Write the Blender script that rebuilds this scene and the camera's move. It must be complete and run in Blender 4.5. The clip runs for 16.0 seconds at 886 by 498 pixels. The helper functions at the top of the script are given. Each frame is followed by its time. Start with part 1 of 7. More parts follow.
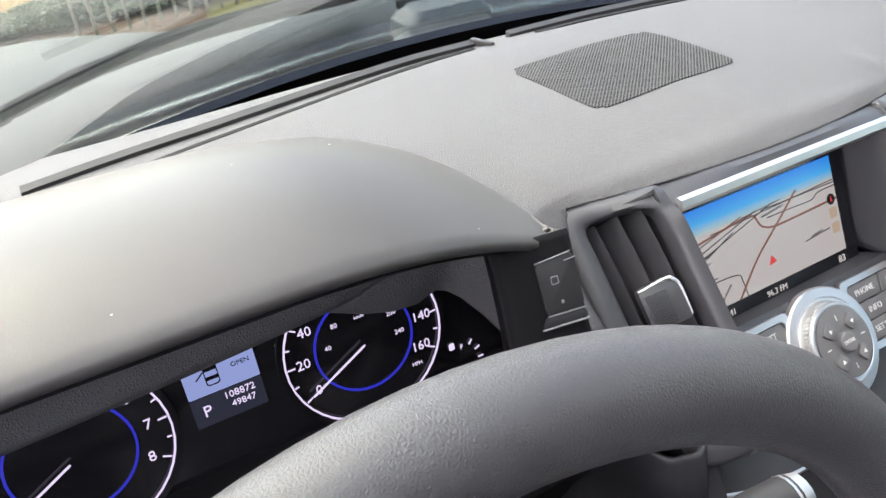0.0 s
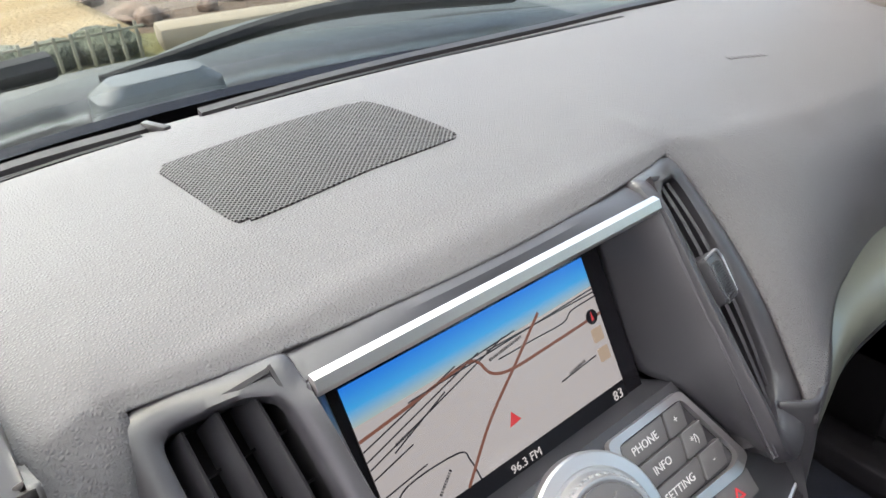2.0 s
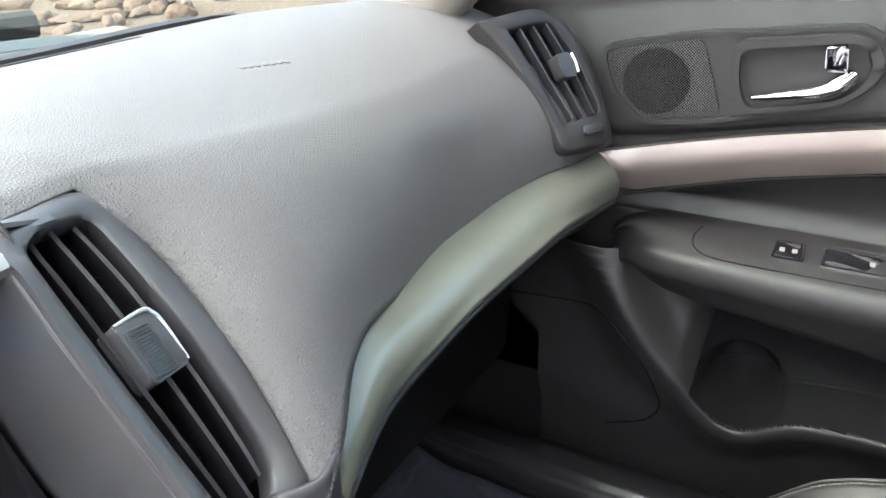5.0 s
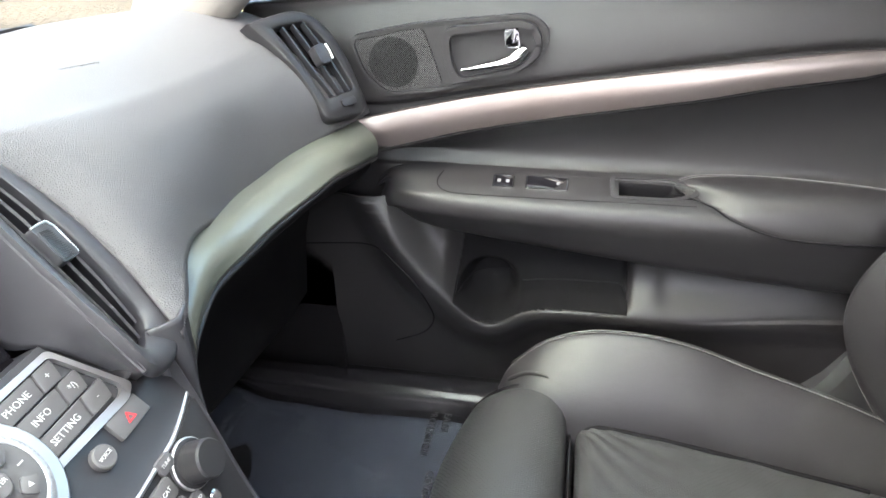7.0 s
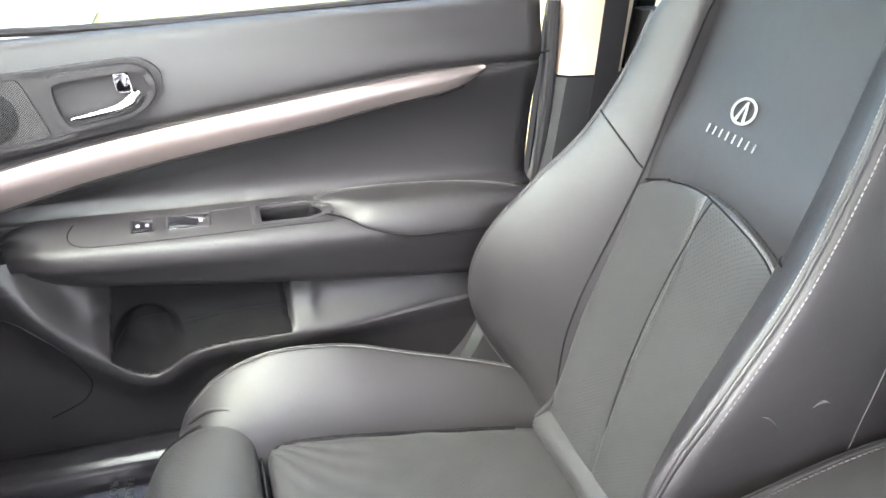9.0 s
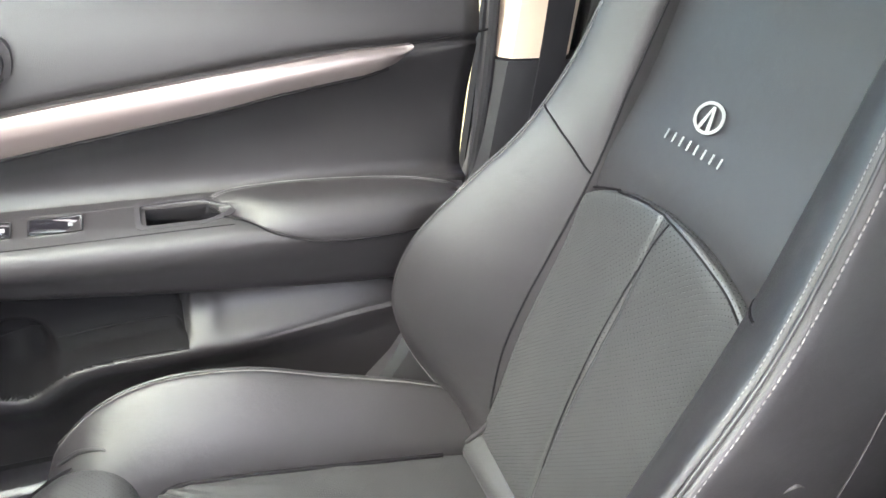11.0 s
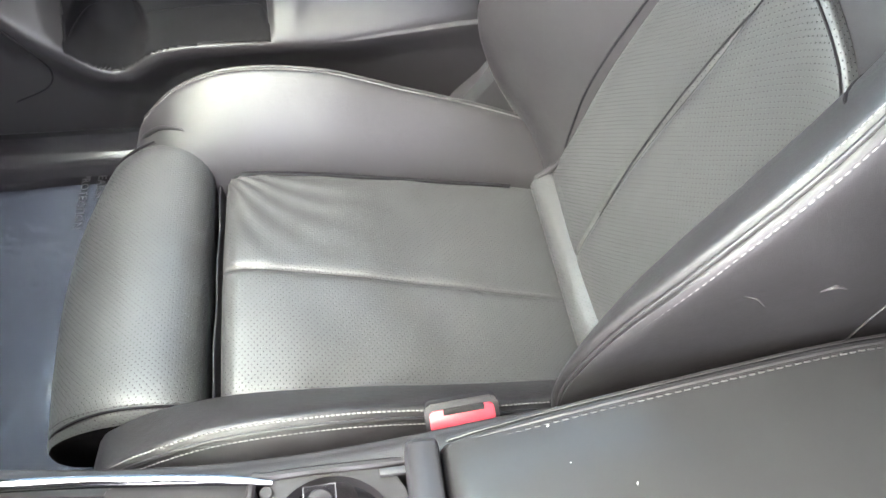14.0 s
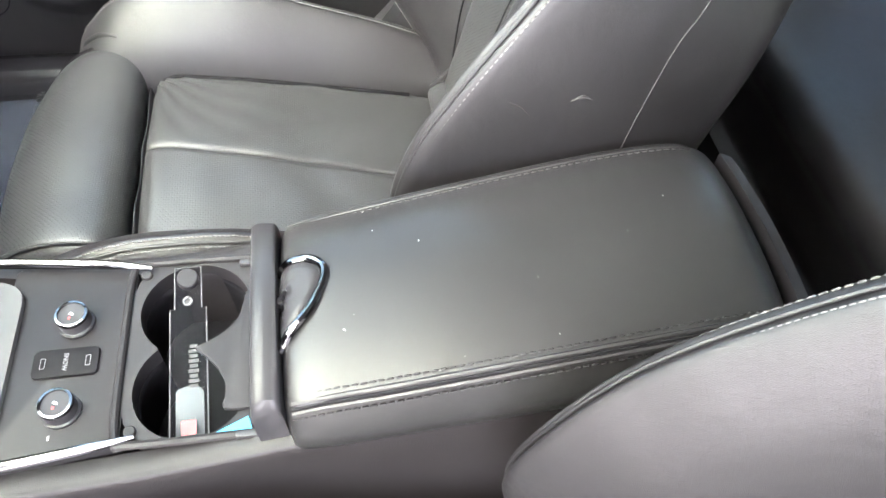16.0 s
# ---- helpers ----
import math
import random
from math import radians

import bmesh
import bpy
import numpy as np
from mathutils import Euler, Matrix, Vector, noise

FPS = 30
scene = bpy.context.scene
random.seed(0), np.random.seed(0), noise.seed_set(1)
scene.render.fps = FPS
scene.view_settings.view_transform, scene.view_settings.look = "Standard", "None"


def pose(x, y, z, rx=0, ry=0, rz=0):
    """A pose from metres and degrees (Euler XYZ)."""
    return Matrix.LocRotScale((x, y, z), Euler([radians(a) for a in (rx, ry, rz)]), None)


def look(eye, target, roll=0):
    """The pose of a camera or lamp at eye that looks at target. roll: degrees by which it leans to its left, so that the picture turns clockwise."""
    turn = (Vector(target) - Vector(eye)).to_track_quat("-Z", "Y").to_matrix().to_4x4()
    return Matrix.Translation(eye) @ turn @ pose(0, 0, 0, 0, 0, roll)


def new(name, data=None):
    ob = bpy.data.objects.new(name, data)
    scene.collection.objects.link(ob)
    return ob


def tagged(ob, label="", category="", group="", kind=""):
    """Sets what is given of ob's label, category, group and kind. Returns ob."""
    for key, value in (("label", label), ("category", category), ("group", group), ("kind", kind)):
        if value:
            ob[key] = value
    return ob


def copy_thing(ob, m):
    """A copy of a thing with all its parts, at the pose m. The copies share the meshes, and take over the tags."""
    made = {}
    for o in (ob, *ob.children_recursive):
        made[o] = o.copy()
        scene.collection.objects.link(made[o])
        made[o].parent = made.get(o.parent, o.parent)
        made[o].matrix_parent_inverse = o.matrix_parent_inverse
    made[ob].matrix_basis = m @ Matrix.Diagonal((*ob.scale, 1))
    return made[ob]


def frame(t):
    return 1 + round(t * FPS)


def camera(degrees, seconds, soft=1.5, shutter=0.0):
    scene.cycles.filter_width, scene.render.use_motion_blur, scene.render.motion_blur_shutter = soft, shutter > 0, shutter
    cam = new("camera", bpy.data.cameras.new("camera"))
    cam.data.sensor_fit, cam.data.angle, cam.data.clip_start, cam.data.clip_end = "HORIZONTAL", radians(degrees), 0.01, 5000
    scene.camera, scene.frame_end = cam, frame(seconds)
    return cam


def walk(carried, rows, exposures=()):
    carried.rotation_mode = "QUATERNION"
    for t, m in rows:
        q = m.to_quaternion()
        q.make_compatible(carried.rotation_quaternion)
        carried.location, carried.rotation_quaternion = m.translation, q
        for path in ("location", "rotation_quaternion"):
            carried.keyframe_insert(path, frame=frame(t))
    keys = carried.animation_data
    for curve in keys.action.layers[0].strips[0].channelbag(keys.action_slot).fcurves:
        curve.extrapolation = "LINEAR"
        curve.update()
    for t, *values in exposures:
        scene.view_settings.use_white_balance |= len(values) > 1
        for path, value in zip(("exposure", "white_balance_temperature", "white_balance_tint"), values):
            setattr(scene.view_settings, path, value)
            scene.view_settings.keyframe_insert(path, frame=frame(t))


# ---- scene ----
cam = camera(62.8, 16.0)
PATH = [
    (0, (-0.412, 0.335, 1.19), (0.354, 1.78, 0.04), -3.3),
    (0.5, (-0.372, 0.354, 1.183), (0.453, 1.799, 0.073), -3.2),
    (1, (-0.302, 0.368, 1.168), (0.578, 1.802, 0.086), -3.4),
    (1.5, (-0.251, 0.384, 1.139), (0.718, 1.783, 0.089), -3.2),
    (2, (-0.194, 0.4, 1.133), (0.855, 1.754, 0.1), -3.2),
    (2.5, (-0.139, 0.413, 1.128), (1.0, 1.701, 0.106), -3.0),
    (3, (-0.097, 0.43, 1.117), (1.15, 1.641, 0.127), -2.7),
    (3.5, (-0.042, 0.428, 1.117), (1.311, 1.552, 0.165), -2.9),
    (4, (-0.008, 0.416, 1.106), (1.437, 1.435, 0.171), -2.6),
    (4.5, (-0.002, 0.391, 1.089), (1.51, 1.308, 0.153), -2.2),
    (5, (-0.021, 0.357, 1.067), (1.54, 1.182, 0.128), -2.0),
    (5.2, (-0.036, 0.338, 1.064), (1.54, 1.13, 0.121), -1.9),
    (7.3, (-0.23, 0.256, 1.117), (1.511, 0.439, 0.15), -0.4),
    (7.5, (-0.236, 0.269, 1.111), (1.515, 0.341, 0.146), 0.1),
    (8, (-0.25, 0.28, 1.114), (1.497, 0.095, 0.159), 0.8),
    (8.5, (-0.253, 0.263, 1.112), (1.467, -0.154, 0.182), 1.3),
    (9, (-0.257, 0.256, 1.139), (1.424, -0.336, 0.231), 1.9),
    (9.2, (-0.249, 0.261, 1.154), (1.402, -0.385, 0.23), 2.0),
    (11.3, (-0.096, 0.156, 1.13), (1.471, -0.552, 0.109), 5.3),
    (11.5, (-0.075, 0.146, 1.112), (1.469, -0.504, 0.02), 5.5),
    (12, (-0.032, 0.125, 1.086), (1.378, -0.381, -0.239), 6.5),
    (12.5, (-0.016, 0.109, 1.078), (1.255, -0.273, -0.419), 6.5),
    (13, (-0.015, 0.108, 1.078), (1.192, -0.224, -0.482), 6.6),
    (13.5, (-0.04, 0.102, 1.092), (1.152, -0.201, -0.485), 6.2),
    (14, (-0.111, 0.093, 1.125), (1.06, -0.189, -0.472), 6.2),
    (14.5, (-0.191, 0.063, 1.142), (0.986, -0.216, -0.451), 6.3),
    (15, (-0.253, 0.039, 1.152), (0.925, -0.241, -0.44), 6.3),
    (15.5, (-0.294, 0.003, 1.154), (0.882, -0.275, -0.439), 6.1),
    (16, (-0.337, -0.018, 1.148), (0.842, -0.294, -0.444), 5.8),
]
walk(cam, [(t, look(eye, target, roll)) for t, eye, target, roll in PATH], [(0, 2.35, 6700, 20), (3, 2.25, 6700, 20), (5, 2.92, 6500, 14), (7.5, 3.5, 6500, 15), (9, 4.05, 6450, 16), (11.5, 3.8, 6450, 16), (12.5, 4.45, 6500, 16), (14.5, 4.3, 6500, 15), (16, 4.1, 6500, 15)])

# ---- light: an overcast day, the driver's door stands open ----
world = bpy.data.worlds.new("sky")
world.use_nodes = True
scene.world = world
wn = world.node_tree
sky = wn.nodes.new("ShaderNodeTexSky")
sky.sky_type, sky.sun_disc = "NISHITA", False
sky.sun_elevation, sky.sun_rotation = radians(52), radians(-37)
sky.air_density, sky.dust_density, sky.ozone_density = 1.0, 3.0, 1.5
wn.links.new(sky.outputs[0], wn.nodes["Background"].inputs[0])
wn.nodes["Background"].inputs[1].default_value = 0.15
sun = new("sun", bpy.data.lights.new("sun", "SUN"))
sun.data.energy, sun.data.angle, sun.data.color = 2.6, radians(140), (1.0, 0.91, 0.90)
sun.matrix_world = look((-2.0, 1.1, 2.3), (0, 0, 0.6))

# ---- materials ----
def material(name, color, rough=0.5, metal=0.0, spec=0.5, coat=0.0):
    m = bpy.data.materials.new(name)
    m.use_nodes = True
    b = m.node_tree.nodes["Principled BSDF"]
    b.inputs["Base Color"].default_value = (*color, 1)
    b.inputs["Roughness"].default_value, b.inputs["Metallic"].default_value = rough, metal
    b.inputs["Specular IOR Level"].default_value, b.inputs["Coat Weight"].default_value = spec, coat
    return m


def node(m, kind, **values):
    n = m.node_tree.nodes.new(kind)
    for key, value in values.items():
        n.inputs[key.replace("_", " ")].default_value = value
    return n


def link(m, a, b):
    m.node_tree.links.new(a, b)


def shader(m):
    return m.node_tree.nodes["Principled BSDF"]


def vary(m, scale, a, b, detail=4.0, rough=None, use="Object"):
    """Large soft stains of two tones, and a roughness that follows them."""
    tc = m.node_tree.nodes.new("ShaderNodeTexCoord")
    n = node(m, "ShaderNodeTexNoise", Scale=scale, Detail=detail)
    r = m.node_tree.nodes.new("ShaderNodeMapRange")
    r.inputs[1].default_value, r.inputs[2].default_value = 0.15, 0.85
    mix = m.node_tree.nodes.new("ShaderNodeMix")
    mix.data_type = "RGBA"
    mix.inputs[6].default_value, mix.inputs[7].default_value = (*a, 1), (*b, 1)
    link(m, tc.outputs[use], n.inputs["Vector"])
    link(m, n.outputs[0], r.inputs[0])
    link(m, r.outputs[0], mix.inputs[0])
    link(m, mix.outputs[2], shader(m).inputs["Base Color"])
    if rough:
        r2 = m.node_tree.nodes.new("ShaderNodeMapRange")
        r2.inputs[1].default_value, r2.inputs[2].default_value = 0.15, 0.85
        r2.inputs[3].default_value, r2.inputs[4].default_value = rough
        link(m, n.outputs[0], r2.inputs[0])
        link(m, r2.outputs[0], shader(m).inputs["Roughness"])
    return m


def bump(m, height, strength, distance, before=None):
    b = node(m, "ShaderNodeBump", Strength=strength, Distance=distance)
    link(m, height, b.inputs["Height"])
    if before:
        link(m, before, b.inputs["Normal"])
    link(m, b.outputs[0], shader(m).inputs["Normal"])
    return b.outputs[0]


def grain(m, scale, strength, distance, before=None, smooth=0.25, warp=0.0):
    """Leather grain: rounded cells with fine creases between them."""
    tc = m.node_tree.nodes.new("ShaderNodeTexCoord")
    v = node(m, "ShaderNodeTexVoronoi", Scale=scale)
    v.feature = "DISTANCE_TO_EDGE"
    place = tc.outputs["Object"]
    if warp:
        w = node(m, "ShaderNodeTexNoise", Scale=scale * 0.5, Detail=2.0)
        add = m.node_tree.nodes.new("ShaderNodeMix")
        add.data_type = "VECTOR"
        add.inputs[0].default_value = warp
        link(m, place, add.inputs[4])
        link(m, w.outputs[1], add.inputs[5])
        link(m, place, w.inputs["Vector"])
        place = add.outputs[1]
    link(m, place, v.inputs["Vector"])
    r = m.node_tree.nodes.new("ShaderNodeMapRange")
    r.interpolation_type = "SMOOTHSTEP"
    r.inputs[1].default_value, r.inputs[2].default_value = 0.0, smooth
    link(m, v.outputs[0], r.inputs[0])
    return bump(m, r.outputs[0], strength, distance, before)


def wrinkle(m, scale, strength, distance, before=None, detail=5.0):
    tc = m.node_tree.nodes.new("ShaderNodeTexCoord")
    n = node(m, "ShaderNodeTexNoise", Scale=scale, Detail=detail)
    link(m, tc.outputs["Object"], n.inputs["Vector"])
    return bump(m, n.outputs[0], strength, distance, before)


def holes(m, pitch, radius, depth, before=None, dark=0.004):
    """Rows of punched holes, staggered, by the surface's own metres (its UV map)."""
    tc = m.node_tree.nodes.new("ShaderNodeTexCoord")
    sep = m.node_tree.nodes.new("ShaderNodeSeparateXYZ")
    link(m, tc.outputs["UV"], sep.inputs[0])

    def math_node(op, a, b=None):
        n = m.node_tree.nodes.new("ShaderNodeMath")
        n.operation = op
        for k, v in enumerate((a, b)):
            if v is None:
                continue
            if isinstance(v, (int, float)):
                n.inputs[k].default_value = v
            else:
                link(m, v, n.inputs[k])
        return n.outputs[0]

    def lattice(off):
        d = []
        for k in (0, 1):
            q = math_node("FRACT", math_node("ADD", math_node("DIVIDE", sep.outputs[k], pitch), off))
            q = math_node("SUBTRACT", q, 0.5)
            d.append(math_node("MULTIPLY", q, q))
        return math_node("SQRT", math_node("ADD", d[0], d[1]))

    near = math_node("MINIMUM", lattice(0.0), lattice(0.5))
    inside = math_node("LESS_THAN", near, radius / pitch)
    solid = math_node("SUBTRACT", 1.0, inside)
    mix = m.node_tree.nodes.new("ShaderNodeMix")
    mix.data_type = "RGBA"
    base = shader(m).inputs["Base Color"]
    if base.is_linked:
        link(m, base.links[0].from_socket, mix.inputs[6])
    else:
        mix.inputs[6].default_value = base.default_value
    mix.inputs[7].default_value = (dark, dark, dark, 1)
    link(m, inside, mix.inputs[0])
    link(m, mix.outputs[2], base)
    link(m, math_node("MULTIPLY", solid, shader(m).inputs["Specular IOR Level"].default_value), shader(m).inputs["Specular IOR Level"])
    r = m.node_tree.nodes.new("ShaderNodeMapRange")
    r.inputs[1].default_value, r.inputs[2].default_value = radius / pitch * 0.8, radius / pitch * 1.5
    link(m, near, r.inputs[0])
    return bump(m, r.outputs[0], 0.8, depth, before)


def glow(name, color, strength):
    m = material(name, (0, 0, 0), 0.3)
    shader(m).inputs["Emission Color"].default_value = (*color, 1)
    shader(m).inputs["Emission Strength"].default_value = strength * 1.35
    return m


def clear(name, tint=(1, 1, 1), rough=0.0):
    m = material(name, tint, rough)
    shader(m).inputs["Transmission Weight"].default_value = 1.0
    shader(m).inputs["IOR"].default_value = 1.45
    return m


DASH = vary(material("soft_dash_skin", (0.05, 0.05, 0.05), 0.5, 0.0, 0.36), 3, (0.062, 0.063, 0.066), (0.075, 0.076, 0.077), rough=(0.50, 0.58))
grain(DASH, 560, 0.55, 0.0008, wrinkle(DASH, 60, 0.04, 0.004, wrinkle(DASH, 900, 0.10, 0.0006)), 0.55, 0.0006)
HOOD = vary(material("hood_skin", (0.05, 0.05, 0.05), 0.5), 4, (0.040, 0.0393, 0.0382), (0.050, 0.049, 0.0474), rough=(0.40, 0.50))
wrinkle(HOOD, 900, 0.10, 0.0006)
# the pale green tint is a painted reflection; the lip itself is dark grey
BAND = vary(material("dash_band_green_sheen", (0.05, 0.05, 0.05), 0.3, 0.0, 0.9), 4, (0.060, 0.067, 0.053), (0.070, 0.077, 0.062), rough=(0.28, 0.36))
wrinkle(BAND, 700, 0.06, 0.0005)
PLASTIC = vary(material("black_plastic", (0.03, 0.03, 0.03), 0.45, 0.0, 0.35), 8, (0.014, 0.0143, 0.015), (0.020, 0.0204, 0.0212), rough=(0.38, 0.48))
wrinkle(PLASTIC, 1500, 0.10, 0.0004)
FINISH = vary(material("grey_stack_finisher", (0.05, 0.052, 0.055), 0.42), 9, (0.023, 0.024, 0.026), (0.030, 0.031, 0.034), rough=(0.36, 0.46))
wrinkle(FINISH, 1800, 0.12, 0.0004)
# black plastic and seams; also the colour of painted-in shade
DARK = vary(material("deep_black_and_shade", (0.012, 0.012, 0.013), 0.5, 0.0, 0.15), 6, (0.003, 0.003, 0.0035), (0.006, 0.006, 0.0066), rough=(0.55, 0.7))
GLOSS = material("gloss_black", (0.006, 0.006, 0.007), 0.12)
SLAT = vary(material("vent_slat_plastic", (0.03, 0.03, 0.03), 0.35), 20, (0.014, 0.0145, 0.016), (0.020, 0.021, 0.023), rough=(0.32, 0.42))
SILVER = vary(material("silver_paint", (0.62, 0.62, 0.62), 0.3, 1.0), 30, (0.56, 0.555, 0.54), (0.63, 0.62, 0.605), rough=(0.36, 0.44))
CHROME = material("chrome", (0.80, 0.80, 0.80), 0.06, 1.0)
KEY = vary(material("grey_key", (0.075, 0.078, 0.08), 0.45), 30, (0.070, 0.071, 0.072), (0.084, 0.085, 0.086), rough=(0.4, 0.5))
CONSOLE = vary(material("console_finisher", (0.02, 0.02, 0.02), 0.5, 0.0, 0.28), 9, (0.0085, 0.0083, 0.0085), (0.0125, 0.0122, 0.0122), rough=(0.42, 0.55))
wrinkle(CONSOLE, 1600, 0.14, 0.0004)
FLANK = vary(material("console_side_skin", (0.02, 0.02, 0.02), 0.5, 0.0, 0.3), 7, (0.0080, 0.0075, 0.0074), (0.0120, 0.0112, 0.0110), rough=(0.36, 0.50))
grain(FLANK, 700, 0.22, 0.0006, wrinkle(FLANK, 30, 0.06, 0.004), 0.3, 0.001)
TRIMCHROME = vary(material("worn_chrome", (0.4, 0.4, 0.4), 0.16, 1.0), 14, (0.125, 0.125, 0.128), (0.16, 0.16, 0.163), rough=(0.08, 0.14))
PRINT = material("white_print", (0.46, 0.46, 0.455), 0.5)
SILVERPRINT = material("faint_print", (0.16, 0.16, 0.165), 0.5)
RED = material("red_plastic", (0.45, 0.03, 0.035), 0.4)
BUCKLE = vary(material("buckle_red", (0.5, 0.06, 0.07), 0.45), 60, (0.30, 0.018, 0.028), (0.23, 0.012, 0.02), rough=(0.35, 0.5))
ALU = vary(material("brushed_aluminium", (0.55, 0.53, 0.52), 0.34, 0.9), 5, (0.215, 0.195, 0.185), (0.150, 0.126, 0.114), rough=(0.30, 0.42))
DOORSKIN = vary(material("door_skin", (0.035, 0.034, 0.033), 0.42), 5, (0.0080, 0.0080, 0.0082), (0.0120, 0.0119, 0.0120), rough=(0.36, 0.45))
grain(DOORSKIN, 700, 0.22, 0.0006, wrinkle(DOORSKIN, 30, 0.04, 0.004), 0.3, 0.001)
LEATHER = vary(material("black_leather", (0.03, 0.03, 0.03), 0.36, 0.0, 0.62), 7, (0.0050, 0.0050, 0.0050), (0.0080, 0.0079, 0.0078), rough=(0.40, 0.50))
grain(LEATHER, 1000, 0.20, 0.0006, wrinkle(LEATHER, 95, 0.19, 0.0020, wrinkle(LEATHER, 20, 0.18, 0.006, detail=3.0), detail=5.0), 0.3, 0.0006)
PERF = vary(material("perforated_leather", (0.04, 0.04, 0.04), 0.45, 0.0, 0.60), 7, (0.0150, 0.0164, 0.0155), (0.0225, 0.0241, 0.0228), rough=(0.36, 0.48))
holes(PERF, 0.0062, 0.00054, 0.0004, grain(PERF, 1100, 0.10, 0.0005, wrinkle(PERF, 22, 0.16, 0.005, detail=3.0)))
LID = vary(material("lid_leather", (0.03, 0.03, 0.03), 0.30, 0.0, 0.36), 6, (0.0115, 0.0120, 0.0114), (0.0165, 0.0171, 0.0164), rough=(0.28, 0.36))
grain(LID, 1300, 0.14, 0.0004, wrinkle(LID, 110, 0.10, 0.0015, wrinkle(LID, 16, 0.10, 0.006)))
WHEEL = vary(material("wheel_leather", (0.03, 0.03, 0.03), 0.4), 9, (0.028, 0.029, 0.031), (0.042, 0.043, 0.046), rough=(0.28, 0.40))
grain(WHEEL, 900, 0.22, 0.0007, wrinkle(WHEEL, 40, 0.1, 0.004), 0.35, 0.001)
PALETHREAD = material("embroidery_thread", (0.24, 0.25, 0.235), 0.7)
THREAD = material("pale_thread", (0.135, 0.132, 0.127), 0.7)
SCUFF = material("pale_scuff", (0.022, 0.0215, 0.021), 0.7)
DARKTHREAD = material("dark_thread", (0.006, 0.006, 0.006), 0.7)
BEIGE = vary(material("beige_pillar_cloth", (0.55, 0.44, 0.33), 0.8), 12, (0.56, 0.46, 0.35), (0.48, 0.38, 0.29))
wrinkle(BEIGE, 1200, 0.25, 0.0006)
LINER = vary(material("pale_liner", (0.62, 0.58, 0.52), 0.85), 6, (0.58, 0.575, 0.56), (0.50, 0.495, 0.48))
PILLAR = vary(material("grey_pillar_cloth", (0.3, 0.285, 0.26), 0.85), 8, (0.135, 0.128, 0.116), (0.11, 0.104, 0.094))
wrinkle(PILLAR, 900, 0.25, 0.0006)
CARPET = vary(material("black_carpet", (0.02, 0.02, 0.02), 0.95, 0.0, 0.1), 40, (0.006, 0.006, 0.0065), (0.012, 0.012, 0.0125))
wrinkle(CARPET, 900, 0.8, 0.003)
SILL = vary(material("sill_plastic", (0.01, 0.01, 0.01), 0.25), 9, (0.008, 0.008, 0.0085), (0.012, 0.012, 0.0125), rough=(0.20, 0.30))
RUBBER = material("black_rubber", (0.010, 0.010, 0.011), 0.55, 0.0, 0.25)
GLASS = clear("car_glass", (0.78, 0.92, 0.79))
PERSPEX = material("clear_plastic", (0.012, 0.013, 0.014), 0.06, 0.0, 0.06)
shader(PERSPEX).inputs["Alpha"].default_value = 0.14

# ---- builders ----
def finish(bm, smooth=35):
    bmesh.ops.recalc_face_normals(bm, faces=bm.faces)
    for face in bm.faces:
        face.smooth = True
    limit = radians(smooth)
    for e in bm.edges:
        if len(e.link_faces) == 2 and e.calc_face_angle(0) > limit:
            e.smooth = False
    return bm


def part(name, bm, mat, parent=None, label="", smooth=35, shell=0.0, out=(0, 0, 1)):
    """Links a bmesh as one mesh object under a thing or a part."""
    if shell == 0.0:
        finish(bm, smooth)
    else:
        bm.normal_update()
        if sum((face.normal * face.calc_area() for face in bm.faces), Vector()).dot(Vector(out)) < 0:
            bmesh.ops.reverse_faces(bm, faces=bm.faces)
        for face in bm.faces:
            face.smooth = True
    me = bpy.data.meshes.new(name)
    bm.to_mesh(me)
    bm.free()
    me.materials.append(mat)
    ob = new(name, me)
    ob.parent = parent
    if shell:
        s = ob.modifiers.new("shell", "SOLIDIFY")
        s.thickness, s.offset = shell, -1.0
    if label:
        ob["label"] = label
    return ob


def thing(name, label, category, group="", kind="", at=(0, 0, 0)):
    ob = new(name)
    ob.empty_display_size = 0.05
    return tagged(ob, label, category, group, kind)


def single(name, bm, mat, label, category, group="", kind="", smooth=35, shell=0.0):
    return tagged(part(name, bm, mat, None, "", smooth, shell), label, category, group, kind)


def cr(points, n):
    """n points on a smooth curve through the given ones."""
    p = [np.array(q, float) for q in points]
    p = [2 * p[0] - p[1]] + p + [2 * p[-1] - p[-2]]
    out = []
    for t in np.linspace(0, len(points) - 1, n):
        k = min(int(t), len(points) - 2)
        u = t - k
        a, b, c, d = p[k : k + 4]
        out.append(0.5 * (2 * b + (c - a) * u + (2 * a - 5 * b + 4 * c - d) * u * u + (3 * b - a - 3 * c + d) * u**3))
    return out


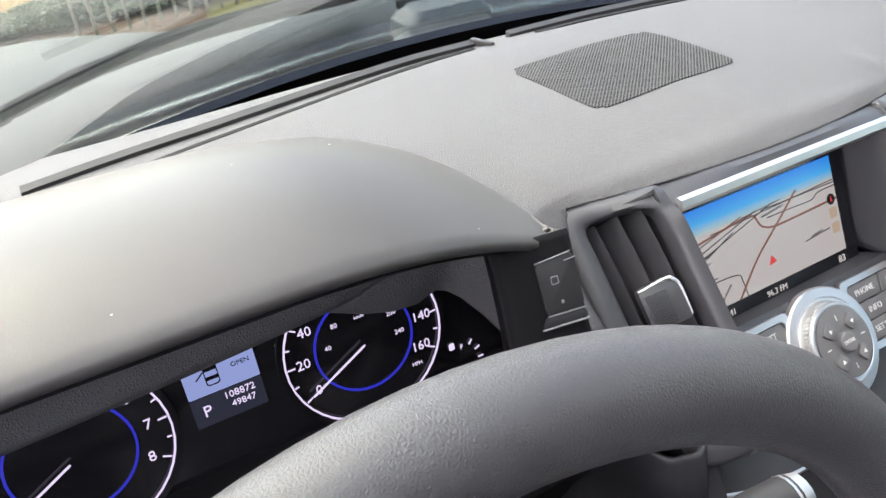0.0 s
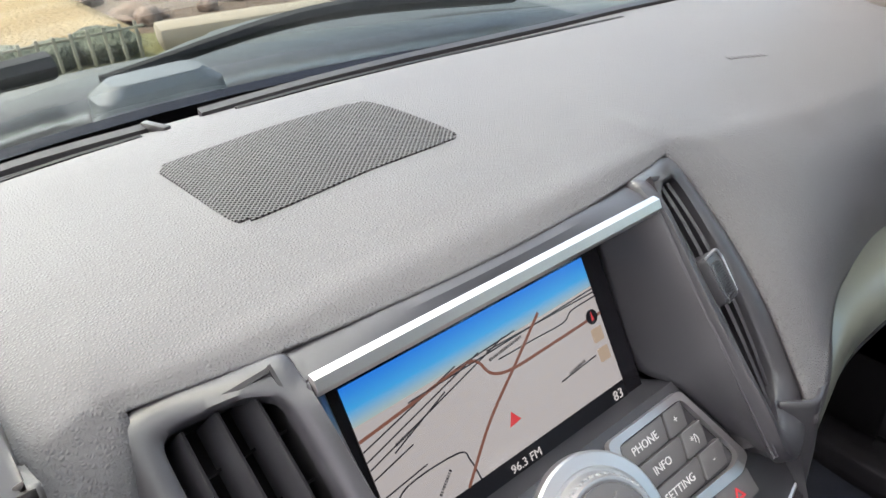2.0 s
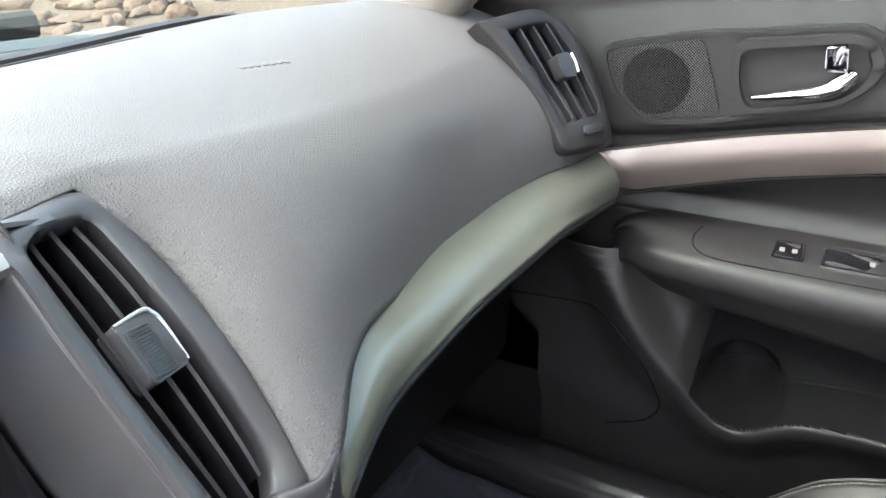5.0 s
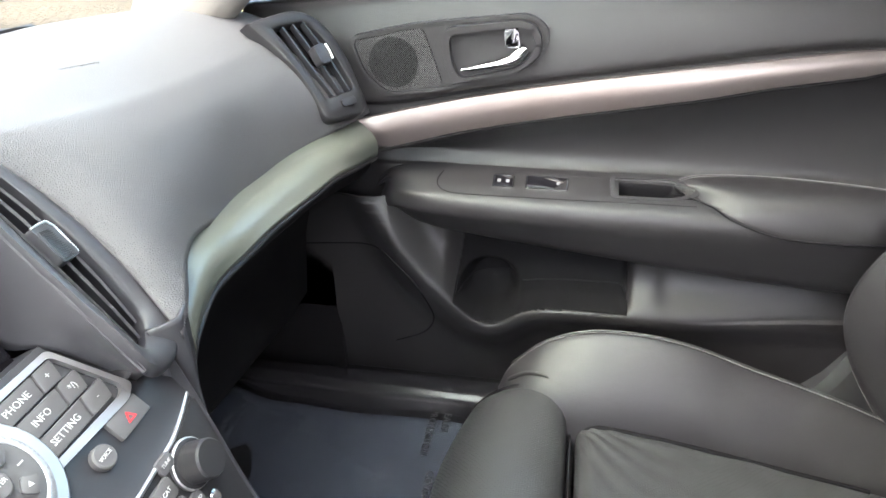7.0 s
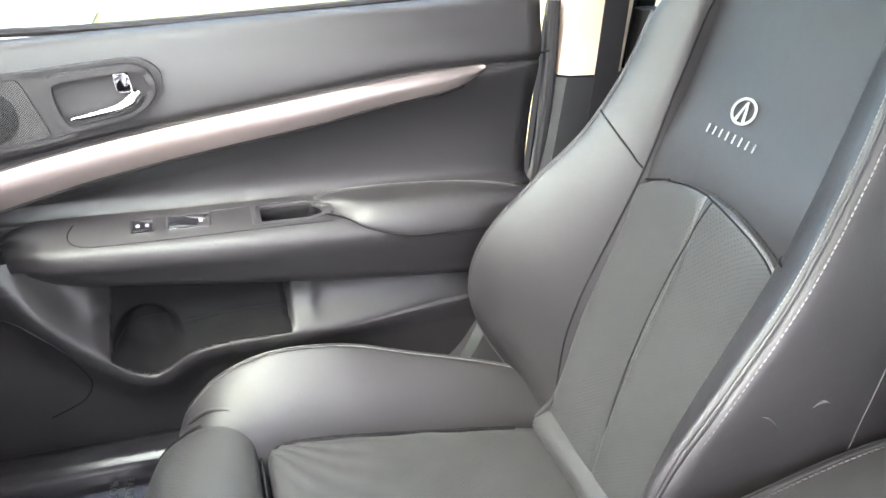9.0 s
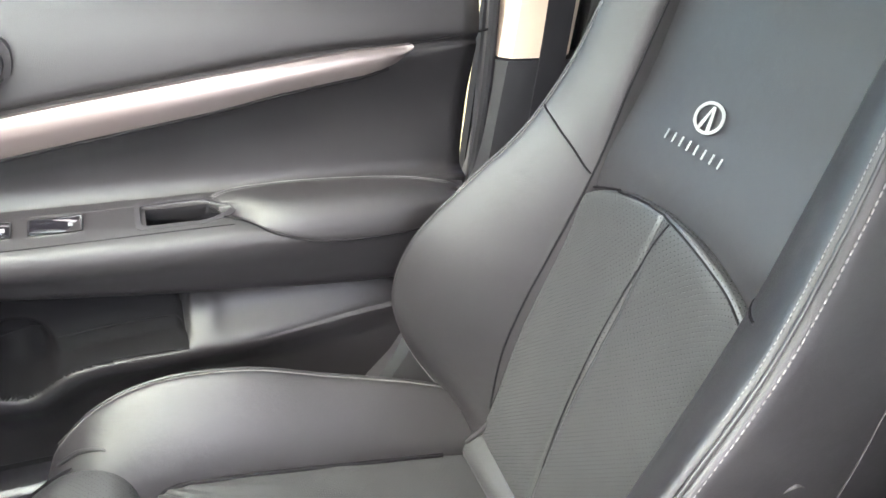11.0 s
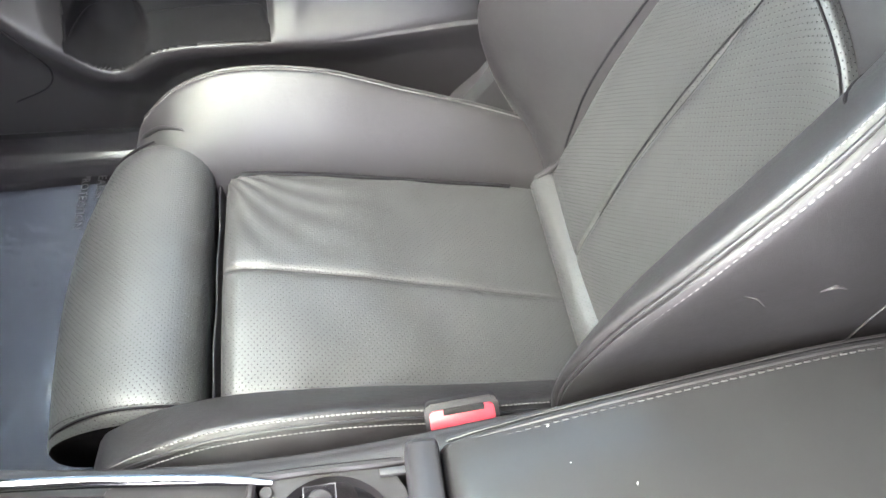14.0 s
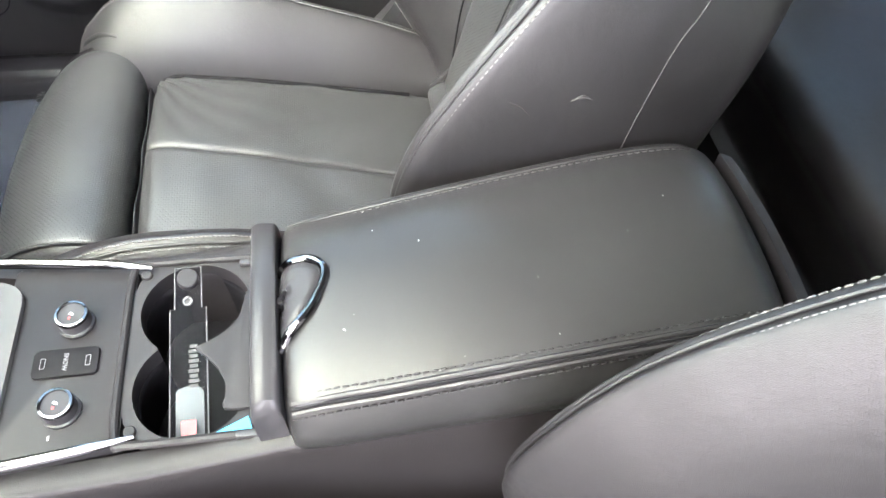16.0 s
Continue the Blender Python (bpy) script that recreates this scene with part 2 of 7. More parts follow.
def surf(rows, nu, nv, bm=None):
    """A smooth sheet through a grid of places; its UV map is in metres."""
    bm = bm or bmesh.new()
    uv = bm.loops.layers.uv.verify()
    cols = [cr(row, nv) for row in rows]
    grid = np.array([cr([c[k] for c in cols], nu) for k in range(nv)]).transpose(1, 0, 2)
    us = np.zeros((nu, nv))
    vs = np.zeros((nu, nv))
    us[1:] = np.cumsum(np.linalg.norm(np.diff(grid, axis=0), axis=2), axis=0)
    vs[:, 1:] = np.cumsum(np.linalg.norm(np.diff(grid, axis=1), axis=2), axis=1)
    um, vm = us.mean(axis=1), vs.mean(axis=0)
    vert = [[bm.verts.new(grid[i, j]) for j in range(nv)] for i in range(nu)]
    for i in range(nu - 1):
        for j in range(nv - 1):
            face = bm.faces.new((vert[i][j], vert[i + 1][j], vert[i + 1][j + 1], vert[i][j + 1]))
            for loop, (a, b) in zip(face.loops, ((i, j), (i + 1, j), (i + 1, j + 1), (i, j + 1))):
                loop[uv].uv = (um[a], vm[b])
    return bm


def loft(sections, caps=True, bm=None, smooth_to=0, around=0):
    """A solid through closed sections. smooth_to, around: how many sections and places round it a smooth curve is cut into."""
    bm = bm or bmesh.new()
    secs = [[np.array(p, float) for p in s] for s in sections]
    if around:
        secs = [cr(s + [s[0]], around + 1)[:-1] for s in secs]
    if smooth_to:
        secs = list(np.array([cr([s[k] for s in secs], smooth_to) for k in range(len(secs[0]))]).transpose(1, 0, 2))
    uv = bm.loops.layers.uv.verify()
    rings = [[bm.verts.new(p) for p in s] for s in secs]
    n = len(rings[0])
    run = 0.0
    for s, (a, b) in enumerate(zip(rings[:-1], rings[1:])):
        step = float(np.mean([(b[k].co - a[k].co).length for k in range(n)]))
        way = 0.0
        for k in range(n):
            q = (k + 1) % n
            wide = (a[q].co - a[k].co).length
            face = bm.faces.new((a[k], a[q], b[q], b[k]))
            for loop, w in zip(face.loops, ((way, run), (way + wide, run), (way + wide, run + step), (way, run + step))):
                loop[uv].uv = w
            way += wide
        run += step
    if caps:
        bm.faces.new(rings[0][::-1])
        bm.faces.new(rings[-1])
    return bm


def rbox(size, at=(0, 0, 0), bevel=0.002, turn=None, bm=None, seg=2):
    """A box with rounded edges."""
    own = bmesh.new()
    bmesh.ops.create_cube(own, size=1.0)
    bmesh.ops.scale(own, vec=size, verts=own.verts)
    if bevel:
        bmesh.ops.bevel(own, geom=own.edges[:], offset=min(bevel, min(size) * 0.45), segments=seg, affect="EDGES", profile=0.5)
    m = Matrix.Translation(at) @ (turn.to_4x4() if turn else Matrix())
    bmesh.ops.transform(own, matrix=m, verts=own.verts)
    if bm is None:
        return own
    return join(bm, own)


def join(bm, own):
    me = bpy.data.meshes.new("piece")
    own.to_mesh(me)
    own.free()
    bm.from_mesh(me)
    bpy.data.meshes.remove(me)
    return bm


def tube(points, radius, n=8, smooth_to=0, bm=None, flat=1.0):
    """A round bar along a curve; radius may be a number or one for each place."""
    p = [Vector(q) for q in (cr(points, smooth_to) if smooth_to else points)]
    r = list(radius) if isinstance(radius, (list, tuple)) else [radius] * len(points)
    if len(r) != len(p):
        r = list(np.interp(np.linspace(0, 1, len(p)), np.linspace(0, 1, len(r)), r))
    secs = []
    side = None
    for k in range(len(p)):
        d = (p[min(k + 1, len(p) - 1)] - p[max(k - 1, 0)]).normalized()
        if side is None:
            side = d.orthogonal().normalized()
        side = (side - d * side.dot(d)).normalized()
        up = d.cross(side)
        secs.append([p[k] + (side * math.cos(2 * math.pi * a / n) + up * math.sin(2 * math.pi * a / n) * flat) * r[k] for a in range(n)])
    return loft(secs, True, bm)


def lathe(profile, m=None, n=24, bm=None):
    """Turned about its z axis: profile of (radius, height)."""
    secs = [[Vector((max(r, 1e-5) * math.cos(2 * math.pi * k / n), max(r, 1e-5) * math.sin(2 * math.pi * k / n), z)) for k in range(n)] for r, z in profile]
    own = loft(secs, True)
    if m is not None:
        bmesh.ops.transform(own, matrix=m, verts=own.verts)
    return own if bm is None else join(bm, own)


def prism(outline, depth, m=None, bevel=0.0, bm=None):
    """A plate of any outline (in its own x, y), depth thick below z = 0."""
    own = bmesh.new()
    top = [own.verts.new((x, y, 0)) for x, y in outline]
    low = [own.verts.new((x, y, -depth)) for x, y in outline]
    n = len(outline)
    face = own.faces.new(top)
    own.faces.new(low[::-1])
    for k in range(n):
        own.faces.new((top[k], low[k], low[(k + 1) % n], top[(k + 1) % n]))
    if bevel:
        bmesh.ops.bevel(own, geom=list(face.edges), offset=bevel, segments=2, affect="EDGES", profile=0.5)
    if m is not None:
        bmesh.ops.transform(own, matrix=m, verts=own.verts)
    return own if bm is None else join(bm, own)


def softened(points, r, n=4):
    """A polygon with its corners rounded."""
    out = []
    k = len(points)
    for i in range(k):
        a, b, c = (Vector(points[(i + d) % k]) for d in (-1, 0, 1))
        p, q = b + (a - b).normalized() * r, b + (c - b).normalized() * r
        for j in range(n + 1):
            t = j / n
            out.append(tuple((1 - t) ** 2 * p + 2 * t * (1 - t) * b + t * t * q))
    return out


def rounded(w, h, r, n=5, cx=0.0, cy=0.0):
    """The outline of a rectangle with round corners."""
    out = []
    for sx, sy, a in ((1, 1, 0), (-1, 1, 90), (-1, -1, 180), (1, -1, 270)):
        for k in range(n + 1):
            t = radians(a + 90 * k / n)
            out.append((cx + sx * (w / 2 - r) + r * math.cos(t), cy + sy * (h / 2 - r) + r * math.sin(t)))
    return out


def ring_plate(outer, inner, depth, m=None, bm=None):
    """A frame: a plate with an opening; both outlines have as many places."""
    own = bmesh.new()
    rings = [[own.verts.new((x, y, z)) for x, y in o] for o, z in ((outer, -depth), (outer, 0), (inner, 0), (inner, -depth))]
    n = len(outer)
    for a, b in zip(rings, rings[1:] + rings[:1]):
        for k in range(n):
            own.faces.new((a[k], a[(k + 1) % n], b[(k + 1) % n], b[k]))
    if m is not None:
        bmesh.ops.transform(own, matrix=m, verts=own.verts)
    return own if bm is None else join(bm, own)


def plane_at(origin, right, up):
    """The pose of a flat piece: its x along right, its y along up."""
    r = Vector(right).normalized()
    u = (Vector(up) - r * Vector(up).dot(r)).normalized()
    n = r.cross(u)
    return Matrix((r, u, n)).transposed().to_4x4() if origin is None else Matrix.Translation(origin) @ Matrix((r, u, n)).transposed().to_4x4()


def words(text, size, m, mat, parent, name="lettering", depth=0.0002, label=""):
    """Raised lettering of Blender's own font, centred at the pose m."""
    c = bpy.data.curves.new(name, "FONT")
    c.body, c.size, c.extrude, c.align_x, c.align_y = text, size, depth, "CENTER", "CENTER"
    c.resolution_u = 2
    o = bpy.data.objects.new(name, c)
    me = bpy.data.meshes.new_from_object(o)
    bpy.data.objects.remove(o)
    me.transform(m)
    me.materials.clear()
    me.materials.append(mat)
    ob = new(name, me)
    ob.parent = parent
    if label:
        ob["label"] = label
    return ob


def stitches(points, n, length, mat, parent, radius=0.0006, smooth_to=200, lift=(0, 0, 0), name="stitching"):
    """A row of short threads along a curve."""
    p = [Vector(q) + Vector(lift) for q in cr(points, smooth_to)]
    run = [0.0]
    for a, b in zip(p, p[1:]):
        run.append(run[-1] + (b - a).length)
    total = run[-1]
    n = n or int(total / (length * 1.28))
    bm = bmesh.new()
    px = [np.interp(np.linspace(0, total, 2 * n + 1), run, [q[k] for q in p]) for k in range(3)]
    q = [Vector(v) for v in zip(*px)]
    for k in range(n):
        a, b = q[2 * k], q[2 * k + 1]
        mid, d = (a + b) / 2, (b - a).normalized()
        tube([mid - d * length / 2, mid - d * length * 0.3, mid + d * length * 0.3, mid + d * length / 2], [radius * 0.4, radius, radius, radius * 0.4], 5, bm=bm)
    return part(name, bm, mat, parent, "row of pale thread stitches" if mat is THREAD else "row of dark thread stitches", smooth=80)

# ---- dashboard ----
dash = thing("dashboard", "black soft-grained car dashboard with a speaker grille and vents", "dashboard")


def hermite(xs, values, x):
    """A smooth curve through unevenly spaced values."""
    xs, v = np.array(xs), np.array(values, float)
    d = np.diff(v) / np.diff(xs)
    m = np.r_[d[0], (d[:-1] * np.diff(xs)[1:] + d[1:] * np.diff(xs)[:-1]) / (xs[2:] - xs[:-2]), d[-1]]
    k = int(np.clip(np.searchsorted(xs, x) - 1, 0, len(xs) - 2))
    h = xs[k + 1] - xs[k]
    t = (x - xs[k]) / h
    return (2 * t**3 - 3 * t**2 + 1) * v[k] + (t**3 - 2 * t**2 + t) * h * m[k] + (-2 * t**3 + 3 * t**2) * v[k + 1] + (t**3 - t**2) * h * m[k + 1]


# the pad's top: depth (y) of five lines from the windscreen to the brow, and their height, across the car
TOP_X = (0.0, 0.165, 0.34, 0.48, 0.60, 0.68, 0.735)
TOP_Y = ((0.955, 0.955, 0.950, 0.945, 0.915, 0.86, 0.80), (0.90, 0.90, 0.89, 0.885, 0.87, 0.83, 0.78), (0.80, 0.80, 0.80, 0.80, 0.80, 0.78, 0.74), (0.70, 0.70, 0.715, 0.715, 0.72, 0.72, 0.70), (0.645, 0.648, 0.652, 0.655, 0.655, 0.655, 0.645))
TOP_Z = ((0.935, 0.935, 0.932, 0.930, 0.930, 0.930, 0.920), (0.950, 0.948, 0.944, 0.942, 0.939, 0.935, 0.926), (0.963, 0.958, 0.950, 0.946, 0.942, 0.938, 0.928), (0.967, 0.960, 0.944, 0.937, 0.935, 0.932, 0.922), (0.966, 0.955, 0.930, 0.917, 0.914, 0.910, 0.900))


def top_lines(x):
    a = abs(x)
    return [(hermite(TOP_X, y, a), hermite(TOP_X, z, a)) for y, z in zip(TOP_Y, TOP_Z)]


def sheet_of(bm, xs, lower, seg=9):
    """Adds a strip of the pad over the given x; lower(x) gives the places that follow the top's five lines."""
    uv = bm.loops.layers.uv.verify()
    cols = []
    for x in xs:
        p = [(x, *q) for q in top_lines(x)] + lower(x)
        far = np.r_[0.0, np.cumsum([math.dist(a, b) for a, b in zip(p, p[1:])])]
        ts = np.concatenate([np.linspace(a, b, seg, endpoint=False) for a, b in zip(far, far[1:])] + [far[-1:]])
        cols.append([bm.verts.new([hermite(far, [q[k] for q in p], t) for k in range(3)]) for t in ts])
    for a, b in zip(cols, cols[1:]):
        for k in range(len(a) - 1):
            f = bm.faces.new((a[k], b[k], b[k + 1], a[k + 1]))
            for l in f.loops:
                l[uv].uv = (l.vert.co.x, l.vert.co.y)


def brow(x):
    s = (abs(x) / 0.166) ** 2
    return [(x, 0.622 + 0.020 * s, 0.9625 - 0.0105 * s), (x, 0.610 + 0.026 * s, 0.9560 - 0.009 * s)]


RIGHT_X = (0.165, 0.185, 0.23, 0.34, 0.48, 0.60, 0.68, 0.735)
RIGHT = (((0.1740, 0.609, 0.917), (0.189, 0.604, 0.922), (0.23, 0.600, 0.923), (0.34, 0.607, 0.905), (0.48, 0.616, 0.886), (0.60, 0.609, 0.879), (0.68, 0.600, 0.870), (0.735, 0.59, 0.862)),
         ((0.1690, 0.562, 0.878), (0.186, 0.561, 0.887), (0.23, 0.565, 0.889), (0.34, 0.583, 0.866), (0.48, 0.601, 0.842), (0.60, 0.584, 0.838), (0.68, 0.562, 0.830), (0.735, 0.552, 0.825)),
         ((0.1500, 0.507, 0.826), (0.171, 0.513, 0.836), (0.22, 0.537, 0.845), (0.34, 0.573, 0.817), (0.48, 0.5935, 0.793), (0.60, 0.577, 0.7925), (0.68, 0.5515, 0.792), (0.735, 0.540, 0.790)))


def roll(x, low):
    """Two rounded steps between the pad's top and its face; at the stack they meet the brow."""
    a = abs(x)
    s = min(max((a - 0.165) / 0.05, 0.0), 1.0)
    s = s * s * (3 - 2 * s)
    y, z = top_lines(a)[-1]
    (_, y1, z1), (_, y2, z2) = brow(0.165)
    far = [(y + (low[1] - y) * k, z + (low[2] - z) * k + h) for k, h in ((0.30, 0.004), (0.64, 0.0035))]
    sx = math.copysign(1, x)
    return [(x + sx * 0.000 * (1 - s), y1 + (far[0][0] - y1) * s, z1 + (far[0][1] - z1) * s), (x, y2 + (far[1][0] - y2) * s, z2 + (far[1][1] - z2) * s)]


def right_face(x):
    low = [tuple(hermite(RIGHT_X, [q[k] for q in row], x) for k in range(3)) for row in RIGHT]
    return roll(x, low[0]) + low


LEFT_X = (0.165, 0.185, 0.205, 0.24, 0.27, 0.55, 0.60, 0.735)
LEFT = (((0.1740, 0.609, 0.917), (0.189, 0.602, 0.924), (0.206, 0.602, 0.928), (0.24, 0.640, 0.933), (0.27, 0.645, 0.933), (0.55, 0.640, 0.920), (0.60, 0.609, 0.879), (0.735, 0.59, 0.862)),
        ((0.1690, 0.562, 0.878), (0.185, 0.558, 0.888), (0.203, 0.562, 0.896), (0.24, 0.640, 0.920), (0.27, 0.645, 0.920), (0.55, 0.640, 0.905), (0.60, 0.584, 0.838), (0.735, 0.552, 0.825)),
        ((0.1500, 0.515, 0.840), (0.171, 0.516, 0.848), (0.198, 0.530, 0.857), (0.24, 0.645, 0.905), (0.27, 0.650, 0.905), (0.55, 0.640, 0.890), (0.60, 0.577, 0.793), (0.735, 0.540, 0.790)))


def left_face(x):
    low = [(-hermite(LEFT_X, [q[0] for q in row], -x), *(hermite(LEFT_X, [q[k] for q in row], -x) for k in (1, 2))) for row in LEFT]
    return roll(x, low[0]) + low


bm = bmesh.new()
sheet_of(bm, list(np.linspace(-0.165, 0.165, 34)), brow)
sheet_of(bm, list(np.linspace(0.165, 0.235, 12)) + list(np.linspace(0.25, 0.735, 40)), right_face)
sheet_of(bm, [-x for x in list(np.linspace(0.165, 0.25, 16)) + list(np.linspace(0.265, 0.735, 30))][::-1], left_face)
bmesh.ops.remove_doubles(bm, verts=bm.verts, dist=0.0002)
part("pad", bm, DASH, dash, "grained soft black dashboard pad", shell=0.004)


def pad_top(x, y):
    """The height of the pad's top."""
    p = cr([(0, *q) for q in top_lines(x)], 41)
    return float(np.interp(y, [q[1] for q in p[::-1]], [q[2] for q in p[::-1]]))


# the rolled lower lip on the passenger's side
lip = []
LIP = ((0.168, 0.515, 0.792), (0.186, 0.517, 0.808), (0.238, 0.527, 0.8135), (0.306, 0.533, 0.804), (0.36, 0.5335, 0.800), (0.414, 0.534, 0.792), (0.480, 0.533, 0.783), (0.549, 0.531, 0.7745), (0.647, 0.530, 0.7515), (0.71, 0.525, 0.740))
under = []
for x, y, z in LIP:
    py, pz = (float(np.interp(x, [q[0] for q in RIGHT[2]], [q[k] for q in RIGHT[2]])) for k in (1, 2))
    py, pz = max(py, y + 0.006) + 0.010, pz + 0.003
    a, b = np.array((py, pz)), np.array((y, z))
    n = np.array((b[1] - a[1], a[0] - b[0]))
    n = n / np.linalg.norm(n)
    w = np.linalg.norm(a - b)
    lip.append([(x, *(a + (b - a) * s + n * w * 0.20 * math.sin(math.pi * min(1.0, s ** 1.3)))) for s in (0, 0.25, 0.5, 0.75, 0.93, 1.0)] + [(x, y + 0.003, z - 0.005), (x, y + 0.012, z - 0.008), (x, py + 0.010, pz - 0.014)])
    under.append([(x, y + 0.010, z - 0.004), (x, y + 0.011, z - 0.020), (x, y + 0.030, z - 0.040), (x, 0.66, z - 0.10), (x, 0.66, z - 0.03)])
part("lower_lip", loft(lip, smooth_to=60, around=36), BAND, dash, "smooth dark rolled lip under the pad, green reflected sheen painted in", smooth=60)
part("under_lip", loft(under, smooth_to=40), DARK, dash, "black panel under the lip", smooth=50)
part("lip_edging", tube([(x, y + 0.004, z - 0.0075) for x, y, z in LIP], 0.0035, 8, 60), PLASTIC, dash)

# the pad's skin runs on down beside the stack on both sides
for side in (-1, 1):
    beside = []
    for xa, ya, xb, yb, z in ((0.152, 0.512, 0.176, 0.520, 0.838), (0.148, 0.506, 0.168, 0.516, 0.805), (0.146, 0.503, 0.160, 0.514, 0.770), (0.138, 0.492, 0.152, 0.506, 0.720), (0.130, 0.478, 0.144, 0.494, 0.660), (0.126, 0.468, 0.139, 0.484, 0.600)):
        beside.append([(side * (xa - 0.016), ya + 0.012, z), (side * xa, ya, z), (side * (xa + xb) / 2, (ya + yb) / 2 - 0.003, z), (side * xb, yb, z), (side * (xb + 0.004), yb + 0.03, z), (side * xb, yb + 0.16, z)])
    part("side_skin", surf(beside, 40, 24), FINISH, dash, "dark skin beside the centre stack", shell=0.003, out=(side, -1, 0))

# glove box and the underside, the footwell's deep shade put into their black colour
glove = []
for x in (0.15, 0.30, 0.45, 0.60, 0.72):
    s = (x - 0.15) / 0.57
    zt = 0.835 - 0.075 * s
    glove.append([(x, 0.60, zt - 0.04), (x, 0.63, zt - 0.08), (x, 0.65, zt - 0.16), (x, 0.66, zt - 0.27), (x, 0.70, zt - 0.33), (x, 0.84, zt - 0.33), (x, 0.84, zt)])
part("glove_box", loft(glove, smooth_to=16), DARK, dash, "glove box front, deep shade painted in as black")
for s in (-1,):
    box = []
    for x in (-0.72, -0.55, -0.35, -0.17):
        box.append([(x, 0.56, 0.80), (x, 0.60, 0.72), (x, 0.64, 0.62), (x, 0.68, 0.52), (x, 0.84, 0.52), (x, 0.84, 0.84), (x, 0.64, 0.84)])
    part("knee_panel", loft(box, smooth_to=10), DARK, dash)

# speaker grille let into the top of the pad: a plate with punched rows of openings
GRILLE = material("speaker_mesh", (0.05, 0.05, 0.05), 0.5)
vary(GRILLE, 8, (0.024, 0.0238, 0.0235), (0.030, 0.0298, 0.0292), rough=(0.50, 0.6))
holes(GRILLE, 0.0034, 0.0008, 0.0004, dark=0.012)
outline = [(-0.084, 0.807), (-0.078, 0.816), (-0.066, 0.820), (0.045, 0.826), (0.060, 0.823), (0.071, 0.814), (0.0695, 0.728), (0.064, 0.718), (0.052, 0.713), (-0.062, 0.707), (-0.074, 0.710), (-0.082, 0.720)]


def draped(outline, lift, thick):
    """A thin plate that lies on the pad's top."""
    bm = bmesh.new()
    uv = bm.loops.layers.uv.verify()
    fan = []
    n = 72
    loop = cr(outline + [outline[0]], n + 1)[:-1]
    cx, cy = sum(p[0] for p in loop) / n, sum(p[1] for p in loop) / n
    for k in range(11):
        s = k / 10
        fan.append([bm.verts.new((cx + (p[0] - cx) * s, cy + (p[1] - cy) * s, pad_top(cx + (p[0] - cx) * s, cy + (p[1] - cy) * s) + lift)) for p in loop] if k else [bm.verts.new((cx, cy, pad_top(cx, cy) + lift))])
    rim = [bm.verts.new((v.co.x, v.co.y, v.co.z - thick)) for v in fan[-1]]
    for k in range(n):
        q = (k + 1) % n
        bm.faces.new((fan[0][0], fan[1][k], fan[1][q]))
        for a, b in zip(fan[1:-1], fan[2:]):
            bm.faces.new((a[k], b[k], b[q], a[q]))
        bm.faces.new((fan[-1][k], rim[k], rim[q], fan[-1][q]))
    for face in bm.faces:
        for l in face.loops:
            l[uv].uv = (l.vert.co.x, l.vert.co.y)
    return bm


part("speaker_grille", draped(outline, 0.0010, 0.004), GRILLE, dash, "dark grey perforated speaker grille", smooth=30)

# defroster slots along the windscreen's foot
for x0, x1, y0, y1 in ((-0.40, -0.062, 0.845, 0.908), (0.012, 0.42, 0.912, 0.872)):
    p = cr([(x0 + (x1 - x0) * k / 6, y0 + (y1 - y0) * k / 6 + (0.004 if 0 < k < 6 else 0), pad_top(x0 + (x1 - x0) * k / 6, y0 + (y1 - y0) * k / 6) - 0.0005) for k in range(7)], 24)
    secs = [[q + np.array(d) for d in ((0, -0.0025, 0.0012), (0, 0.0025, 0.0012), (0, 0.0025, -0.004), (0, -0.0025, -0.004))] for q in p]
    part("defroster_slot", loft(secs), DARK, dash, "narrow black defroster slot")
for x0, x1, y0, y1 in ((-0.46, -0.052, 0.862, 0.926), (-0.01, 0.55, 0.930, 0.885)):
    p = cr([(x0 + (x1 - x0) * k / 6, y0 + (y1 - y0) * k / 6 + (0.004 if 0 < k < 6 else 0), pad_top(x0 + (x1 - x0) * k / 6, y0 + (y1 - y0) * k / 6) + 0.0005) for k in range(7)], 24)
    secs = [[q + np.array(d) for d in ((0, -0.004, 0.003), (0, 0.003, 0.005), (0, 0.003, -0.004), (0, -0.004, -0.004))] for q in p]
    part("defroster_rail", loft(secs), PLASTIC, dash, "dark rail in front of the slot")
part("defroster_corner", rbox((0.006, 0.026, 0.006), (-0.048, 0.917, pad_top(0, 0.915) + 0.001), 0.001, Matrix.Rotation(radians(20), 3, "Z")), PLASTIC, dash)
part("defroster_well", loft([[(x, 0.965 - 0.16 * max(abs(x) - 0.3, 0), 0.918), (x, 1.02 - 0.25 * max(abs(x) - 0.3, 0), 0.905), (x, 1.02 - 0.25 * max(abs(x) - 0.3, 0), 0.86), (x, 0.95 - 0.16 * max(abs(x) - 0.3, 0), 0.86)] for x in np.linspace(-0.74, 0.74, 15)]), DARK, dash, "deep black gap at the windscreen's foot")

# embossed airbag mark on the pad: plain bars in place of its small letters
bm = bmesh.new()
for k, w in enumerate((0.0045, 0.004, 0.003, 0.004, 0.0045, 0.003, 0.004)):
    rbox((w, 0.007, 0.0008), (0.372 + 0.0062 * k, 0.722 - 0.0016 * k, pad_top(0.372 + 0.0062 * k, 0.722 - 0.0016 * k) + 0.0002), 0.0003, Matrix.Rotation(radians(6), 3, "X"), bm)
part("airbag_mark", bm, DASH, dash, "embossed mark in the pad")

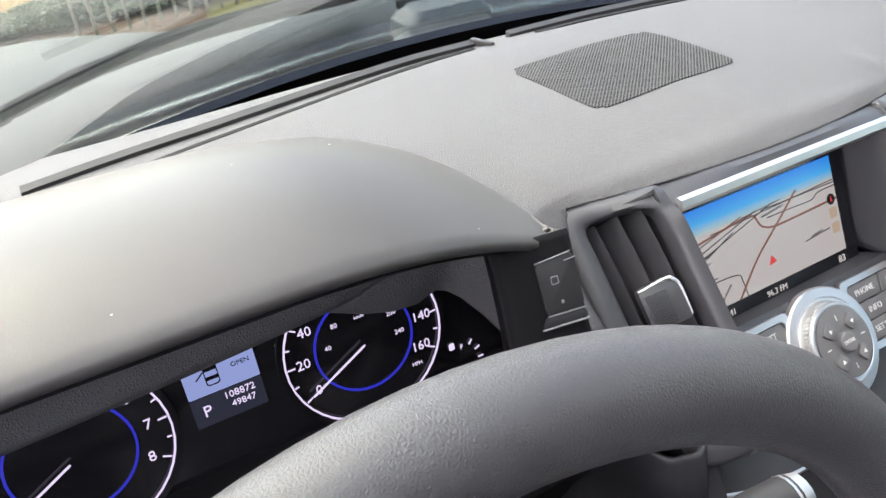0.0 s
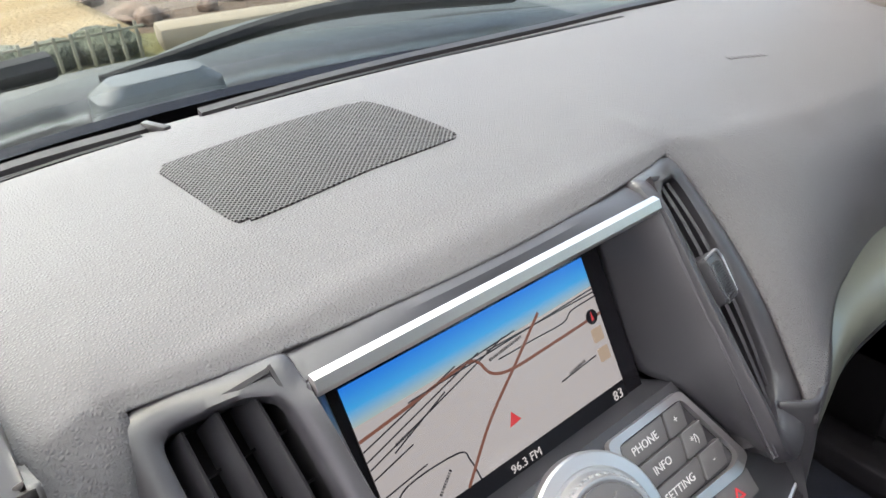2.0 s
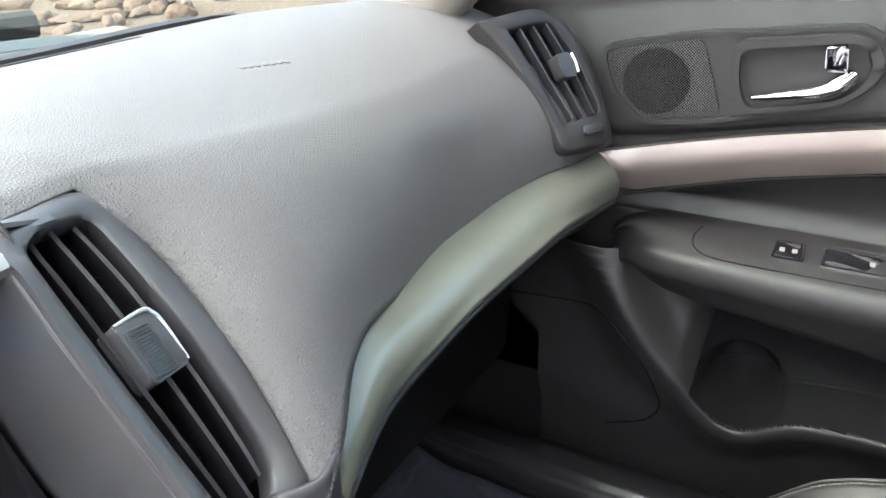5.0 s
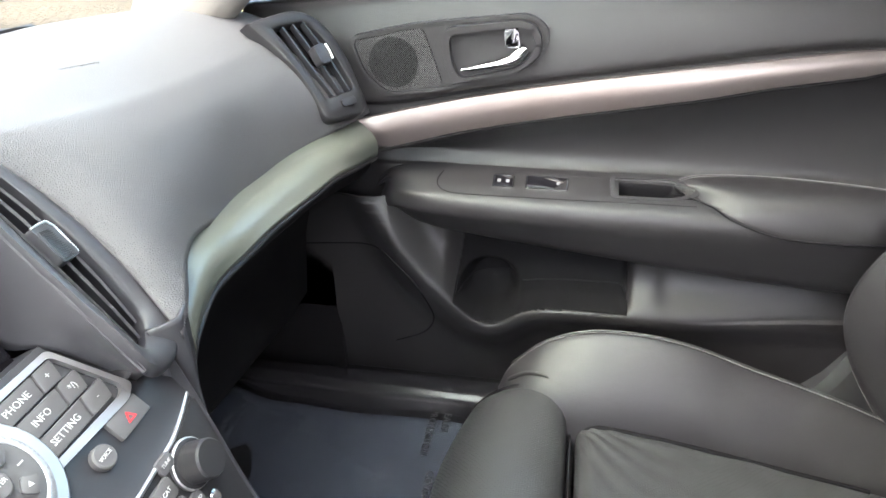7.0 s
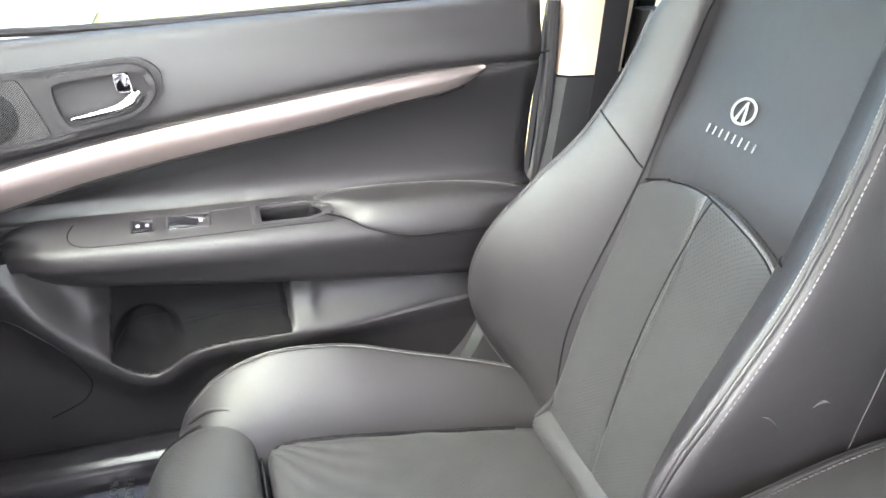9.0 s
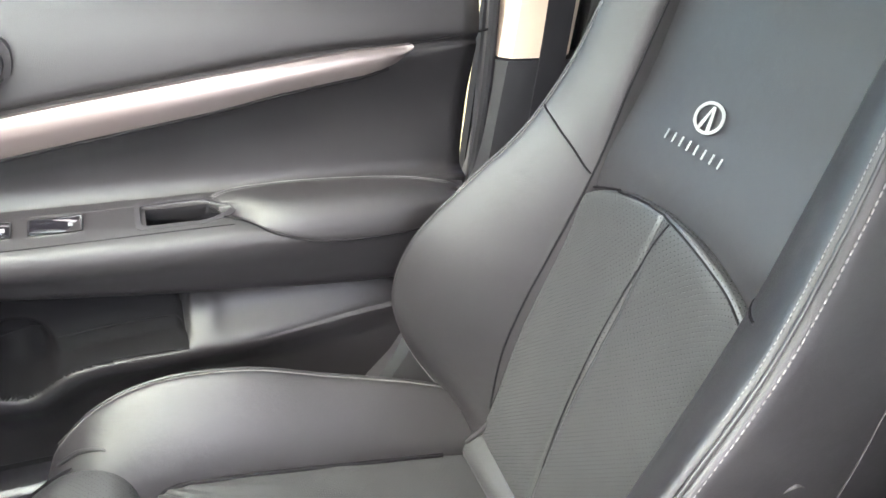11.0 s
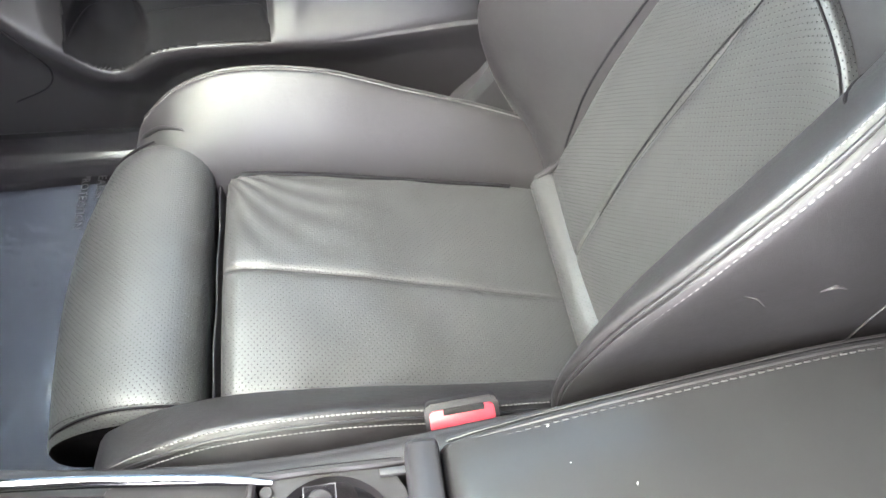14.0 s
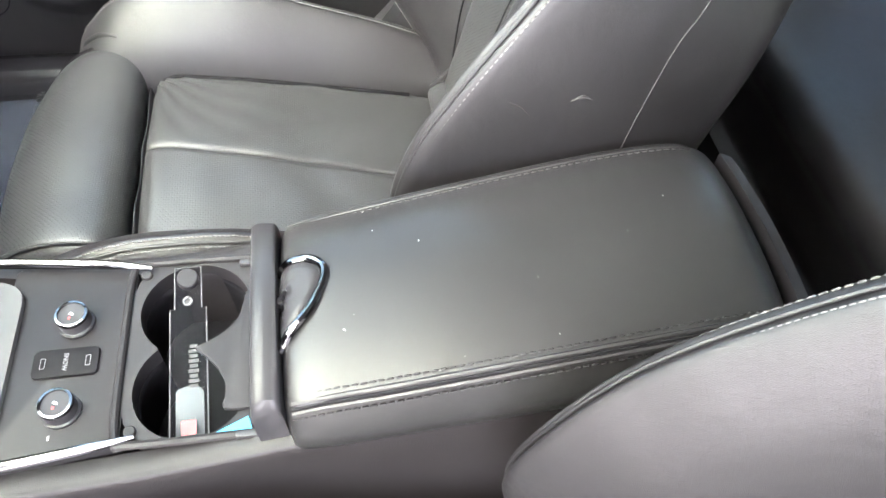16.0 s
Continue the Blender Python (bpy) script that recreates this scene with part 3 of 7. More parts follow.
# hood over the instruments
def hood_point(s, v):
    """The dome over the instruments: s from end to end along its rim, v from the rim back to the pad."""
    k = max(1 - abs(s) ** 2.61, 0.0)
    z = 0.9588 + 0.0555 * k**1.06
    deep = 0.0257 + 0.2326 * k**0.245
    return (-0.4103 + 0.2081 * s, 0.5642 + 0.0314 * s * s + v * deep, 0.9306 + (z - 0.9306) * (1 + 1.33 * v * (1 - v) - v * v))


ENDS = [math.sin(math.pi / 2 * a) for a in np.linspace(1, -1, 61)]
bm = bmesh.new()
uv = bm.loops.layers.uv.verify()
grid = []
for s in ENDS:
    x, y, z = hood_point(s, 0)
    row = [(x, y + 0.007, z - 0.010), (x, y + 0.001, z - 0.007), (x, y - 0.001, z - 0.003)]
    grid.append([bm.verts.new(p) for p in row + [hood_point(s, v) for v in np.linspace(0, 1, 34)]])
for a, b in zip(grid, grid[1:]):
    for k in range(len(a) - 1):
        face = bm.faces.new((a[k], b[k], b[k + 1], a[k + 1]))
        for l in face.loops:
            l[uv].uv = (l.vert.co.x, l.vert.co.y)
part("instrument_hood", bm, HOOD, dash, "smooth dark hood over the instruments", shell=0.004)
rim = [hood_point(s, 0) for s in (1.0, 0.97, 0.88, 0.70, 0.40, 0.0, -0.40, -0.75, -1.0)]
inner = [[(x + (0.004 if x < -0.385 else -0.004), y + 0.006, z - 0.011), (x * 0.98 - 0.008, y + 0.03, z - 0.018 - 0.012 * max(0, (z - 0.95) / 0.07)), (x * 0.97 - 0.011, y + 0.075, z - 0.028), (x * 0.96 - 0.0154, 0.675, min(z - 0.030, 0.972))] for x, y, z in rim]
part("hood_lining", surf(inner, 50, 16), DARK, dash, "black lining under the hood", shell=0.003, out=(0, -0.3, -1))

# instrument panel behind the wheel
panel_pose = plane_at((-0.385, 0.662, 0.885), (1, 0, 0), (0, 0.28, 0.96))
part("instrument_panel", prism(rounded(0.37, 0.17, 0.05), 0.01, panel_pose, 0.002), GLOSS, dash, "gloss black instrument panel with lit dials")
LIT = glow("lit_white", (0.80, 0.74, 1.0), 0.150)
BLUE = glow("lit_blue", (0.02, 0.025, 0.42), 0.180)
LCD = glow("lcd_blue", (0.25, 0.33, 0.62), 0.150)
LCDDARK = glow("lcd_dark", (0.03, 0.035, 0.06), 0.100)


def arc_band(m, r0, r1, a0, a1, h=0.0008, n=40):
    outer = [(r1 * math.cos(radians(a0 + (a1 - a0) * k / n)), r1 * math.sin(radians(a0 + (a1 - a0) * k / n))) for k in range(n + 1)]
    inn = [(r0 * math.cos(radians(a0 + (a1 - a0) * k / n)), r0 * math.sin(radians(a0 + (a1 - a0) * k / n))) for k in range(n + 1)]
    bm = bmesh.new()
    rows = [[bm.verts.new((x, y, z)) for x, y in o] for o, z in ((outer, 0), (outer, h), (inn, h), (inn, 0))]
    for a, b in zip(rows, rows[1:] + rows[:1]):
        for k in range(n):
            bm.faces.new((a[k], a[k + 1], b[k + 1], b[k]))
    bmesh.ops.transform(bm, matrix=m, verts=bm.verts)
    return bm


def gauge(cx, name, numbers, small, needle, extra, reach, spread=(204, -6)):
    g = part(name, lathe([(0.0565, 0.0), (0.0565, 0.003), (0.0528, 0.003), (0.0528, 0.0008), (0.0, 0.0008)], panel_pose @ pose(cx, -0.0018, 0), 48), GLOSS, dash, "round dial with white figures and a blue inner ring")
    m = panel_pose @ pose(cx, -0.0018, 0.001)
    part("dial_ring", arc_band(m @ pose(0, 0, 0.0014), 0.0515, 0.0526, *reach), LIT, g, "pale lit ring")
    part("inner_ring", arc_band(m, 0.0318, 0.0332, *reach), BLUE, g, "blue lit ring")
    bm = bmesh.new()
    for k in range(numbers[1] * 2 + 1):
        a = radians(numbers[2] + (numbers[3] - numbers[2]) * k / (numbers[1] * 2))
        l = 0.0050 if k % 2 == 0 else 0.0028
        rbox((l, 0.0008, 0.0006), (m @ Vector((math.cos(a) * (0.0510 - l / 2), math.sin(a) * (0.0510 - l / 2), 0.0006))), 0, (m.to_3x3() @ Matrix.Rotation(a, 3, "Z")), bm)
    part("scale_marks", bm, LIT, g)
    for k, text in enumerate(numbers[0]):
        if text:
            a = radians(numbers[2] + (numbers[3] - numbers[2]) * k / numbers[1])
            words(text, 0.0090, m @ pose(math.cos(a) * 0.0405, math.sin(a) * 0.0405, 0.0004), LIT, g, "figure")
    for k, text in enumerate(small):
        a = radians(spread[0] + (spread[1] - spread[0]) * k / max(len(small) - 1, 1))
        words(text, 0.0044, m @ pose(math.cos(a) * 0.0240, math.sin(a) * 0.0240, 0.0004), LIT, g, "small_figure")
    for text, x, y, s in extra:
        words(text, s, m @ pose(x, y, 0.0004), LIT, g, "unit")
    a = radians(needle)
    bm = bmesh.new()
    rbox((0.044, 0.0013, 0.0012), m @ Vector((math.cos(a) * 0.0235, math.sin(a) * 0.0235, 0.004)), 0.0004, m.to_3x3() @ Matrix.Rotation(a, 3, "Z"), bm)
    part("needle", bm, LIT, g, "thin white needle")
    return g


gauge(0.0862, "speed_dial", (("0", "20", "40", "60", "80", "100", "120", "140", "160"), 8, 209, -27), ("", "40", "80", "", "", "200", "240"), 207, (("MPH", 0.031, -0.0298, 0.0036), ("km/h", 0.0, 0.0174, 0.0032)), (-200, 160))
gauge(-0.0862, "rev_dial", (("", "1", "2", "3", "4", "5", "6", "7", "8"), 8, 205, -25), (), 208, (), (-200, 160))
lcd = part("lcd", prism(rounded(0.042, 0.026, 0.001), 0.001, panel_pose @ pose(-0.001, 0.017, 0.0012)), LCD, dash, "small pale blue lit display with a car symbol")
bm = ring_plate(rounded(0.0080, 0.0165, 0.002), rounded(0.0068, 0.0152, 0.0018), 0.0003, panel_pose @ pose(-0.006, 0.017, 0.0016))
rbox((0.0068, 0.003, 0.0003), panel_pose @ Vector((-0.006, 0.0195, 0.0015)), 0, panel_pose.to_3x3(), bm)
rbox((0.0068, 0.0022, 0.0003), panel_pose @ Vector((-0.006, 0.0135, 0.0015)), 0, panel_pose.to_3x3(), bm)
rbox((0.006, 0.0008, 0.0003), panel_pose @ Vector((-0.0125, 0.0165, 0.0015)), 0, panel_pose.to_3x3() @ Matrix.Rotation(radians(40), 3, "Z"), bm)
part("car_symbol", bm, DARK, lcd)
words("OPEN", 0.0042, panel_pose @ pose(0.011, 0.0165, 0.0014), DARK, lcd)
low = part("lcd_low", prism(rounded(0.042, 0.018, 0.001), 0.001, panel_pose @ pose(-0.001, -0.006, 0.0011)), LCDDARK, dash, "dark display strip with the odometer")
words("108872", 0.0062, panel_pose @ pose(0.006, -0.001, 0.0013), LIT, low)
words("49847", 0.0058, panel_pose @ pose(0.007, -0.0075, 0.0013), LIT, low)
words("P", 0.010, panel_pose @ pose(-0.014, -0.006, 0.0013), LIT, low)
bm = bmesh.new()
for k in range(5):
    a = radians(48 - 24 * k)
    rbox((0.004, 0.0010, 0.0006), panel_pose @ Vector((0.1455 + 0.018 * math.cos(a), -0.0455 + 0.018 * math.sin(a), 0.0014)), 0, panel_pose.to_3x3() @ Matrix.Rotation(a, 3, "Z"), bm)
part("fuel_marks", bm, LIT, dash)
part("fuel_sign", prism(rounded(0.004, 0.005, 0.001), 0.0004, panel_pose @ pose(0.1435, -0.0305, 0.0014)), LIT, dash)
words("F", 0.005, panel_pose @ pose(0.1505, -0.0335, 0.0012), LIT, dash, "fuel_letter")
words("E", 0.005, panel_pose @ pose(0.1510, -0.0562, 0.0012), LIT, dash, "fuel_letter")
part("panel_foot_light", rbox((0.16, 0.004, 0.01), panel_pose @ Vector((0.03, -0.082, 0.004)), 0.001, panel_pose.to_3x3()), glow("foot_blue", (0.01, 0.09, 0.22), 0.160), dash)

# dimmer switch panel beside the dials
side = plane_at((-0.222, 0.578, 0.940), (0.9, -0.10, 0), (0.0, 0.45, 0.9))
part("switch_wall", surf([[side @ Vector((r, y, 0)), side @ Vector((0.5 * (r + l), y, 0.0008)), side @ Vector((l, y, 0)), side @ Vector((l - 0.004, y, -0.010)), side @ Vector((l + 0.020, y, -0.075))] for r, l, y in ((0.0205, -0.022, 0.034), (0.0212, -0.021, 0.010), (0.0225, -0.021, -0.018), (0.0255, -0.022, -0.050), (0.031, -0.024, -0.095))], 24, 24), DARK, dash, "black wall beside the instruments", shell=0.003, out=(0, -1, 0.3))
panel = part("switch_panel", prism(softened([(-0.004, 0.0205), (0.0195, 0.0215), (0.0215, -0.0100), (-0.002, -0.0095)], 0.003), 0.003, side @ pose(0, 0, 0.0022), 0.0008), PLASTIC, dash, "small black panel with a lamp symbol")
part("dimmer", prism(softened([(-0.003, -0.0105), (0.0213, -0.0110), (0.0220, -0.0165), (-0.006, -0.0160)], 0.0015), 0.003, side @ pose(0, 0, 0.0026), 0.0008), PLASTIC, panel)
for a, b, r in (((-0.004, 0.0203), (0.0182, 0.0222), 0.00035), ((0.0135, 0.0178), (0.0205, 0.0185), 0.0003), ((-0.0019, -0.0098), (0.0212, -0.0105), 0.0004), ((-0.0066, -0.0163), (0.0223, -0.0171), 0.0007)):
    part("bright_edge", tube([side @ Vector((*a, 0.0024)), side @ Vector((*b, 0.0024))], r, 6), SILVERPRINT, panel, "thin worn edge")
part("switch_symbol", ring_plate(rounded(0.0046, 0.0046, 0.0006), rounded(0.0036, 0.0036, 0.0004), 0.0003, side @ pose(0.0060, 0.0089, 0.0026)), SILVERPRINT, panel)
part("switch_lamp", lathe([(0.0011, 0), (0.0009, 0.0005), (0, 0.0006)], side @ pose(0.0085, -0.0040, 0.0022), 10), SILVERPRINT, panel)

# ---- centre stack with display, vents and keys ----
stack = thing("centre_stack", "grey centre stack with a lit map display, keys and two vents", "centre stack")
SP = plane_at((0, 0.634, 0.949), (1, 0, 0), (0, 0.76, 0.65))


def ring_surface(outer, hole, m, side, drop=0.012, n=92):
    """A rounded plate between an outer edge and an opening; the places are (across, up, out) on m."""
    o = cr(list(outer) + [outer[0]], n + 1)[:-1]
    h = cr(list(hole) + [hole[0]], n + 1)[:-1]
    rows = []
    for k, d in ((-0.0, -drop), (-0.0, -0.0025), (0.10, 0.0), (0.5, 0.0008), (0.88, 0.0), (1.0, -0.002), (1.02, -drop)):
        rows.append([m @ Vector((side * (a[0] + (b[0] - a[0]) * k), a[1] + (b[1] - a[1]) * k, a[2] + (b[2] - a[2]) * k + d)) for a, b in zip(o, h)])
    return loft(rows, caps=False)


def vent_place(s, y, out=0.0):
    """A place on the vent's face: s runs from the inner edge of the opening (0) to the outer one (1); y is up the stack."""
    u = (-y - 0.02) / 0.12
    inner = (0.1168 - 0.0085 * u + 0.002 * u * u, 0.0205 - 0.0156 * u)
    outer = (0.1597 - 0.0004 * u - 0.0060 * u * u, -0.001 - 0.0185 * u * u)
    return (inner[0] + (outer[0] - inner[0]) * s, y, inner[1] + (outer[1] - inner[1]) * s + out)


def vent_rim(y):
    """The bezel's outer edge against the pad."""
    k = min(max((-y - 0.05) / 0.12, 0.0), 1.0)
    return (0.1752 - 0.0005 * k - 0.0165 * k * k, y, -0.0068 - 0.0095 * k * k)


# the bezel's outer edge and the opening's, place by place
FACE = [((0.1075, -0.0095, 0.0165), (0.06, -0.0235)), ((0.118, -0.0068, 0.0120), (0.25, -0.0185)), ((0.132, -0.005, 0.0072), (0.45, -0.0165)), ((0.146, -0.002, 0.002), (0.65, -0.0155)), ((0.158, 0.0005, -0.002), (0.82, -0.0148)), ((0.1695, -0.003, -0.004), (0.95, -0.0165)), ((0.1738, -0.010, -0.0055), (0.995, -0.021))]
FACE += [(vent_rim(y), p) for y, p in ((-0.025, (1.0, -0.031)), (-0.05, (1.0, -0.052)), (-0.08, (1.0, -0.080)), (-0.11, (0.99, -0.108)), (-0.135, (0.975, -0.130)), (-0.155, (0.94, -0.143)))]
FACE += [((0.154, -0.170, -0.017), (0.80, -0.152)), ((0.141, -0.179, -0.014), (0.60, -0.157)), ((0.118, -0.181, -0.006), (0.20, -0.162)), ((0.104, -0.172, 0.001), (0.03, -0.158))]
FACE += [(vent_place(-0.22, y, 0.0005), (0.0, min(y, -0.030))) for y in (-0.15, -0.12, -0.09, -0.06, -0.035)] + [((0.1062, -0.020, 0.0185), (0.01, -0.028))]
FACE = FACE[-4:] + FACE[:-4]
BEZEL = [a for a, _ in FACE]
OPENING = [vent_place(*b) for _, b in FACE]


def vent(side):
    def V(s, y, out=0.0):
        x, y, z = vent_place(s, y, out)
        return SP @ Vector((side * x, y, z))

    v = part("vent_bezel", ring_surface(BEZEL, OPENING, SP, side), FINISH, stack, "grey bezel of an air vent", smooth=50)
    ys = (-0.012, -0.04, -0.08, -0.12, -0.150, -0.166)
    part("vent_well", loft([[V(-0.05, y, -0.036), V(1.04, y, -0.036), V(1.04, y, -0.040), V(-0.05, y, -0.040)] for y in ys]), DARK, v)
    for s in (-0.02, 1.02):
        part("vent_wall", loft([[V(s - 0.015, y, -0.002), V(s + 0.015, y, -0.002), V(s + 0.015, y, -0.038), V(s - 0.015, y, -0.038)] for y in ys]), PLASTIC, v)
    for y in (-0.0135, -0.163):
        part("vent_wall", loft([[V(s, y - 0.001, -0.002), V(s, y + 0.001, -0.002), V(s, y + 0.001, -0.038), V(s, y - 0.001, -0.038)] for s in (0, 0.5, 1)]), PLASTIC, v)
    lean = 0.10
    for s in (0.185, 0.50, 0.815):
        secs = []
        for y in np.linspace(-0.0165, -0.155 if s < 0.7 else -0.146, 12):
            d = -0.0035 - 0.002 * max(0.0, (y + 0.05) / 0.035)
            secs.append([V(s - 0.030, y, d - 0.002), V(s, y, d), V(s + 0.032, y, d - 0.0022), V(s + 0.030 + lean, y, -0.026), V(s - 0.030 + lean, y, -0.026)])
        part("slat", loft(secs), SLAT, v, smooth=40)
    for y in np.linspace(-0.035, -0.145, 6):
        part("cross_slat", loft([[V(s, y - 0.0006, -0.022), V(s, y + 0.0006, -0.022), V(s, y + 0.0006, -0.032), V(s, y - 0.0006, -0.032)] for s in (0, 0.5, 1)]), DARK, v)
    # the tab that slides along the slats
    centre, right, up = V(0.50, -0.079, 0.0020), V(0.9, -0.080) - V(0.1, -0.080), V(0.5, -0.07) - V(0.5, -0.09)
    lm = plane_at(centre, right * side, up)
    lever = part("vent_lever", prism(softened([(-0.0135, 0.0140), (0.0075, 0.0155), (0.0130, 0.0075), (0.0130, -0.0130), (-0.0135, -0.0140)], 0.0030), 0.010, lm, 0.0016), FINISH, v, "grey tab of the vent")
    part("grip_face", prism(rounded(0.0150, 0.0225, 0.002, 4, -0.0040, -0.0015), 0.0012, lm @ pose(0, 0, 0.0008), 0.0004), SLAT, lever, "ribbed dark grip")
    bm = bmesh.new()
    for k in range(15):
        rbox((0.0125, 0.0005, 0.0006), lm @ Vector((-0.0040, -0.0118 + 0.00148 * k, 0.0010)), 0, lm.to_3x3(), bm)
    part("grip_ribs", bm, PLASTIC, lever)
    part("lever_edge", tube([lm @ Vector(p) for p in ((-0.0130, 0.0135, -0.0004), (0.0060, 0.0148, -0.0002), (0.0102, 0.0124, -0.0002), (0.0125, 0.0070, -0.0002), (0.0125, -0.0115, -0.0004))], [0.0007, 0.0012, 0.0013, 0.0010, 0.0005], 8, 24), SILVER, lever, "worn bright edge")
    part("thumb_wheel", tube([V(1.08, -0.128, -0.004), V(1.12, -0.142, 0.0015), V(1.10, -0.156, -0.001)], [0.0006, 0.0022, 0.0008], 10, 11), SILVER, v, "small silver thumb wheel")
    return v


vent(1)
vent(-1)

# bar above the display and the bright strip under it
bar = []
for x in np.linspace(-0.1095, 0.1095, 17):
    s = (x / 0.166) ** 2
    yb, zb = 0.611 + 0.026 * s, 0.9555 - 0.008 * s
    yl, zl = (0.602 + 0.022 * max(0, (abs(x) - 0.10) / 0.06), 0.9515 - 0.010 * max(0, (abs(x) - 0.10) / 0.06))
    k = max(0, abs(x) / 0.1095 - 0.55) / 0.45
    zb, zl = zb - 0.002 * k, zl - 0.0035 * k
    bar.append([(x, yb, zb), (x, (yb + yl) / 2 - 0.002, (zb + zl) / 2 + 0.0015), (x, yl, zl), (x, yl + 0.003, zl - 0.008), (x, yb + 0.01, zb - 0.014)])
part("top_bar", loft(bar), FINISH, stack, "grey bar over the display")
part("bright_strip", loft([[(x, 0.6015, 0.9520), (x, 0.5975, 0.9515), (x, 0.5955, 0.9470), (x, 0.5975, 0.9430), (x, 0.6035, 0.9430)] for x in (-0.106, -0.05, 0.05, 0.106)]), SILVER, stack, "bright silver strip over the display")

# recess round the display
for side in (-1, 1):
    fall = (((0.1068, 0.6005, 0.9490), (0.090, 0.634, 0.935)), ((0.1050, 0.5825, 0.9285), (0.089, 0.612, 0.892)), ((0.1035, 0.5620, 0.9050), (0.088, 0.592, 0.853)), ((0.1020, 0.5420, 0.8820), (0.0915, 0.5625, 0.8515)), ((0.1012, 0.5220, 0.8580), (0.1035, 0.545, 0.833)), ((0.1020, 0.5055, 0.8350), (0.1150, 0.525, 0.813)))
    rows = []
    for f, b in fall:
        f, b = Vector(f), Vector(b)
        rows.append([(side * (f.x + 0.002), f.y + 0.001, f.z - 0.003), (side * f.x, f.y, f.z)] + [(side * q.x, q.y, q.z) for q in (f.lerp(b, 0.3) + Vector((-0.001, 0, -0.001)), f.lerp(b, 0.65), b)])
    part("recess_side", surf(rows, 30, 14), FINISH, stack, "sloping grey side of the display's recess", shell=0.003, out=(-side, -0.5, 0.5))
part("recess_top", rbox((0.20, 0.04, 0.004), (0, 0.622, 0.938), 0.001, Matrix.Rotation(radians(-14), 3, "X")), DARK, stack)
DISP = plane_at((-0.0065, 0.6005, 0.8810), (1, 0, 0), (0, 0.041, 0.076))
screen = part("display", prism(rounded(0.178, 0.100, 0.002), 0.012, DISP @ pose(0.0035, 0.001, -0.0005)), GLOSS, stack, "black glass display with a lit map")
LAND = material("map_land", (0.1, 0.1, 0.1), 0.25)
n1 = node(LAND, "ShaderNodeTexNoise", Scale=25.0, Detail=2.0)
mixm = LAND.node_tree.nodes.new("ShaderNodeMix")
mixm.data_type = "RGBA"
mixm.inputs[6].default_value, mixm.inputs[7].default_value = (0.46, 0.48, 0.50, 1), (0.52, 0.49, 0.43, 1)
link(LAND, n1.outputs[0], mixm.inputs[0])
link(LAND, mixm.outputs[2], shader(LAND).inputs["Emission Color"])
shader(LAND).inputs["Emission Strength"].default_value = 0.17
shader(LAND).inputs["Base Color"].default_value = (0.01, 0.01, 0.01, 1)
SKYMAP = glow("map_sky", (0.02, 0.24, 0.75), 0.125)
fade = SKYMAP.node_tree.nodes.new("ShaderNodeValToRGB")
fade.color_ramp.elements[0].position, fade.color_ramp.elements[0].color = 0.0, (0.42, 0.55, 0.50, 1)
fade.color_ramp.elements[1].position, fade.color_ramp.elements[1].color = 1.0, (0.01, 0.22, 0.85, 1)
fade.color_ramp.elements.new(0.45).color = (0.04, 0.42, 0.85, 1)
tc = SKYMAP.node_tree.nodes.new("ShaderNodeTexCoord")
sep = SKYMAP.node_tree.nodes.new("ShaderNodeSeparateXYZ")
link(SKYMAP, tc.outputs["Generated"], sep.inputs[0])
link(SKYMAP, sep.outputs[2], fade.inputs[0])
link(SKYMAP, fade.outputs[0], shader(SKYMAP).inputs["Emission Color"])
ROAD = glow("map_main_road", (0.30, 0.13, 0.09), 0.095)
LANE = glow("map_lane", (0.05, 0.05, 0.06), 0.068)
STATUS = glow("map_status_bar", (0.012, 0.013, 0.016), 0.081)
ARROW = glow("map_arrow", (0.85, 0.07, 0.08), 0.108)
TAN = glow("map_button", (0.55, 0.45, 0.33), 0.108)
part("map_land", prism([(-0.079, -0.031), (0.079, -0.031), (0.079, 0.026), (-0.079, 0.024)], 0.0002, DISP @ pose(0, 0, 0.0003)), LAND, screen)
part("map_sky", prism([(-0.079, 0.024), (0.079, 0.026), (0.079, 0.043), (-0.079, 0.043)], 0.0002, DISP @ pose(0, 0, 0.0003)), SKYMAP, screen)
part("status_bar", prism([(-0.079, -0.043), (0.079, -0.043), (0.079, -0.0312), (-0.079, -0.0312)], 0.0002, DISP @ pose(0, 0, 0.0003)), STATUS, screen)


def stroke(points, width, mat, name, n=24, lift=0.0006):
    p = cr(points, n) if len(points) > 2 else [np.array(q, float) for q in points]
    bm = bmesh.new()
    left, right = [], []
    for k in range(len(p)):
        d = p[min(k + 1, len(p) - 1)] - p[max(k - 1, 0)]
        d = d / np.linalg.norm(d)
        o = np.array((-d[1], d[0])) * width / 2
        left.append(tuple(p[k] + o))
        right.append(tuple(p[k] - o))
    prism(left + right[::-1], 0.0002, DISP @ pose(0, 0, lift), 0, bm)
    return part(name, bm, mat, screen)


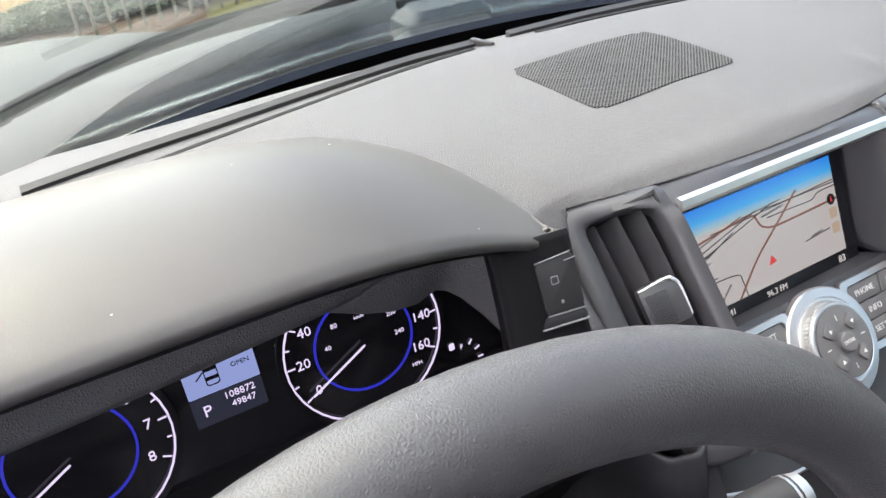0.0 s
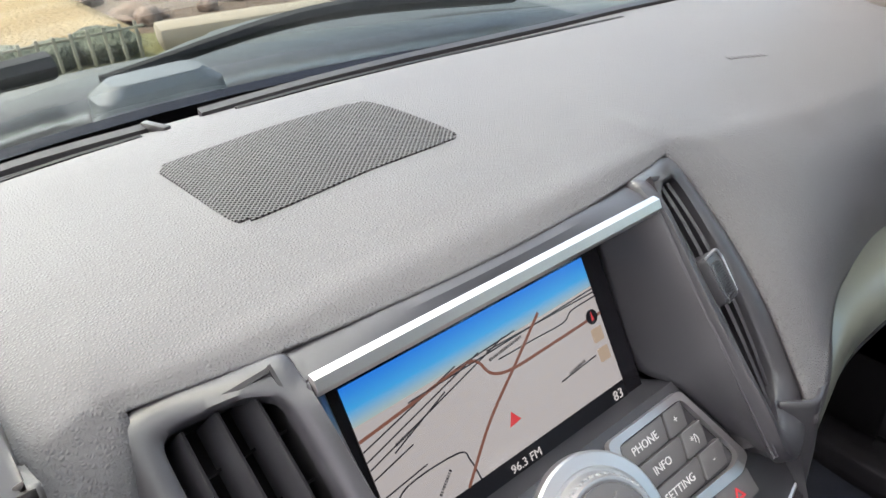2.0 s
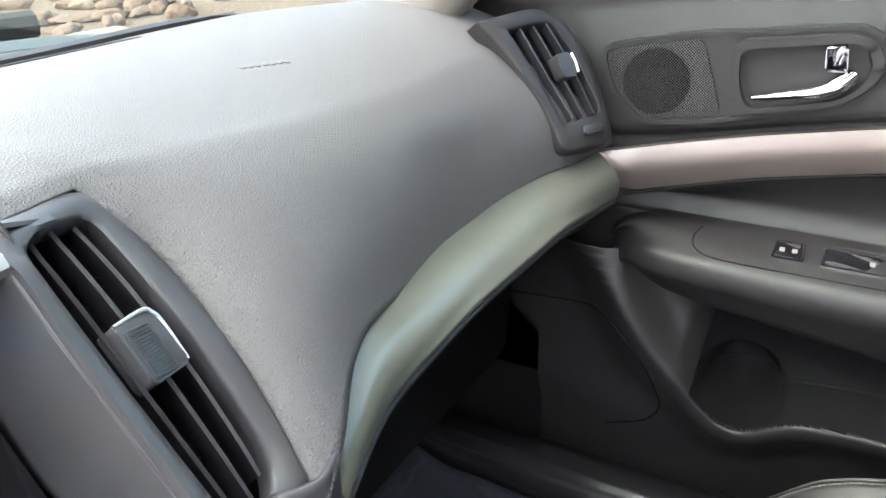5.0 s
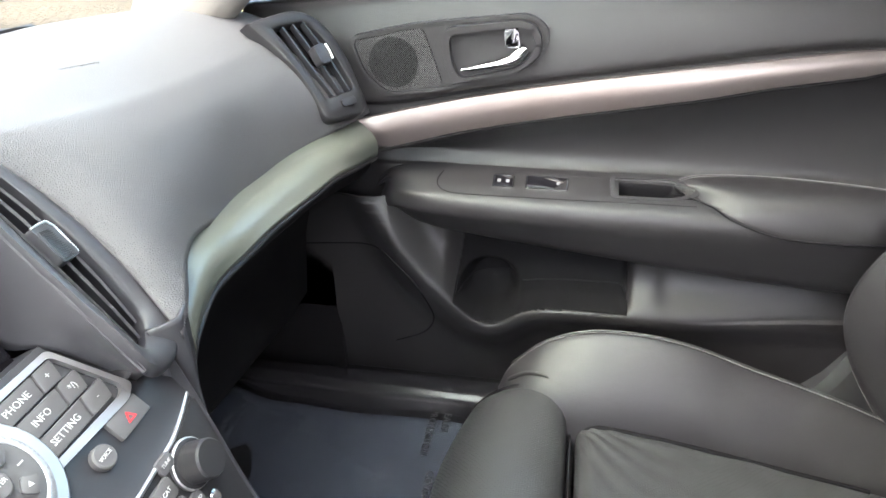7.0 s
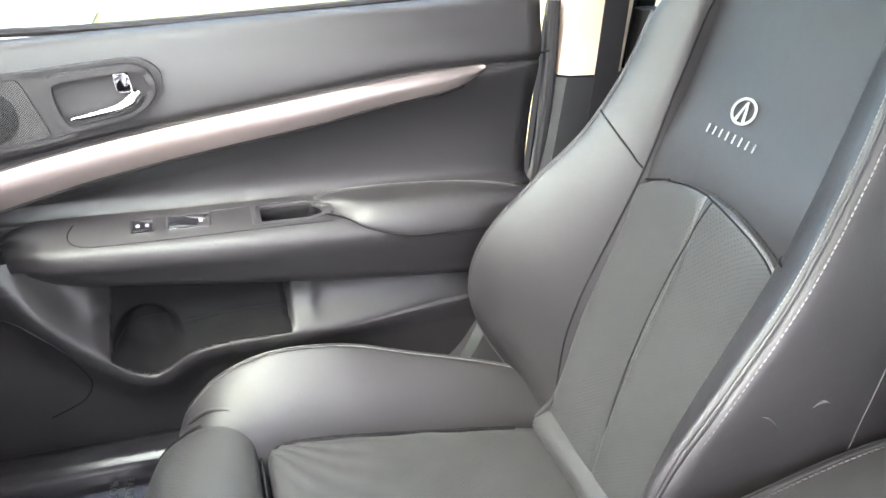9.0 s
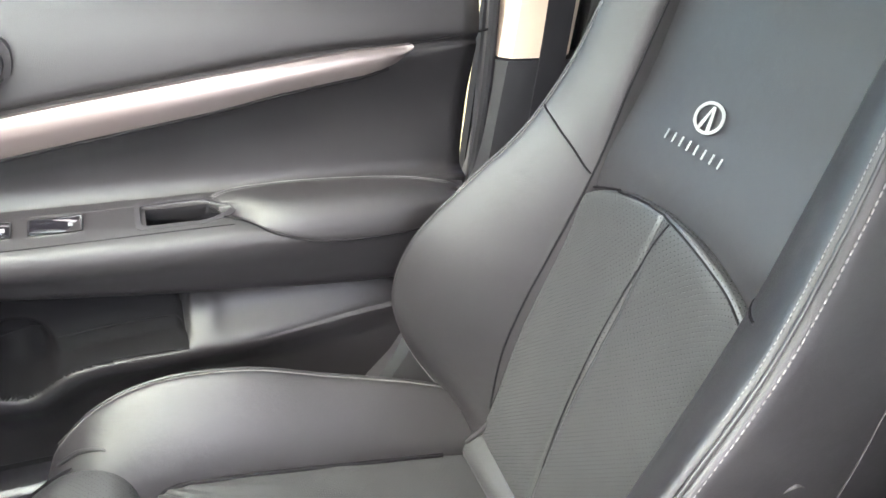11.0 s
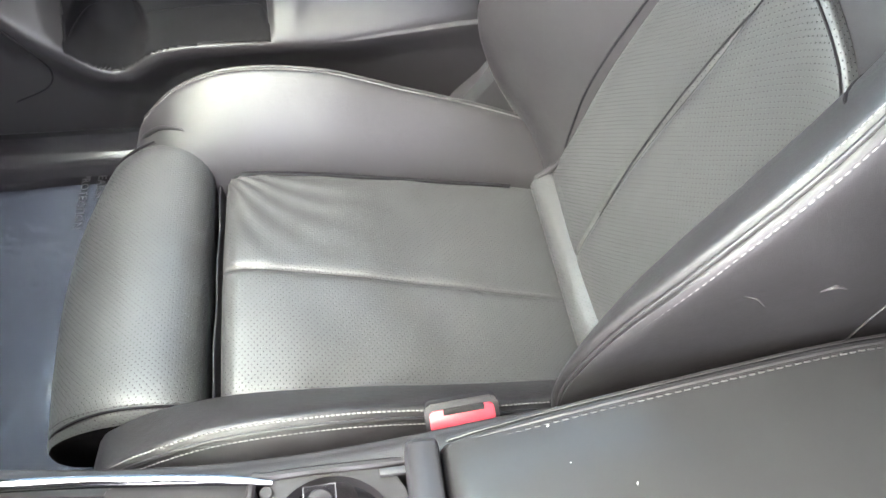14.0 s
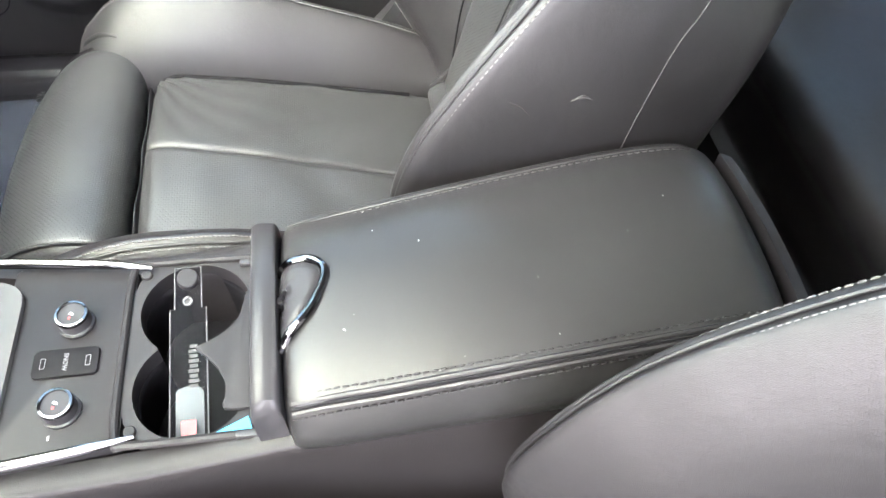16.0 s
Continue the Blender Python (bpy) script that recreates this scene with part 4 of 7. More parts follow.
stroke([(-0.079, 0.017), (-0.05, 0.020), (-0.02, 0.0235), (-0.008, 0.0225), (-0.002, 0.013), (0.010, 0.009), (0.035, 0.009), (0.079, 0.010)], 0.0016, ROAD, "main_road")
stroke([(-0.036, -0.031), (-0.012, -0.008), (0.016, 0.012), (0.038, 0.028)], 0.0016, ROAD, "main_road", lift=0.0007)
for a, b in (((-0.079, 0.012), (-0.02, 0.0255)), ((-0.079, 0.007), (-0.005, 0.0255)), ((-0.079, 0.003), (0.012, 0.026)), ((-0.065, 0.004), (-0.03, 0.017)), ((-0.05, 0.0215), (0.079, 0.0245)), ((0.0, 0.024), (0.079, 0.0225)), ((-0.079, -0.002), (-0.055, 0.003)),
             ((-0.079, -0.012), (-0.052, -0.009)), ((-0.02, 0.024), (0.02, 0.026)), ((0.038, -0.012), (0.066, -0.010))):
    stroke([a, b], 0.0007, LANE, "lane")
stroke([(-0.079, -0.024), (-0.066, -0.013), (-0.035, -0.013), (-0.030, -0.020), (-0.028, -0.031)], 0.0008, LANE, "lane")
stroke([(0.079, 0.020), (0.06, 0.0195), (0.052, 0.016), (0.03, 0.0165), (0.005, 0.017)], 0.0007, LANE, "lane")
part("position_arrow", prism([(-0.0045, -0.0125), (0.0035, -0.0115), (-0.001, -0.0055)], 0.0002, DISP @ pose(0.002, -0.0045, 0.0010)), ARROW, screen, "red position arrow")
for y in (0.000, -0.0115):
    part("map_button", prism(rounded(0.008, 0.008, 0.001), 0.0003, DISP @ pose(0.072, y, 0.0009)), TAN, screen)
part("map_compass", lathe([(0.0042, 0), (0.0042, 0.0004), (0, 0.0004)], DISP @ pose(0.072, 0.0105, 0.0006), 20), STATUS, screen)
part("compass_arrow", prism([(-0.001, -0.002), (0.001, -0.002), (0, 0.003)], 0.0002, DISP @ pose(0.072, 0.0105, 0.0012)), ARROW, screen)
for x, y, w, a in ((-0.055, 0.009, 0.016, 12), (0.012, 0.0205, 0.024, 6), (-0.046, -0.021, 0.014, 40), (0.052, -0.0095, 0.014, 8)):
    bm = bmesh.new()
    for k in range(int(w / 0.0013)):
        rbox((0.0006 if k % 3 else 0.0010, 0.0015, 0.0002), DISP @ Vector((x + (k * 0.0013 - w / 2) * math.cos(radians(a)), y + (k * 0.0013 - w / 2) * math.sin(radians(a)), 0.0009)), 0, DISP.to_3x3() @ Matrix.Rotation(radians(a), 3, "Z"), bm)
    part("road_name_bars", bm, LANE, screen)
LITTEXT = glow("lit_text", (0.75, 0.75, 0.72), 0.108)
for text, x, s in (("83", -0.073, 0.008), ("FM1", -0.048, 0.0065), ("96.3 FM", 0.0, 0.0065), ("83", 0.072, 0.008)):
    words(text, s, DISP @ pose(x, -0.037, 0.0008), LITTEXT, screen)

# key panel
KP = plane_at((0, 0.558, 0.848), (1, 0, 0), (0, 0.70, 0.714))
part("key_panel", prism(softened([(-0.095, 0.010), (0.095, 0.010), (0.124, -0.030), (0.140, -0.076), (0.107, -0.0868), (0.0785, -0.0905), (0.0, -0.094), (-0.0785, -0.0905), (-0.107, -0.0868), (-0.140, -0.076), (-0.124, -0.030)], 0.006), 0.03, KP @ pose(0, 0, -0.0015), 0.001), FINISH, stack, "grey panel that carries the keys")


part("display_ledge", loft([[(x, 0.5660, 0.8540), (x, 0.5900, 0.8400), (x, 0.5900, 0.8300), (x, 0.5600, 0.8400)] for x in (-0.092, -0.03, 0.03, 0.092)]), FINISH, stack, "narrow grey ledge under the display")


def key(x0, x1, y0, y1, text, size, skew=0.0, mat=KEY):
    o = softened([(x0 + skew, y1), (x1 + skew, y1), (x1 - skew, y0), (x0 - skew, y0)], 0.0015, 2)
    k = part("key", prism(o, 0.004, KP @ pose(0, 0, 0.0022), 0.0007), mat, stack, "grey key with white lettering" if text else "")
    if text:
        words(text, size, KP @ pose((x0 + x1) / 2, (y0 + y1) / 2, 0.0023), PRINT, k)
    return k


for side in (-1, 1):
    o = softened([(side * x, y) for x, y in ((0.028, 0.0055), (0.0885, 0.0050), (0.1095, -0.046), (0.099, -0.0515), (0.022, -0.0475))], 0.004)
    i = softened([(side * x, y) for x, y in ((0.033, 0.001), (0.086, 0.0010), (0.1035, -0.042), (0.097, -0.0455), (0.030, -0.043))], 0.004)
    part("key_frame", ring_plate(o, i, 0.004, KP @ pose(0, 0, 0.0030)), SILVER, stack, "silver frame round the keys")
for k, (text, plus) in enumerate((("PHONE", "+"), ("INFO", "*/)"), ("SETTING", "-"))):
    y1 = 0.0002 - 0.0145 * k
    s = 0.005 * k
    key(0.033 + s * 0.45, 0.067 + s * 0.8, y1 - 0.0135, y1, text, 0.0062, 0.002)
    key(0.0685 + s * 0.8, 0.084 + s * 1.2, y1 - 0.0135, y1, plus, 0.0060, 0.002)
for k, (text, other) in enumerate((("DEST", "STATUS"), ("ROUTE", "BACK"), ("MAP", ""))):
    y1 = 0.0002 - 0.0145 * k
    s = 0.005 * k
    key(-0.067 - s * 0.8, -0.033 - s * 0.45, y1 - 0.0135, y1, text, 0.0062, -0.002)
    key(-0.084 - s * 1.2, -0.0685 - s * 0.8, y1 - 0.0135, y1, other, 0.0036, -0.002)
hz = key(0.074, 0.104, -0.0655, -0.0505, "", 0.006)
part("hazard_sign", ring_plate(softened([(0.0845, -0.0615), (0.0935, -0.0615), (0.089, -0.0545)], 0.001, 2), softened([(0.0867, -0.0603), (0.0913, -0.0603), (0.089, -0.0568)], 0.0006, 2), 0.0006, KP @ pose(0, 0, 0.0027)), RED, hz)
key(-0.104, -0.074, -0.0655, -0.0505, "", 0.006)
dm = KP @ pose(0, -0.029, 0)
dial = part("control_dial", lathe([(0.0410, -0.002), (0.0410, 0.0035), (0.0398, 0.0046), (0.0335, 0.0052), (0.0325, 0.0040), (0.0310, 0.0040), (0.0298, 0.0060), (0.0288, 0.0105), (0.0276, 0.0125), (0.0262, 0.0125), (0.0252, 0.0118), (0.0, 0.0116)], dm, 56), SILVER, stack, "round silver control dial with arrow keys")
part("dial_face", lathe([(0.0250, 0.0116), (0.0248, 0.0134), (0.0225, 0.0140), (0.0, 0.0132)], dm, 40), KEY, dial, "dark face with arrow keys")
for k in range(4):
    a = radians(45 + 90 * k)
    kk = part("arrow_key", prism(softened([(-0.0055, 0.005), (0.0055, 0.005), (0.0045, -0.0045), (-0.0045, -0.0045)], 0.002), 0.002, dm @ Matrix.Rotation(a - math.pi / 2, 4, "Z") @ pose(0, 0.0155, 0.0157), 0.0006), KEY, dial)
    part("arrow_sign", prism([(-0.0016, -0.001), (0.0016, -0.001), (0, 0.0018)], 0.0003, dm @ Matrix.Rotation(a - math.pi / 2, 4, "Z") @ pose(0, 0.0158, 0.0160)), PRINT, dial)
    part("dial_tick", rbox((0.0008, 0.004, 0.0003), dm @ (Matrix.Rotation(radians(90 * k), 4, "Z") @ Vector((0, 0.0175, 0.0144))), 0, dm.to_3x3() @ Matrix.Rotation(radians(90 * k), 3, "Z")), PRINT, dial)
enter = part("enter_key", lathe([(0.0072, 0.012), (0.0072, 0.0165), (0.0064, 0.0172), (0, 0.0170)], dm, 24), KEY, dial)
words("ENTER", 0.0036, dm @ pose(0, 0, 0.0173), PRINT, enter)
bm = bmesh.new()
for k in range(64):
    a = 2 * math.pi * k / 64
    rbox((0.0010, 0.0012, 0.0045), dm @ Vector((0.0291 * math.cos(a), 0.0291 * math.sin(a), 0.0085)), 0, dm.to_3x3() @ Matrix.Rotation(a, 3, "Z"), bm)
part("dial_ribs", bm, SILVER, dial)
for x, text in ((0.0565, "VOICE"), (-0.0565, "OK")):
    rk = part("round_key", lathe([(0.0078, -0.001), (0.0078, 0.0035), (0.0068, 0.0045), (0, 0.0042)], KP @ pose(x, -0.062, 0), 24), KEY, stack, "small round key")
    words(text, 0.0036, KP @ pose(x, -0.062, 0.0046), PRINT, rk)

# lower panel: radio knobs and keys under a bright line
LP = plane_at((0, 0.4945, 0.779), (1, 0, 0), (0, 0.45, 0.89))
low_stack = part("radio_panel", prism(softened([(-0.134, 0.013), (-0.107, 0.004), (0.0, -0.003), (0.107, 0.004), (0.134, 0.013), (0.108, -0.17), (-0.108, -0.17)], 0.004), 0.05, LP, 0.002), PLASTIC, stack, "dark radio panel under a bright line")
part("bright_line", tube([KP @ Vector(p) for p in ((0.1405, -0.0770, -0.003), (0.107, -0.0876, -0.002), (0.0785, -0.0913, -0.002), (0, -0.0950, -0.002), (-0.0785, -0.0913, -0.002), (-0.107, -0.0876, -0.002), (-0.1405, -0.0770, -0.003))], 0.0018, 8, 40), SILVER, stack, "thin bright line")
for side in (-1, 1):
    km = LP @ pose(side * 0.096, -0.016, 0)
    kn = part("radio_knob", lathe([(0.0165, 0), (0.0165, 0.003), (0.0140, 0.004), (0.0132, 0.018), (0.0120, 0.0195), (0, 0.0195)], km, 32), PLASTIC, low_stack, "round black radio knob")
    part("knob_ring", lathe([(0.0175, 0), (0.0175, 0.002), (0.0165, 0.0028), (0.0160, 0.0028), (0.0160, 0)], km, 32), SILVER, kn, "thin silver ring")
    part("stack_flank", loft([[LP @ Vector((side * a, y, 0.003)), LP @ Vector((side * (a + 0.016), y, -0.012)), LP @ Vector((side * (a + 0.020), y, -0.06)), LP @ Vector((side * a, y, -0.05))] for a, y in ((0.138, 0.045), (0.134, 0.010), (0.122, -0.06), (0.108, -0.18))]), FINISH, stack, "grey flank of the stack")
for k, (text, w) in enumerate((("SEEK CAT", 0.026), ("TRACK", 0.026))):
    kk = part("radio_key", prism(rounded(w, 0.014, 0.002), 0.004, LP @ pose(0.062, -0.012 - 0.017 * k, 0.003), 0.0007), KEY, low_stack, "small grey key with white lettering")
    words(text, 0.0042, LP @ pose(0.062, -0.012 - 0.017 * k, 0.0032), PRINT, kk)
for k, text in enumerate(("TUNE", "AUDIO")):
    kk = part("radio_key", prism(rounded(0.014, 0.010, 0.002), 0.004, LP @ pose(0.080, 0.000 - 0.034 * k, 0.003), 0.0007), KEY, low_stack, "small grey key with white lettering")
    words(text, 0.0034, LP @ pose(0.080, 0.000 - 0.034 * k, 0.0032), PRINT, kk)
for x, y in ((0.094, -0.045), (0.078, -0.058), (0.062, -0.072), (-0.062, -0.072), (-0.078, -0.058), (-0.094, -0.045)):
    part("dot_button", lathe([(0.0052, 0), (0.0052, 0.002), (0.004, 0.003), (0, 0.003)], LP @ pose(x, y, 0), 20), CHROME, low_stack, "small bright button")
part("disc_slot", ring_plate(rounded(0.05, 0.020, 0.006), rounded(0.045, 0.015, 0.005), 0.003, LP @ pose(0.086, -0.077, 0.002) @ Matrix.Rotation(radians(12), 4, "Z")), SILVER, low_stack)

# vent at the dashboard's passenger end
RV = plane_at((0.664, 0.588, 0.886), (0.88, -0.42, -0.0), (-0.10, 0.62, 0.77))
END = ((-0.068, 0.060, -0.003), (-0.040, 0.062, -0.002), (0.010, 0.062, -0.002), (0.040, 0.046, -0.004), (0.056, 0.014, -0.006), (0.060, -0.034, -0.008), (0.048, -0.084, -0.010), (0.010, -0.086, -0.004), (-0.024, -0.080, -0.002), (-0.030, -0.048, -0.001), (-0.036, -0.012, -0.001), (-0.050, 0.026, -0.002))
ENDHOLE = ((-0.036, 0.046, -0.002), (-0.020, 0.047, -0.001), (0.008, 0.046, -0.001), (0.023, 0.040, -0.002), (0.036, 0.012, -0.003), (0.041, -0.020, -0.004), (0.042, -0.053, -0.005), (0.016, -0.056, -0.002), (-0.010, -0.056, -0.001), (-0.015, -0.040, -0.001), (-0.022, -0.008, -0.001), (-0.030, 0.022, -0.001))
rv = part("end_vent_bezel", ring_surface(END, ENDHOLE, RV, 1, 0.020), PLASTIC, dash, "black bezel of the end vent", smooth=50)
part("vent_well", prism(softened([(-0.040, 0.050), (0.026, 0.050), (0.046, 0.000), (0.048, -0.060), (-0.017, -0.060), (-0.030, 0.0)], 0.006), 0.004, RV @ pose(0, 0, -0.024)), DARK, rv)
for k in range(3):
    s = (k + 0.7) / 3.3
    secs = []
    for x, y in cr([(-0.034 + 0.058 * s, 0.045), (-0.026 + 0.060 * s, 0.004), (-0.011 + 0.050 * s, -0.055)], 8):
        secs.append([RV @ Vector((x - 0.001, y, -0.002)), RV @ Vector((x + 0.0015, y, -0.002)), RV @ Vector((x + 0.0045, y, -0.014)), RV @ Vector((x + 0.002, y, -0.014))])
    part("slat", loft(secs), SLAT, rv)
lm = RV @ pose(0.012, -0.002, 0.006)
lever = part("vent_lever", prism(rounded(0.020, 0.025, 0.004), 0.014, lm, 0.002), SLAT, rv, "grey tab of the vent")
part("lever_edge", tube([lm @ Vector(p) for p in ((0.0095, 0.010, 0.001), (0.0102, 0, 0.0015), (0.0095, -0.010, 0.001))], 0.0016, 6), SILVER, lever, "bright metal edge")
part("vent_button", prism(rounded(0.026, 0.010, 0.004), 0.006, RV @ pose(0.018, -0.069, 0.001), 0.0015), SLAT, rv, "small oval button")

# ---- steering wheel ----
wheel = thing("steering_wheel", "black leather-wrapped steering wheel with worn upper rim", "steering wheel")
WM = plane_at((-0.368, 0.378, 0.886), (1, 0, 0), (0, 0.281, 0.960))
bm = bmesh.new()
rings = []
for k in range(96):
    a = 2 * math.pi * k / 96
    o = Vector((math.cos(a), math.sin(a), 0))
    rings.append([bm.verts.new(WM @ (o * (0.183 + 0.0160 * math.cos(t)) + Vector((0, 0, 0.0155 * math.sin(t))))) for t in np.linspace(0, 2 * math.pi, 21)[:-1]])
for k in range(96):
    a, b = rings[k], rings[(k + 1) % 96]
    for j in range(20):
        bm.faces.new((a[j], a[(j + 1) % 20], b[(j + 1) % 20], b[j]))
part("rim", bm, WHEEL, wheel, "worn black leather rim", smooth=80)
part("hub", prism(softened([(-0.075, 0.05), (0.075, 0.05), (0.085, -0.01), (0.05, -0.085), (-0.05, -0.085), (-0.085, -0.01)], 0.03, 6), 0.05, WM @ pose(0, -0.01, 0.012), 0.010), PLASTIC, wheel, "black hub pad")
for side in (-1, 1):
    sp_ = part("spoke", loft([[WM @ Vector((side * x, y + h, z)), WM @ Vector((side * x, y - h, z)), WM @ Vector((side * x, y - h, z - 0.012)), WM @ Vector((side * x, y + h, z - 0.012))] for x, y, h, z in ((0.07, 0.005, 0.030, 0.006), (0.12, 0.012, 0.024, 0.000), (0.178, 0.020, 0.020, -0.004))]), PLASTIC, wheel, "dark spoke with silver keys")
    part("spoke_trim", prism(softened([(0, 0.020), (0.06, 0.018), (0.062, -0.006), (0.01, -0.018)], 0.006), 0.006, WM @ pose(side * 0.125 - 0.03, 0.012, 0.008), 0.0015), SILVER, sp_, "silver spoke trim")
    for k in range(2):
        part("spoke_key", prism(rounded(0.014, 0.010, 0.003), 0.004, WM @ pose(side * (0.115 + 0.022 * k), 0.014, 0.011), 0.001), KEY, sp_)
part("lower_spoke", prism(softened([(-0.03, 0.05), (0.03, 0.05), (0.02, -0.075), (-0.02, -0.075)], 0.01), 0.012, WM @ pose(0, -0.105, 0.0), 0.003), PLASTIC, wheel)

column = thing("steering_column", "black steering column with wiper and lamp stalks", "steering column")
part("shroud", loft([[(x, y, z) for x, z in ((-0.445, zc - 0.045), (-0.45, zc + 0.02), (-0.42, zc + 0.045), (-0.35, zc + 0.045), (-0.32, zc + 0.02), (-0.325, zc - 0.045))] for y, zc in ((0.44, 0.845), (0.55, 0.80), (0.66, 0.76))], around=24), PLASTIC, column, "black column shroud")
for side in (-1, 1):
    base = Vector((-0.368 + side * 0.06, 0.470, 0.845))
    tip = Vector((-0.368 + side * 0.215, 0.455, 0.862))
    st = part("stalk", tube([base, base.lerp(tip, 0.45), base.lerp(tip, 0.75), tip], [0.008, 0.0095, 0.0135, 0.012], 14, 20), PLASTIC, column, "grey control stalk")
    part("stalk_cap", tube([base.lerp(tip, 0.98), base.lerp(tip, 1.04)], [0.0125, 0.010], 14), SILVER, st, "silver end cap")
    part("stalk_mark", tube([base.lerp(tip, 0.74), base.lerp(tip, 0.77)], 0.0139, 14), PRINT, st, "white index mark")

# ---- passenger's door ----
door = thing("passenger_side_door", "closed black passenger door with armrest and aluminium trim", "car door")
ys = (0.72, 0.60, 0.50, 0.35, 0.15, -0.05, -0.24)


def trim_z(y):
    """Lower and upper edge of the aluminium trim along the door."""
    return (float(np.interp(y, (-0.148, -0.138, -0.12, -0.096, -0.066, 0.016, 0.097, 0.254, 0.405, 0.524), (0.894, 0.883, 0.874, 0.865, 0.860, 0.846, 0.828, 0.801, 0.774, 0.746))),
            float(np.interp(y, (-0.148, -0.064, 0.097, 0.251, 0.399, 0.471, 0.546), (0.899, 0.891, 0.868, 0.844, 0.819, 0.805, 0.789))))


skin = []
for y in ys:
    lo, hi = trim_z(min(max(y, -0.15), 0.52))
    sill = 0.955 + 0.035 * (0.36 - y) / 0.4 * 0.8
    f_ = min(max((0.54 - y) / 0.08, 0.0), 1.0)
    skin.append([(0.800, y, sill - 0.012), (0.782, y, sill), (0.762, y, sill - 0.006), (0.752, y, sill - 0.035), (0.743, y, (hi + sill) / 2 - 0.01), (0.739, y, hi + 0.014), (0.745, y, hi + 0.002), (0.742, y, (hi + lo) / 2), (0.744, y, lo - 0.008), (0.760, y, lo * 0.6 + 0.28), (0.764, y, 0.730), (0.758 - 0.004 * f_, y, 0.712), (0.758 - 0.020 * f_, y, 0.704), (0.756, y, 0.66), (0.768, y, 0.61)])
part("upper_panel", surf(skin, 48, 64), DOORSKIN, door, "black upper door panel", shell=0.004, out=(-1, 0, 0))

# aluminium trim
secs = []
for y in np.linspace(0.548, -0.148, 34):
    lo, hi = trim_z(y)
    lo = max(lo, 0.747 + (y - 0.524) * 1.9) if y > 0.524 else lo
    x = 0.7315 - 0.028 * max(0.0, (y - 0.30) / 0.25) ** 1.5
    secs.append([(x + 0.002, y, hi), (x - 0.002, y, hi * 0.75 + lo * 0.25), (x - 0.003, y, hi * 0.4 + lo * 0.6), (x, y, lo), (x + 0.012, y, lo), (x + 0.012, y, hi)])
part("trim_strip", loft(secs), ALU, door, "brushed aluminium trim with a pinkish sheen")
# black bar added in place of the shade below the trim
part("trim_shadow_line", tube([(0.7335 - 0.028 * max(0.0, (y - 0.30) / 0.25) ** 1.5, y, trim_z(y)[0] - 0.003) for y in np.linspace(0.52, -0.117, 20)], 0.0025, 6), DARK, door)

# speaker corner and handle
DM = plane_at((0.742, 0.43, 0.868), (0, -1, 0.03), (0.02, 0, 1))
o = softened([(-0.132, 0.030), (-0.045, 0.046), (0.110, 0.058), (0.136, 0.040), (0.132, 0.006), (0.105, -0.018), (-0.02, -0.044), (-0.085, -0.050), (-0.118, -0.020)], 0.014)
i = softened([(-0.128, 0.027), (-0.043, 0.043), (0.108, 0.054), (0.132, 0.038), (0.128, 0.007), (0.103, -0.014), (-0.02, -0.040), (-0.083, -0.046), (-0.114, -0.018)], 0.014)
part("corner_bezel", ring_plate(o, i, 0.012, DM @ pose(0, 0, 0.008)), PLASTIC, door, "black bezel round speaker and handle")
part("corner_plate", prism(i, 0.008, DM @ pose(0, 0, 0.004)), DOORSKIN, door)
MESH = material("door_speaker_mesh", (0.055, 0.055, 0.056), 0.5)
holes(MESH, 0.0030, 0.0008, 0.0006, dark=0.004)


def sheet(outline, m, lift=0.0, depth=0.003):
    bm = prism(outline, depth, m @ pose(0, 0, lift))
    uv = bm.loops.layers.uv.verify()
    inv = m.inverted()
    for face in bm.faces:
        for l in face.loops:
            q = inv @ l.vert.co
            l[uv].uv = (q.x, q.y)
    return bm


spk = part("speaker_grille", sheet(softened([(-0.124, 0.025), (-0.030, 0.041), (-0.006, -0.034), (-0.083, -0.043), (-0.110, -0.016)], 0.010), DM, 0.0075), MESH, door, "fine black mesh over the door speaker")
part("speaker_cone", sheet([(0.034 * math.cos(a) - 0.072, 0.034 * math.sin(a) - 0.004) for a in np.linspace(0, 2 * math.pi, 37)[:-1]], DM, 0.0085, 0.002), holes_mat := vary(material("speaker_disc_mesh", (0.02, 0.02, 0.02), 0.5), 20, (0.010, 0.010, 0.011), (0.014, 0.014, 0.015)), spk, "darker round speaker behind the mesh")
holes(holes_mat, 0.0030, 0.0009, 0.0006, dark=0.003)
ho = softened([(-0.002, 0.042), (0.108, 0.052), (0.128, 0.034), (0.124, 0.008), (0.098, -0.014), (0.010, -0.030), (0.000, 0.0)], 0.016)
hi_ = softened([(0.006, 0.034), (0.106, 0.044), (0.119, 0.030), (0.116, 0.009), (0.096, -0.009), (0.018, -0.024), (0.008, 0.0)], 0.012)
part("handle_cup", ring_plate(ho, hi_, 0.014, DM @ pose(0, 0, 0.019)), PLASTIC, door, "black cup round the handle")
part("handle_well", prism(hi_, 0.004, DM @ pose(0, 0, 0.0065)), PLASTIC, door, "dark floor of the handle cup")
hb = part("door_handle", tube([DM @ Vector(p) for p in ((0.022, -0.012, 0.014), (0.05, -0.006, 0.022), (0.075, -0.001, 0.023), (0.094, 0.006, 0.019), (0.104, 0.014, 0.012))], [0.003, 0.0045, 0.006, 0.0085, 0.008], 12, 28, flat=0.8), CHROME, door, "chrome inner door handle")
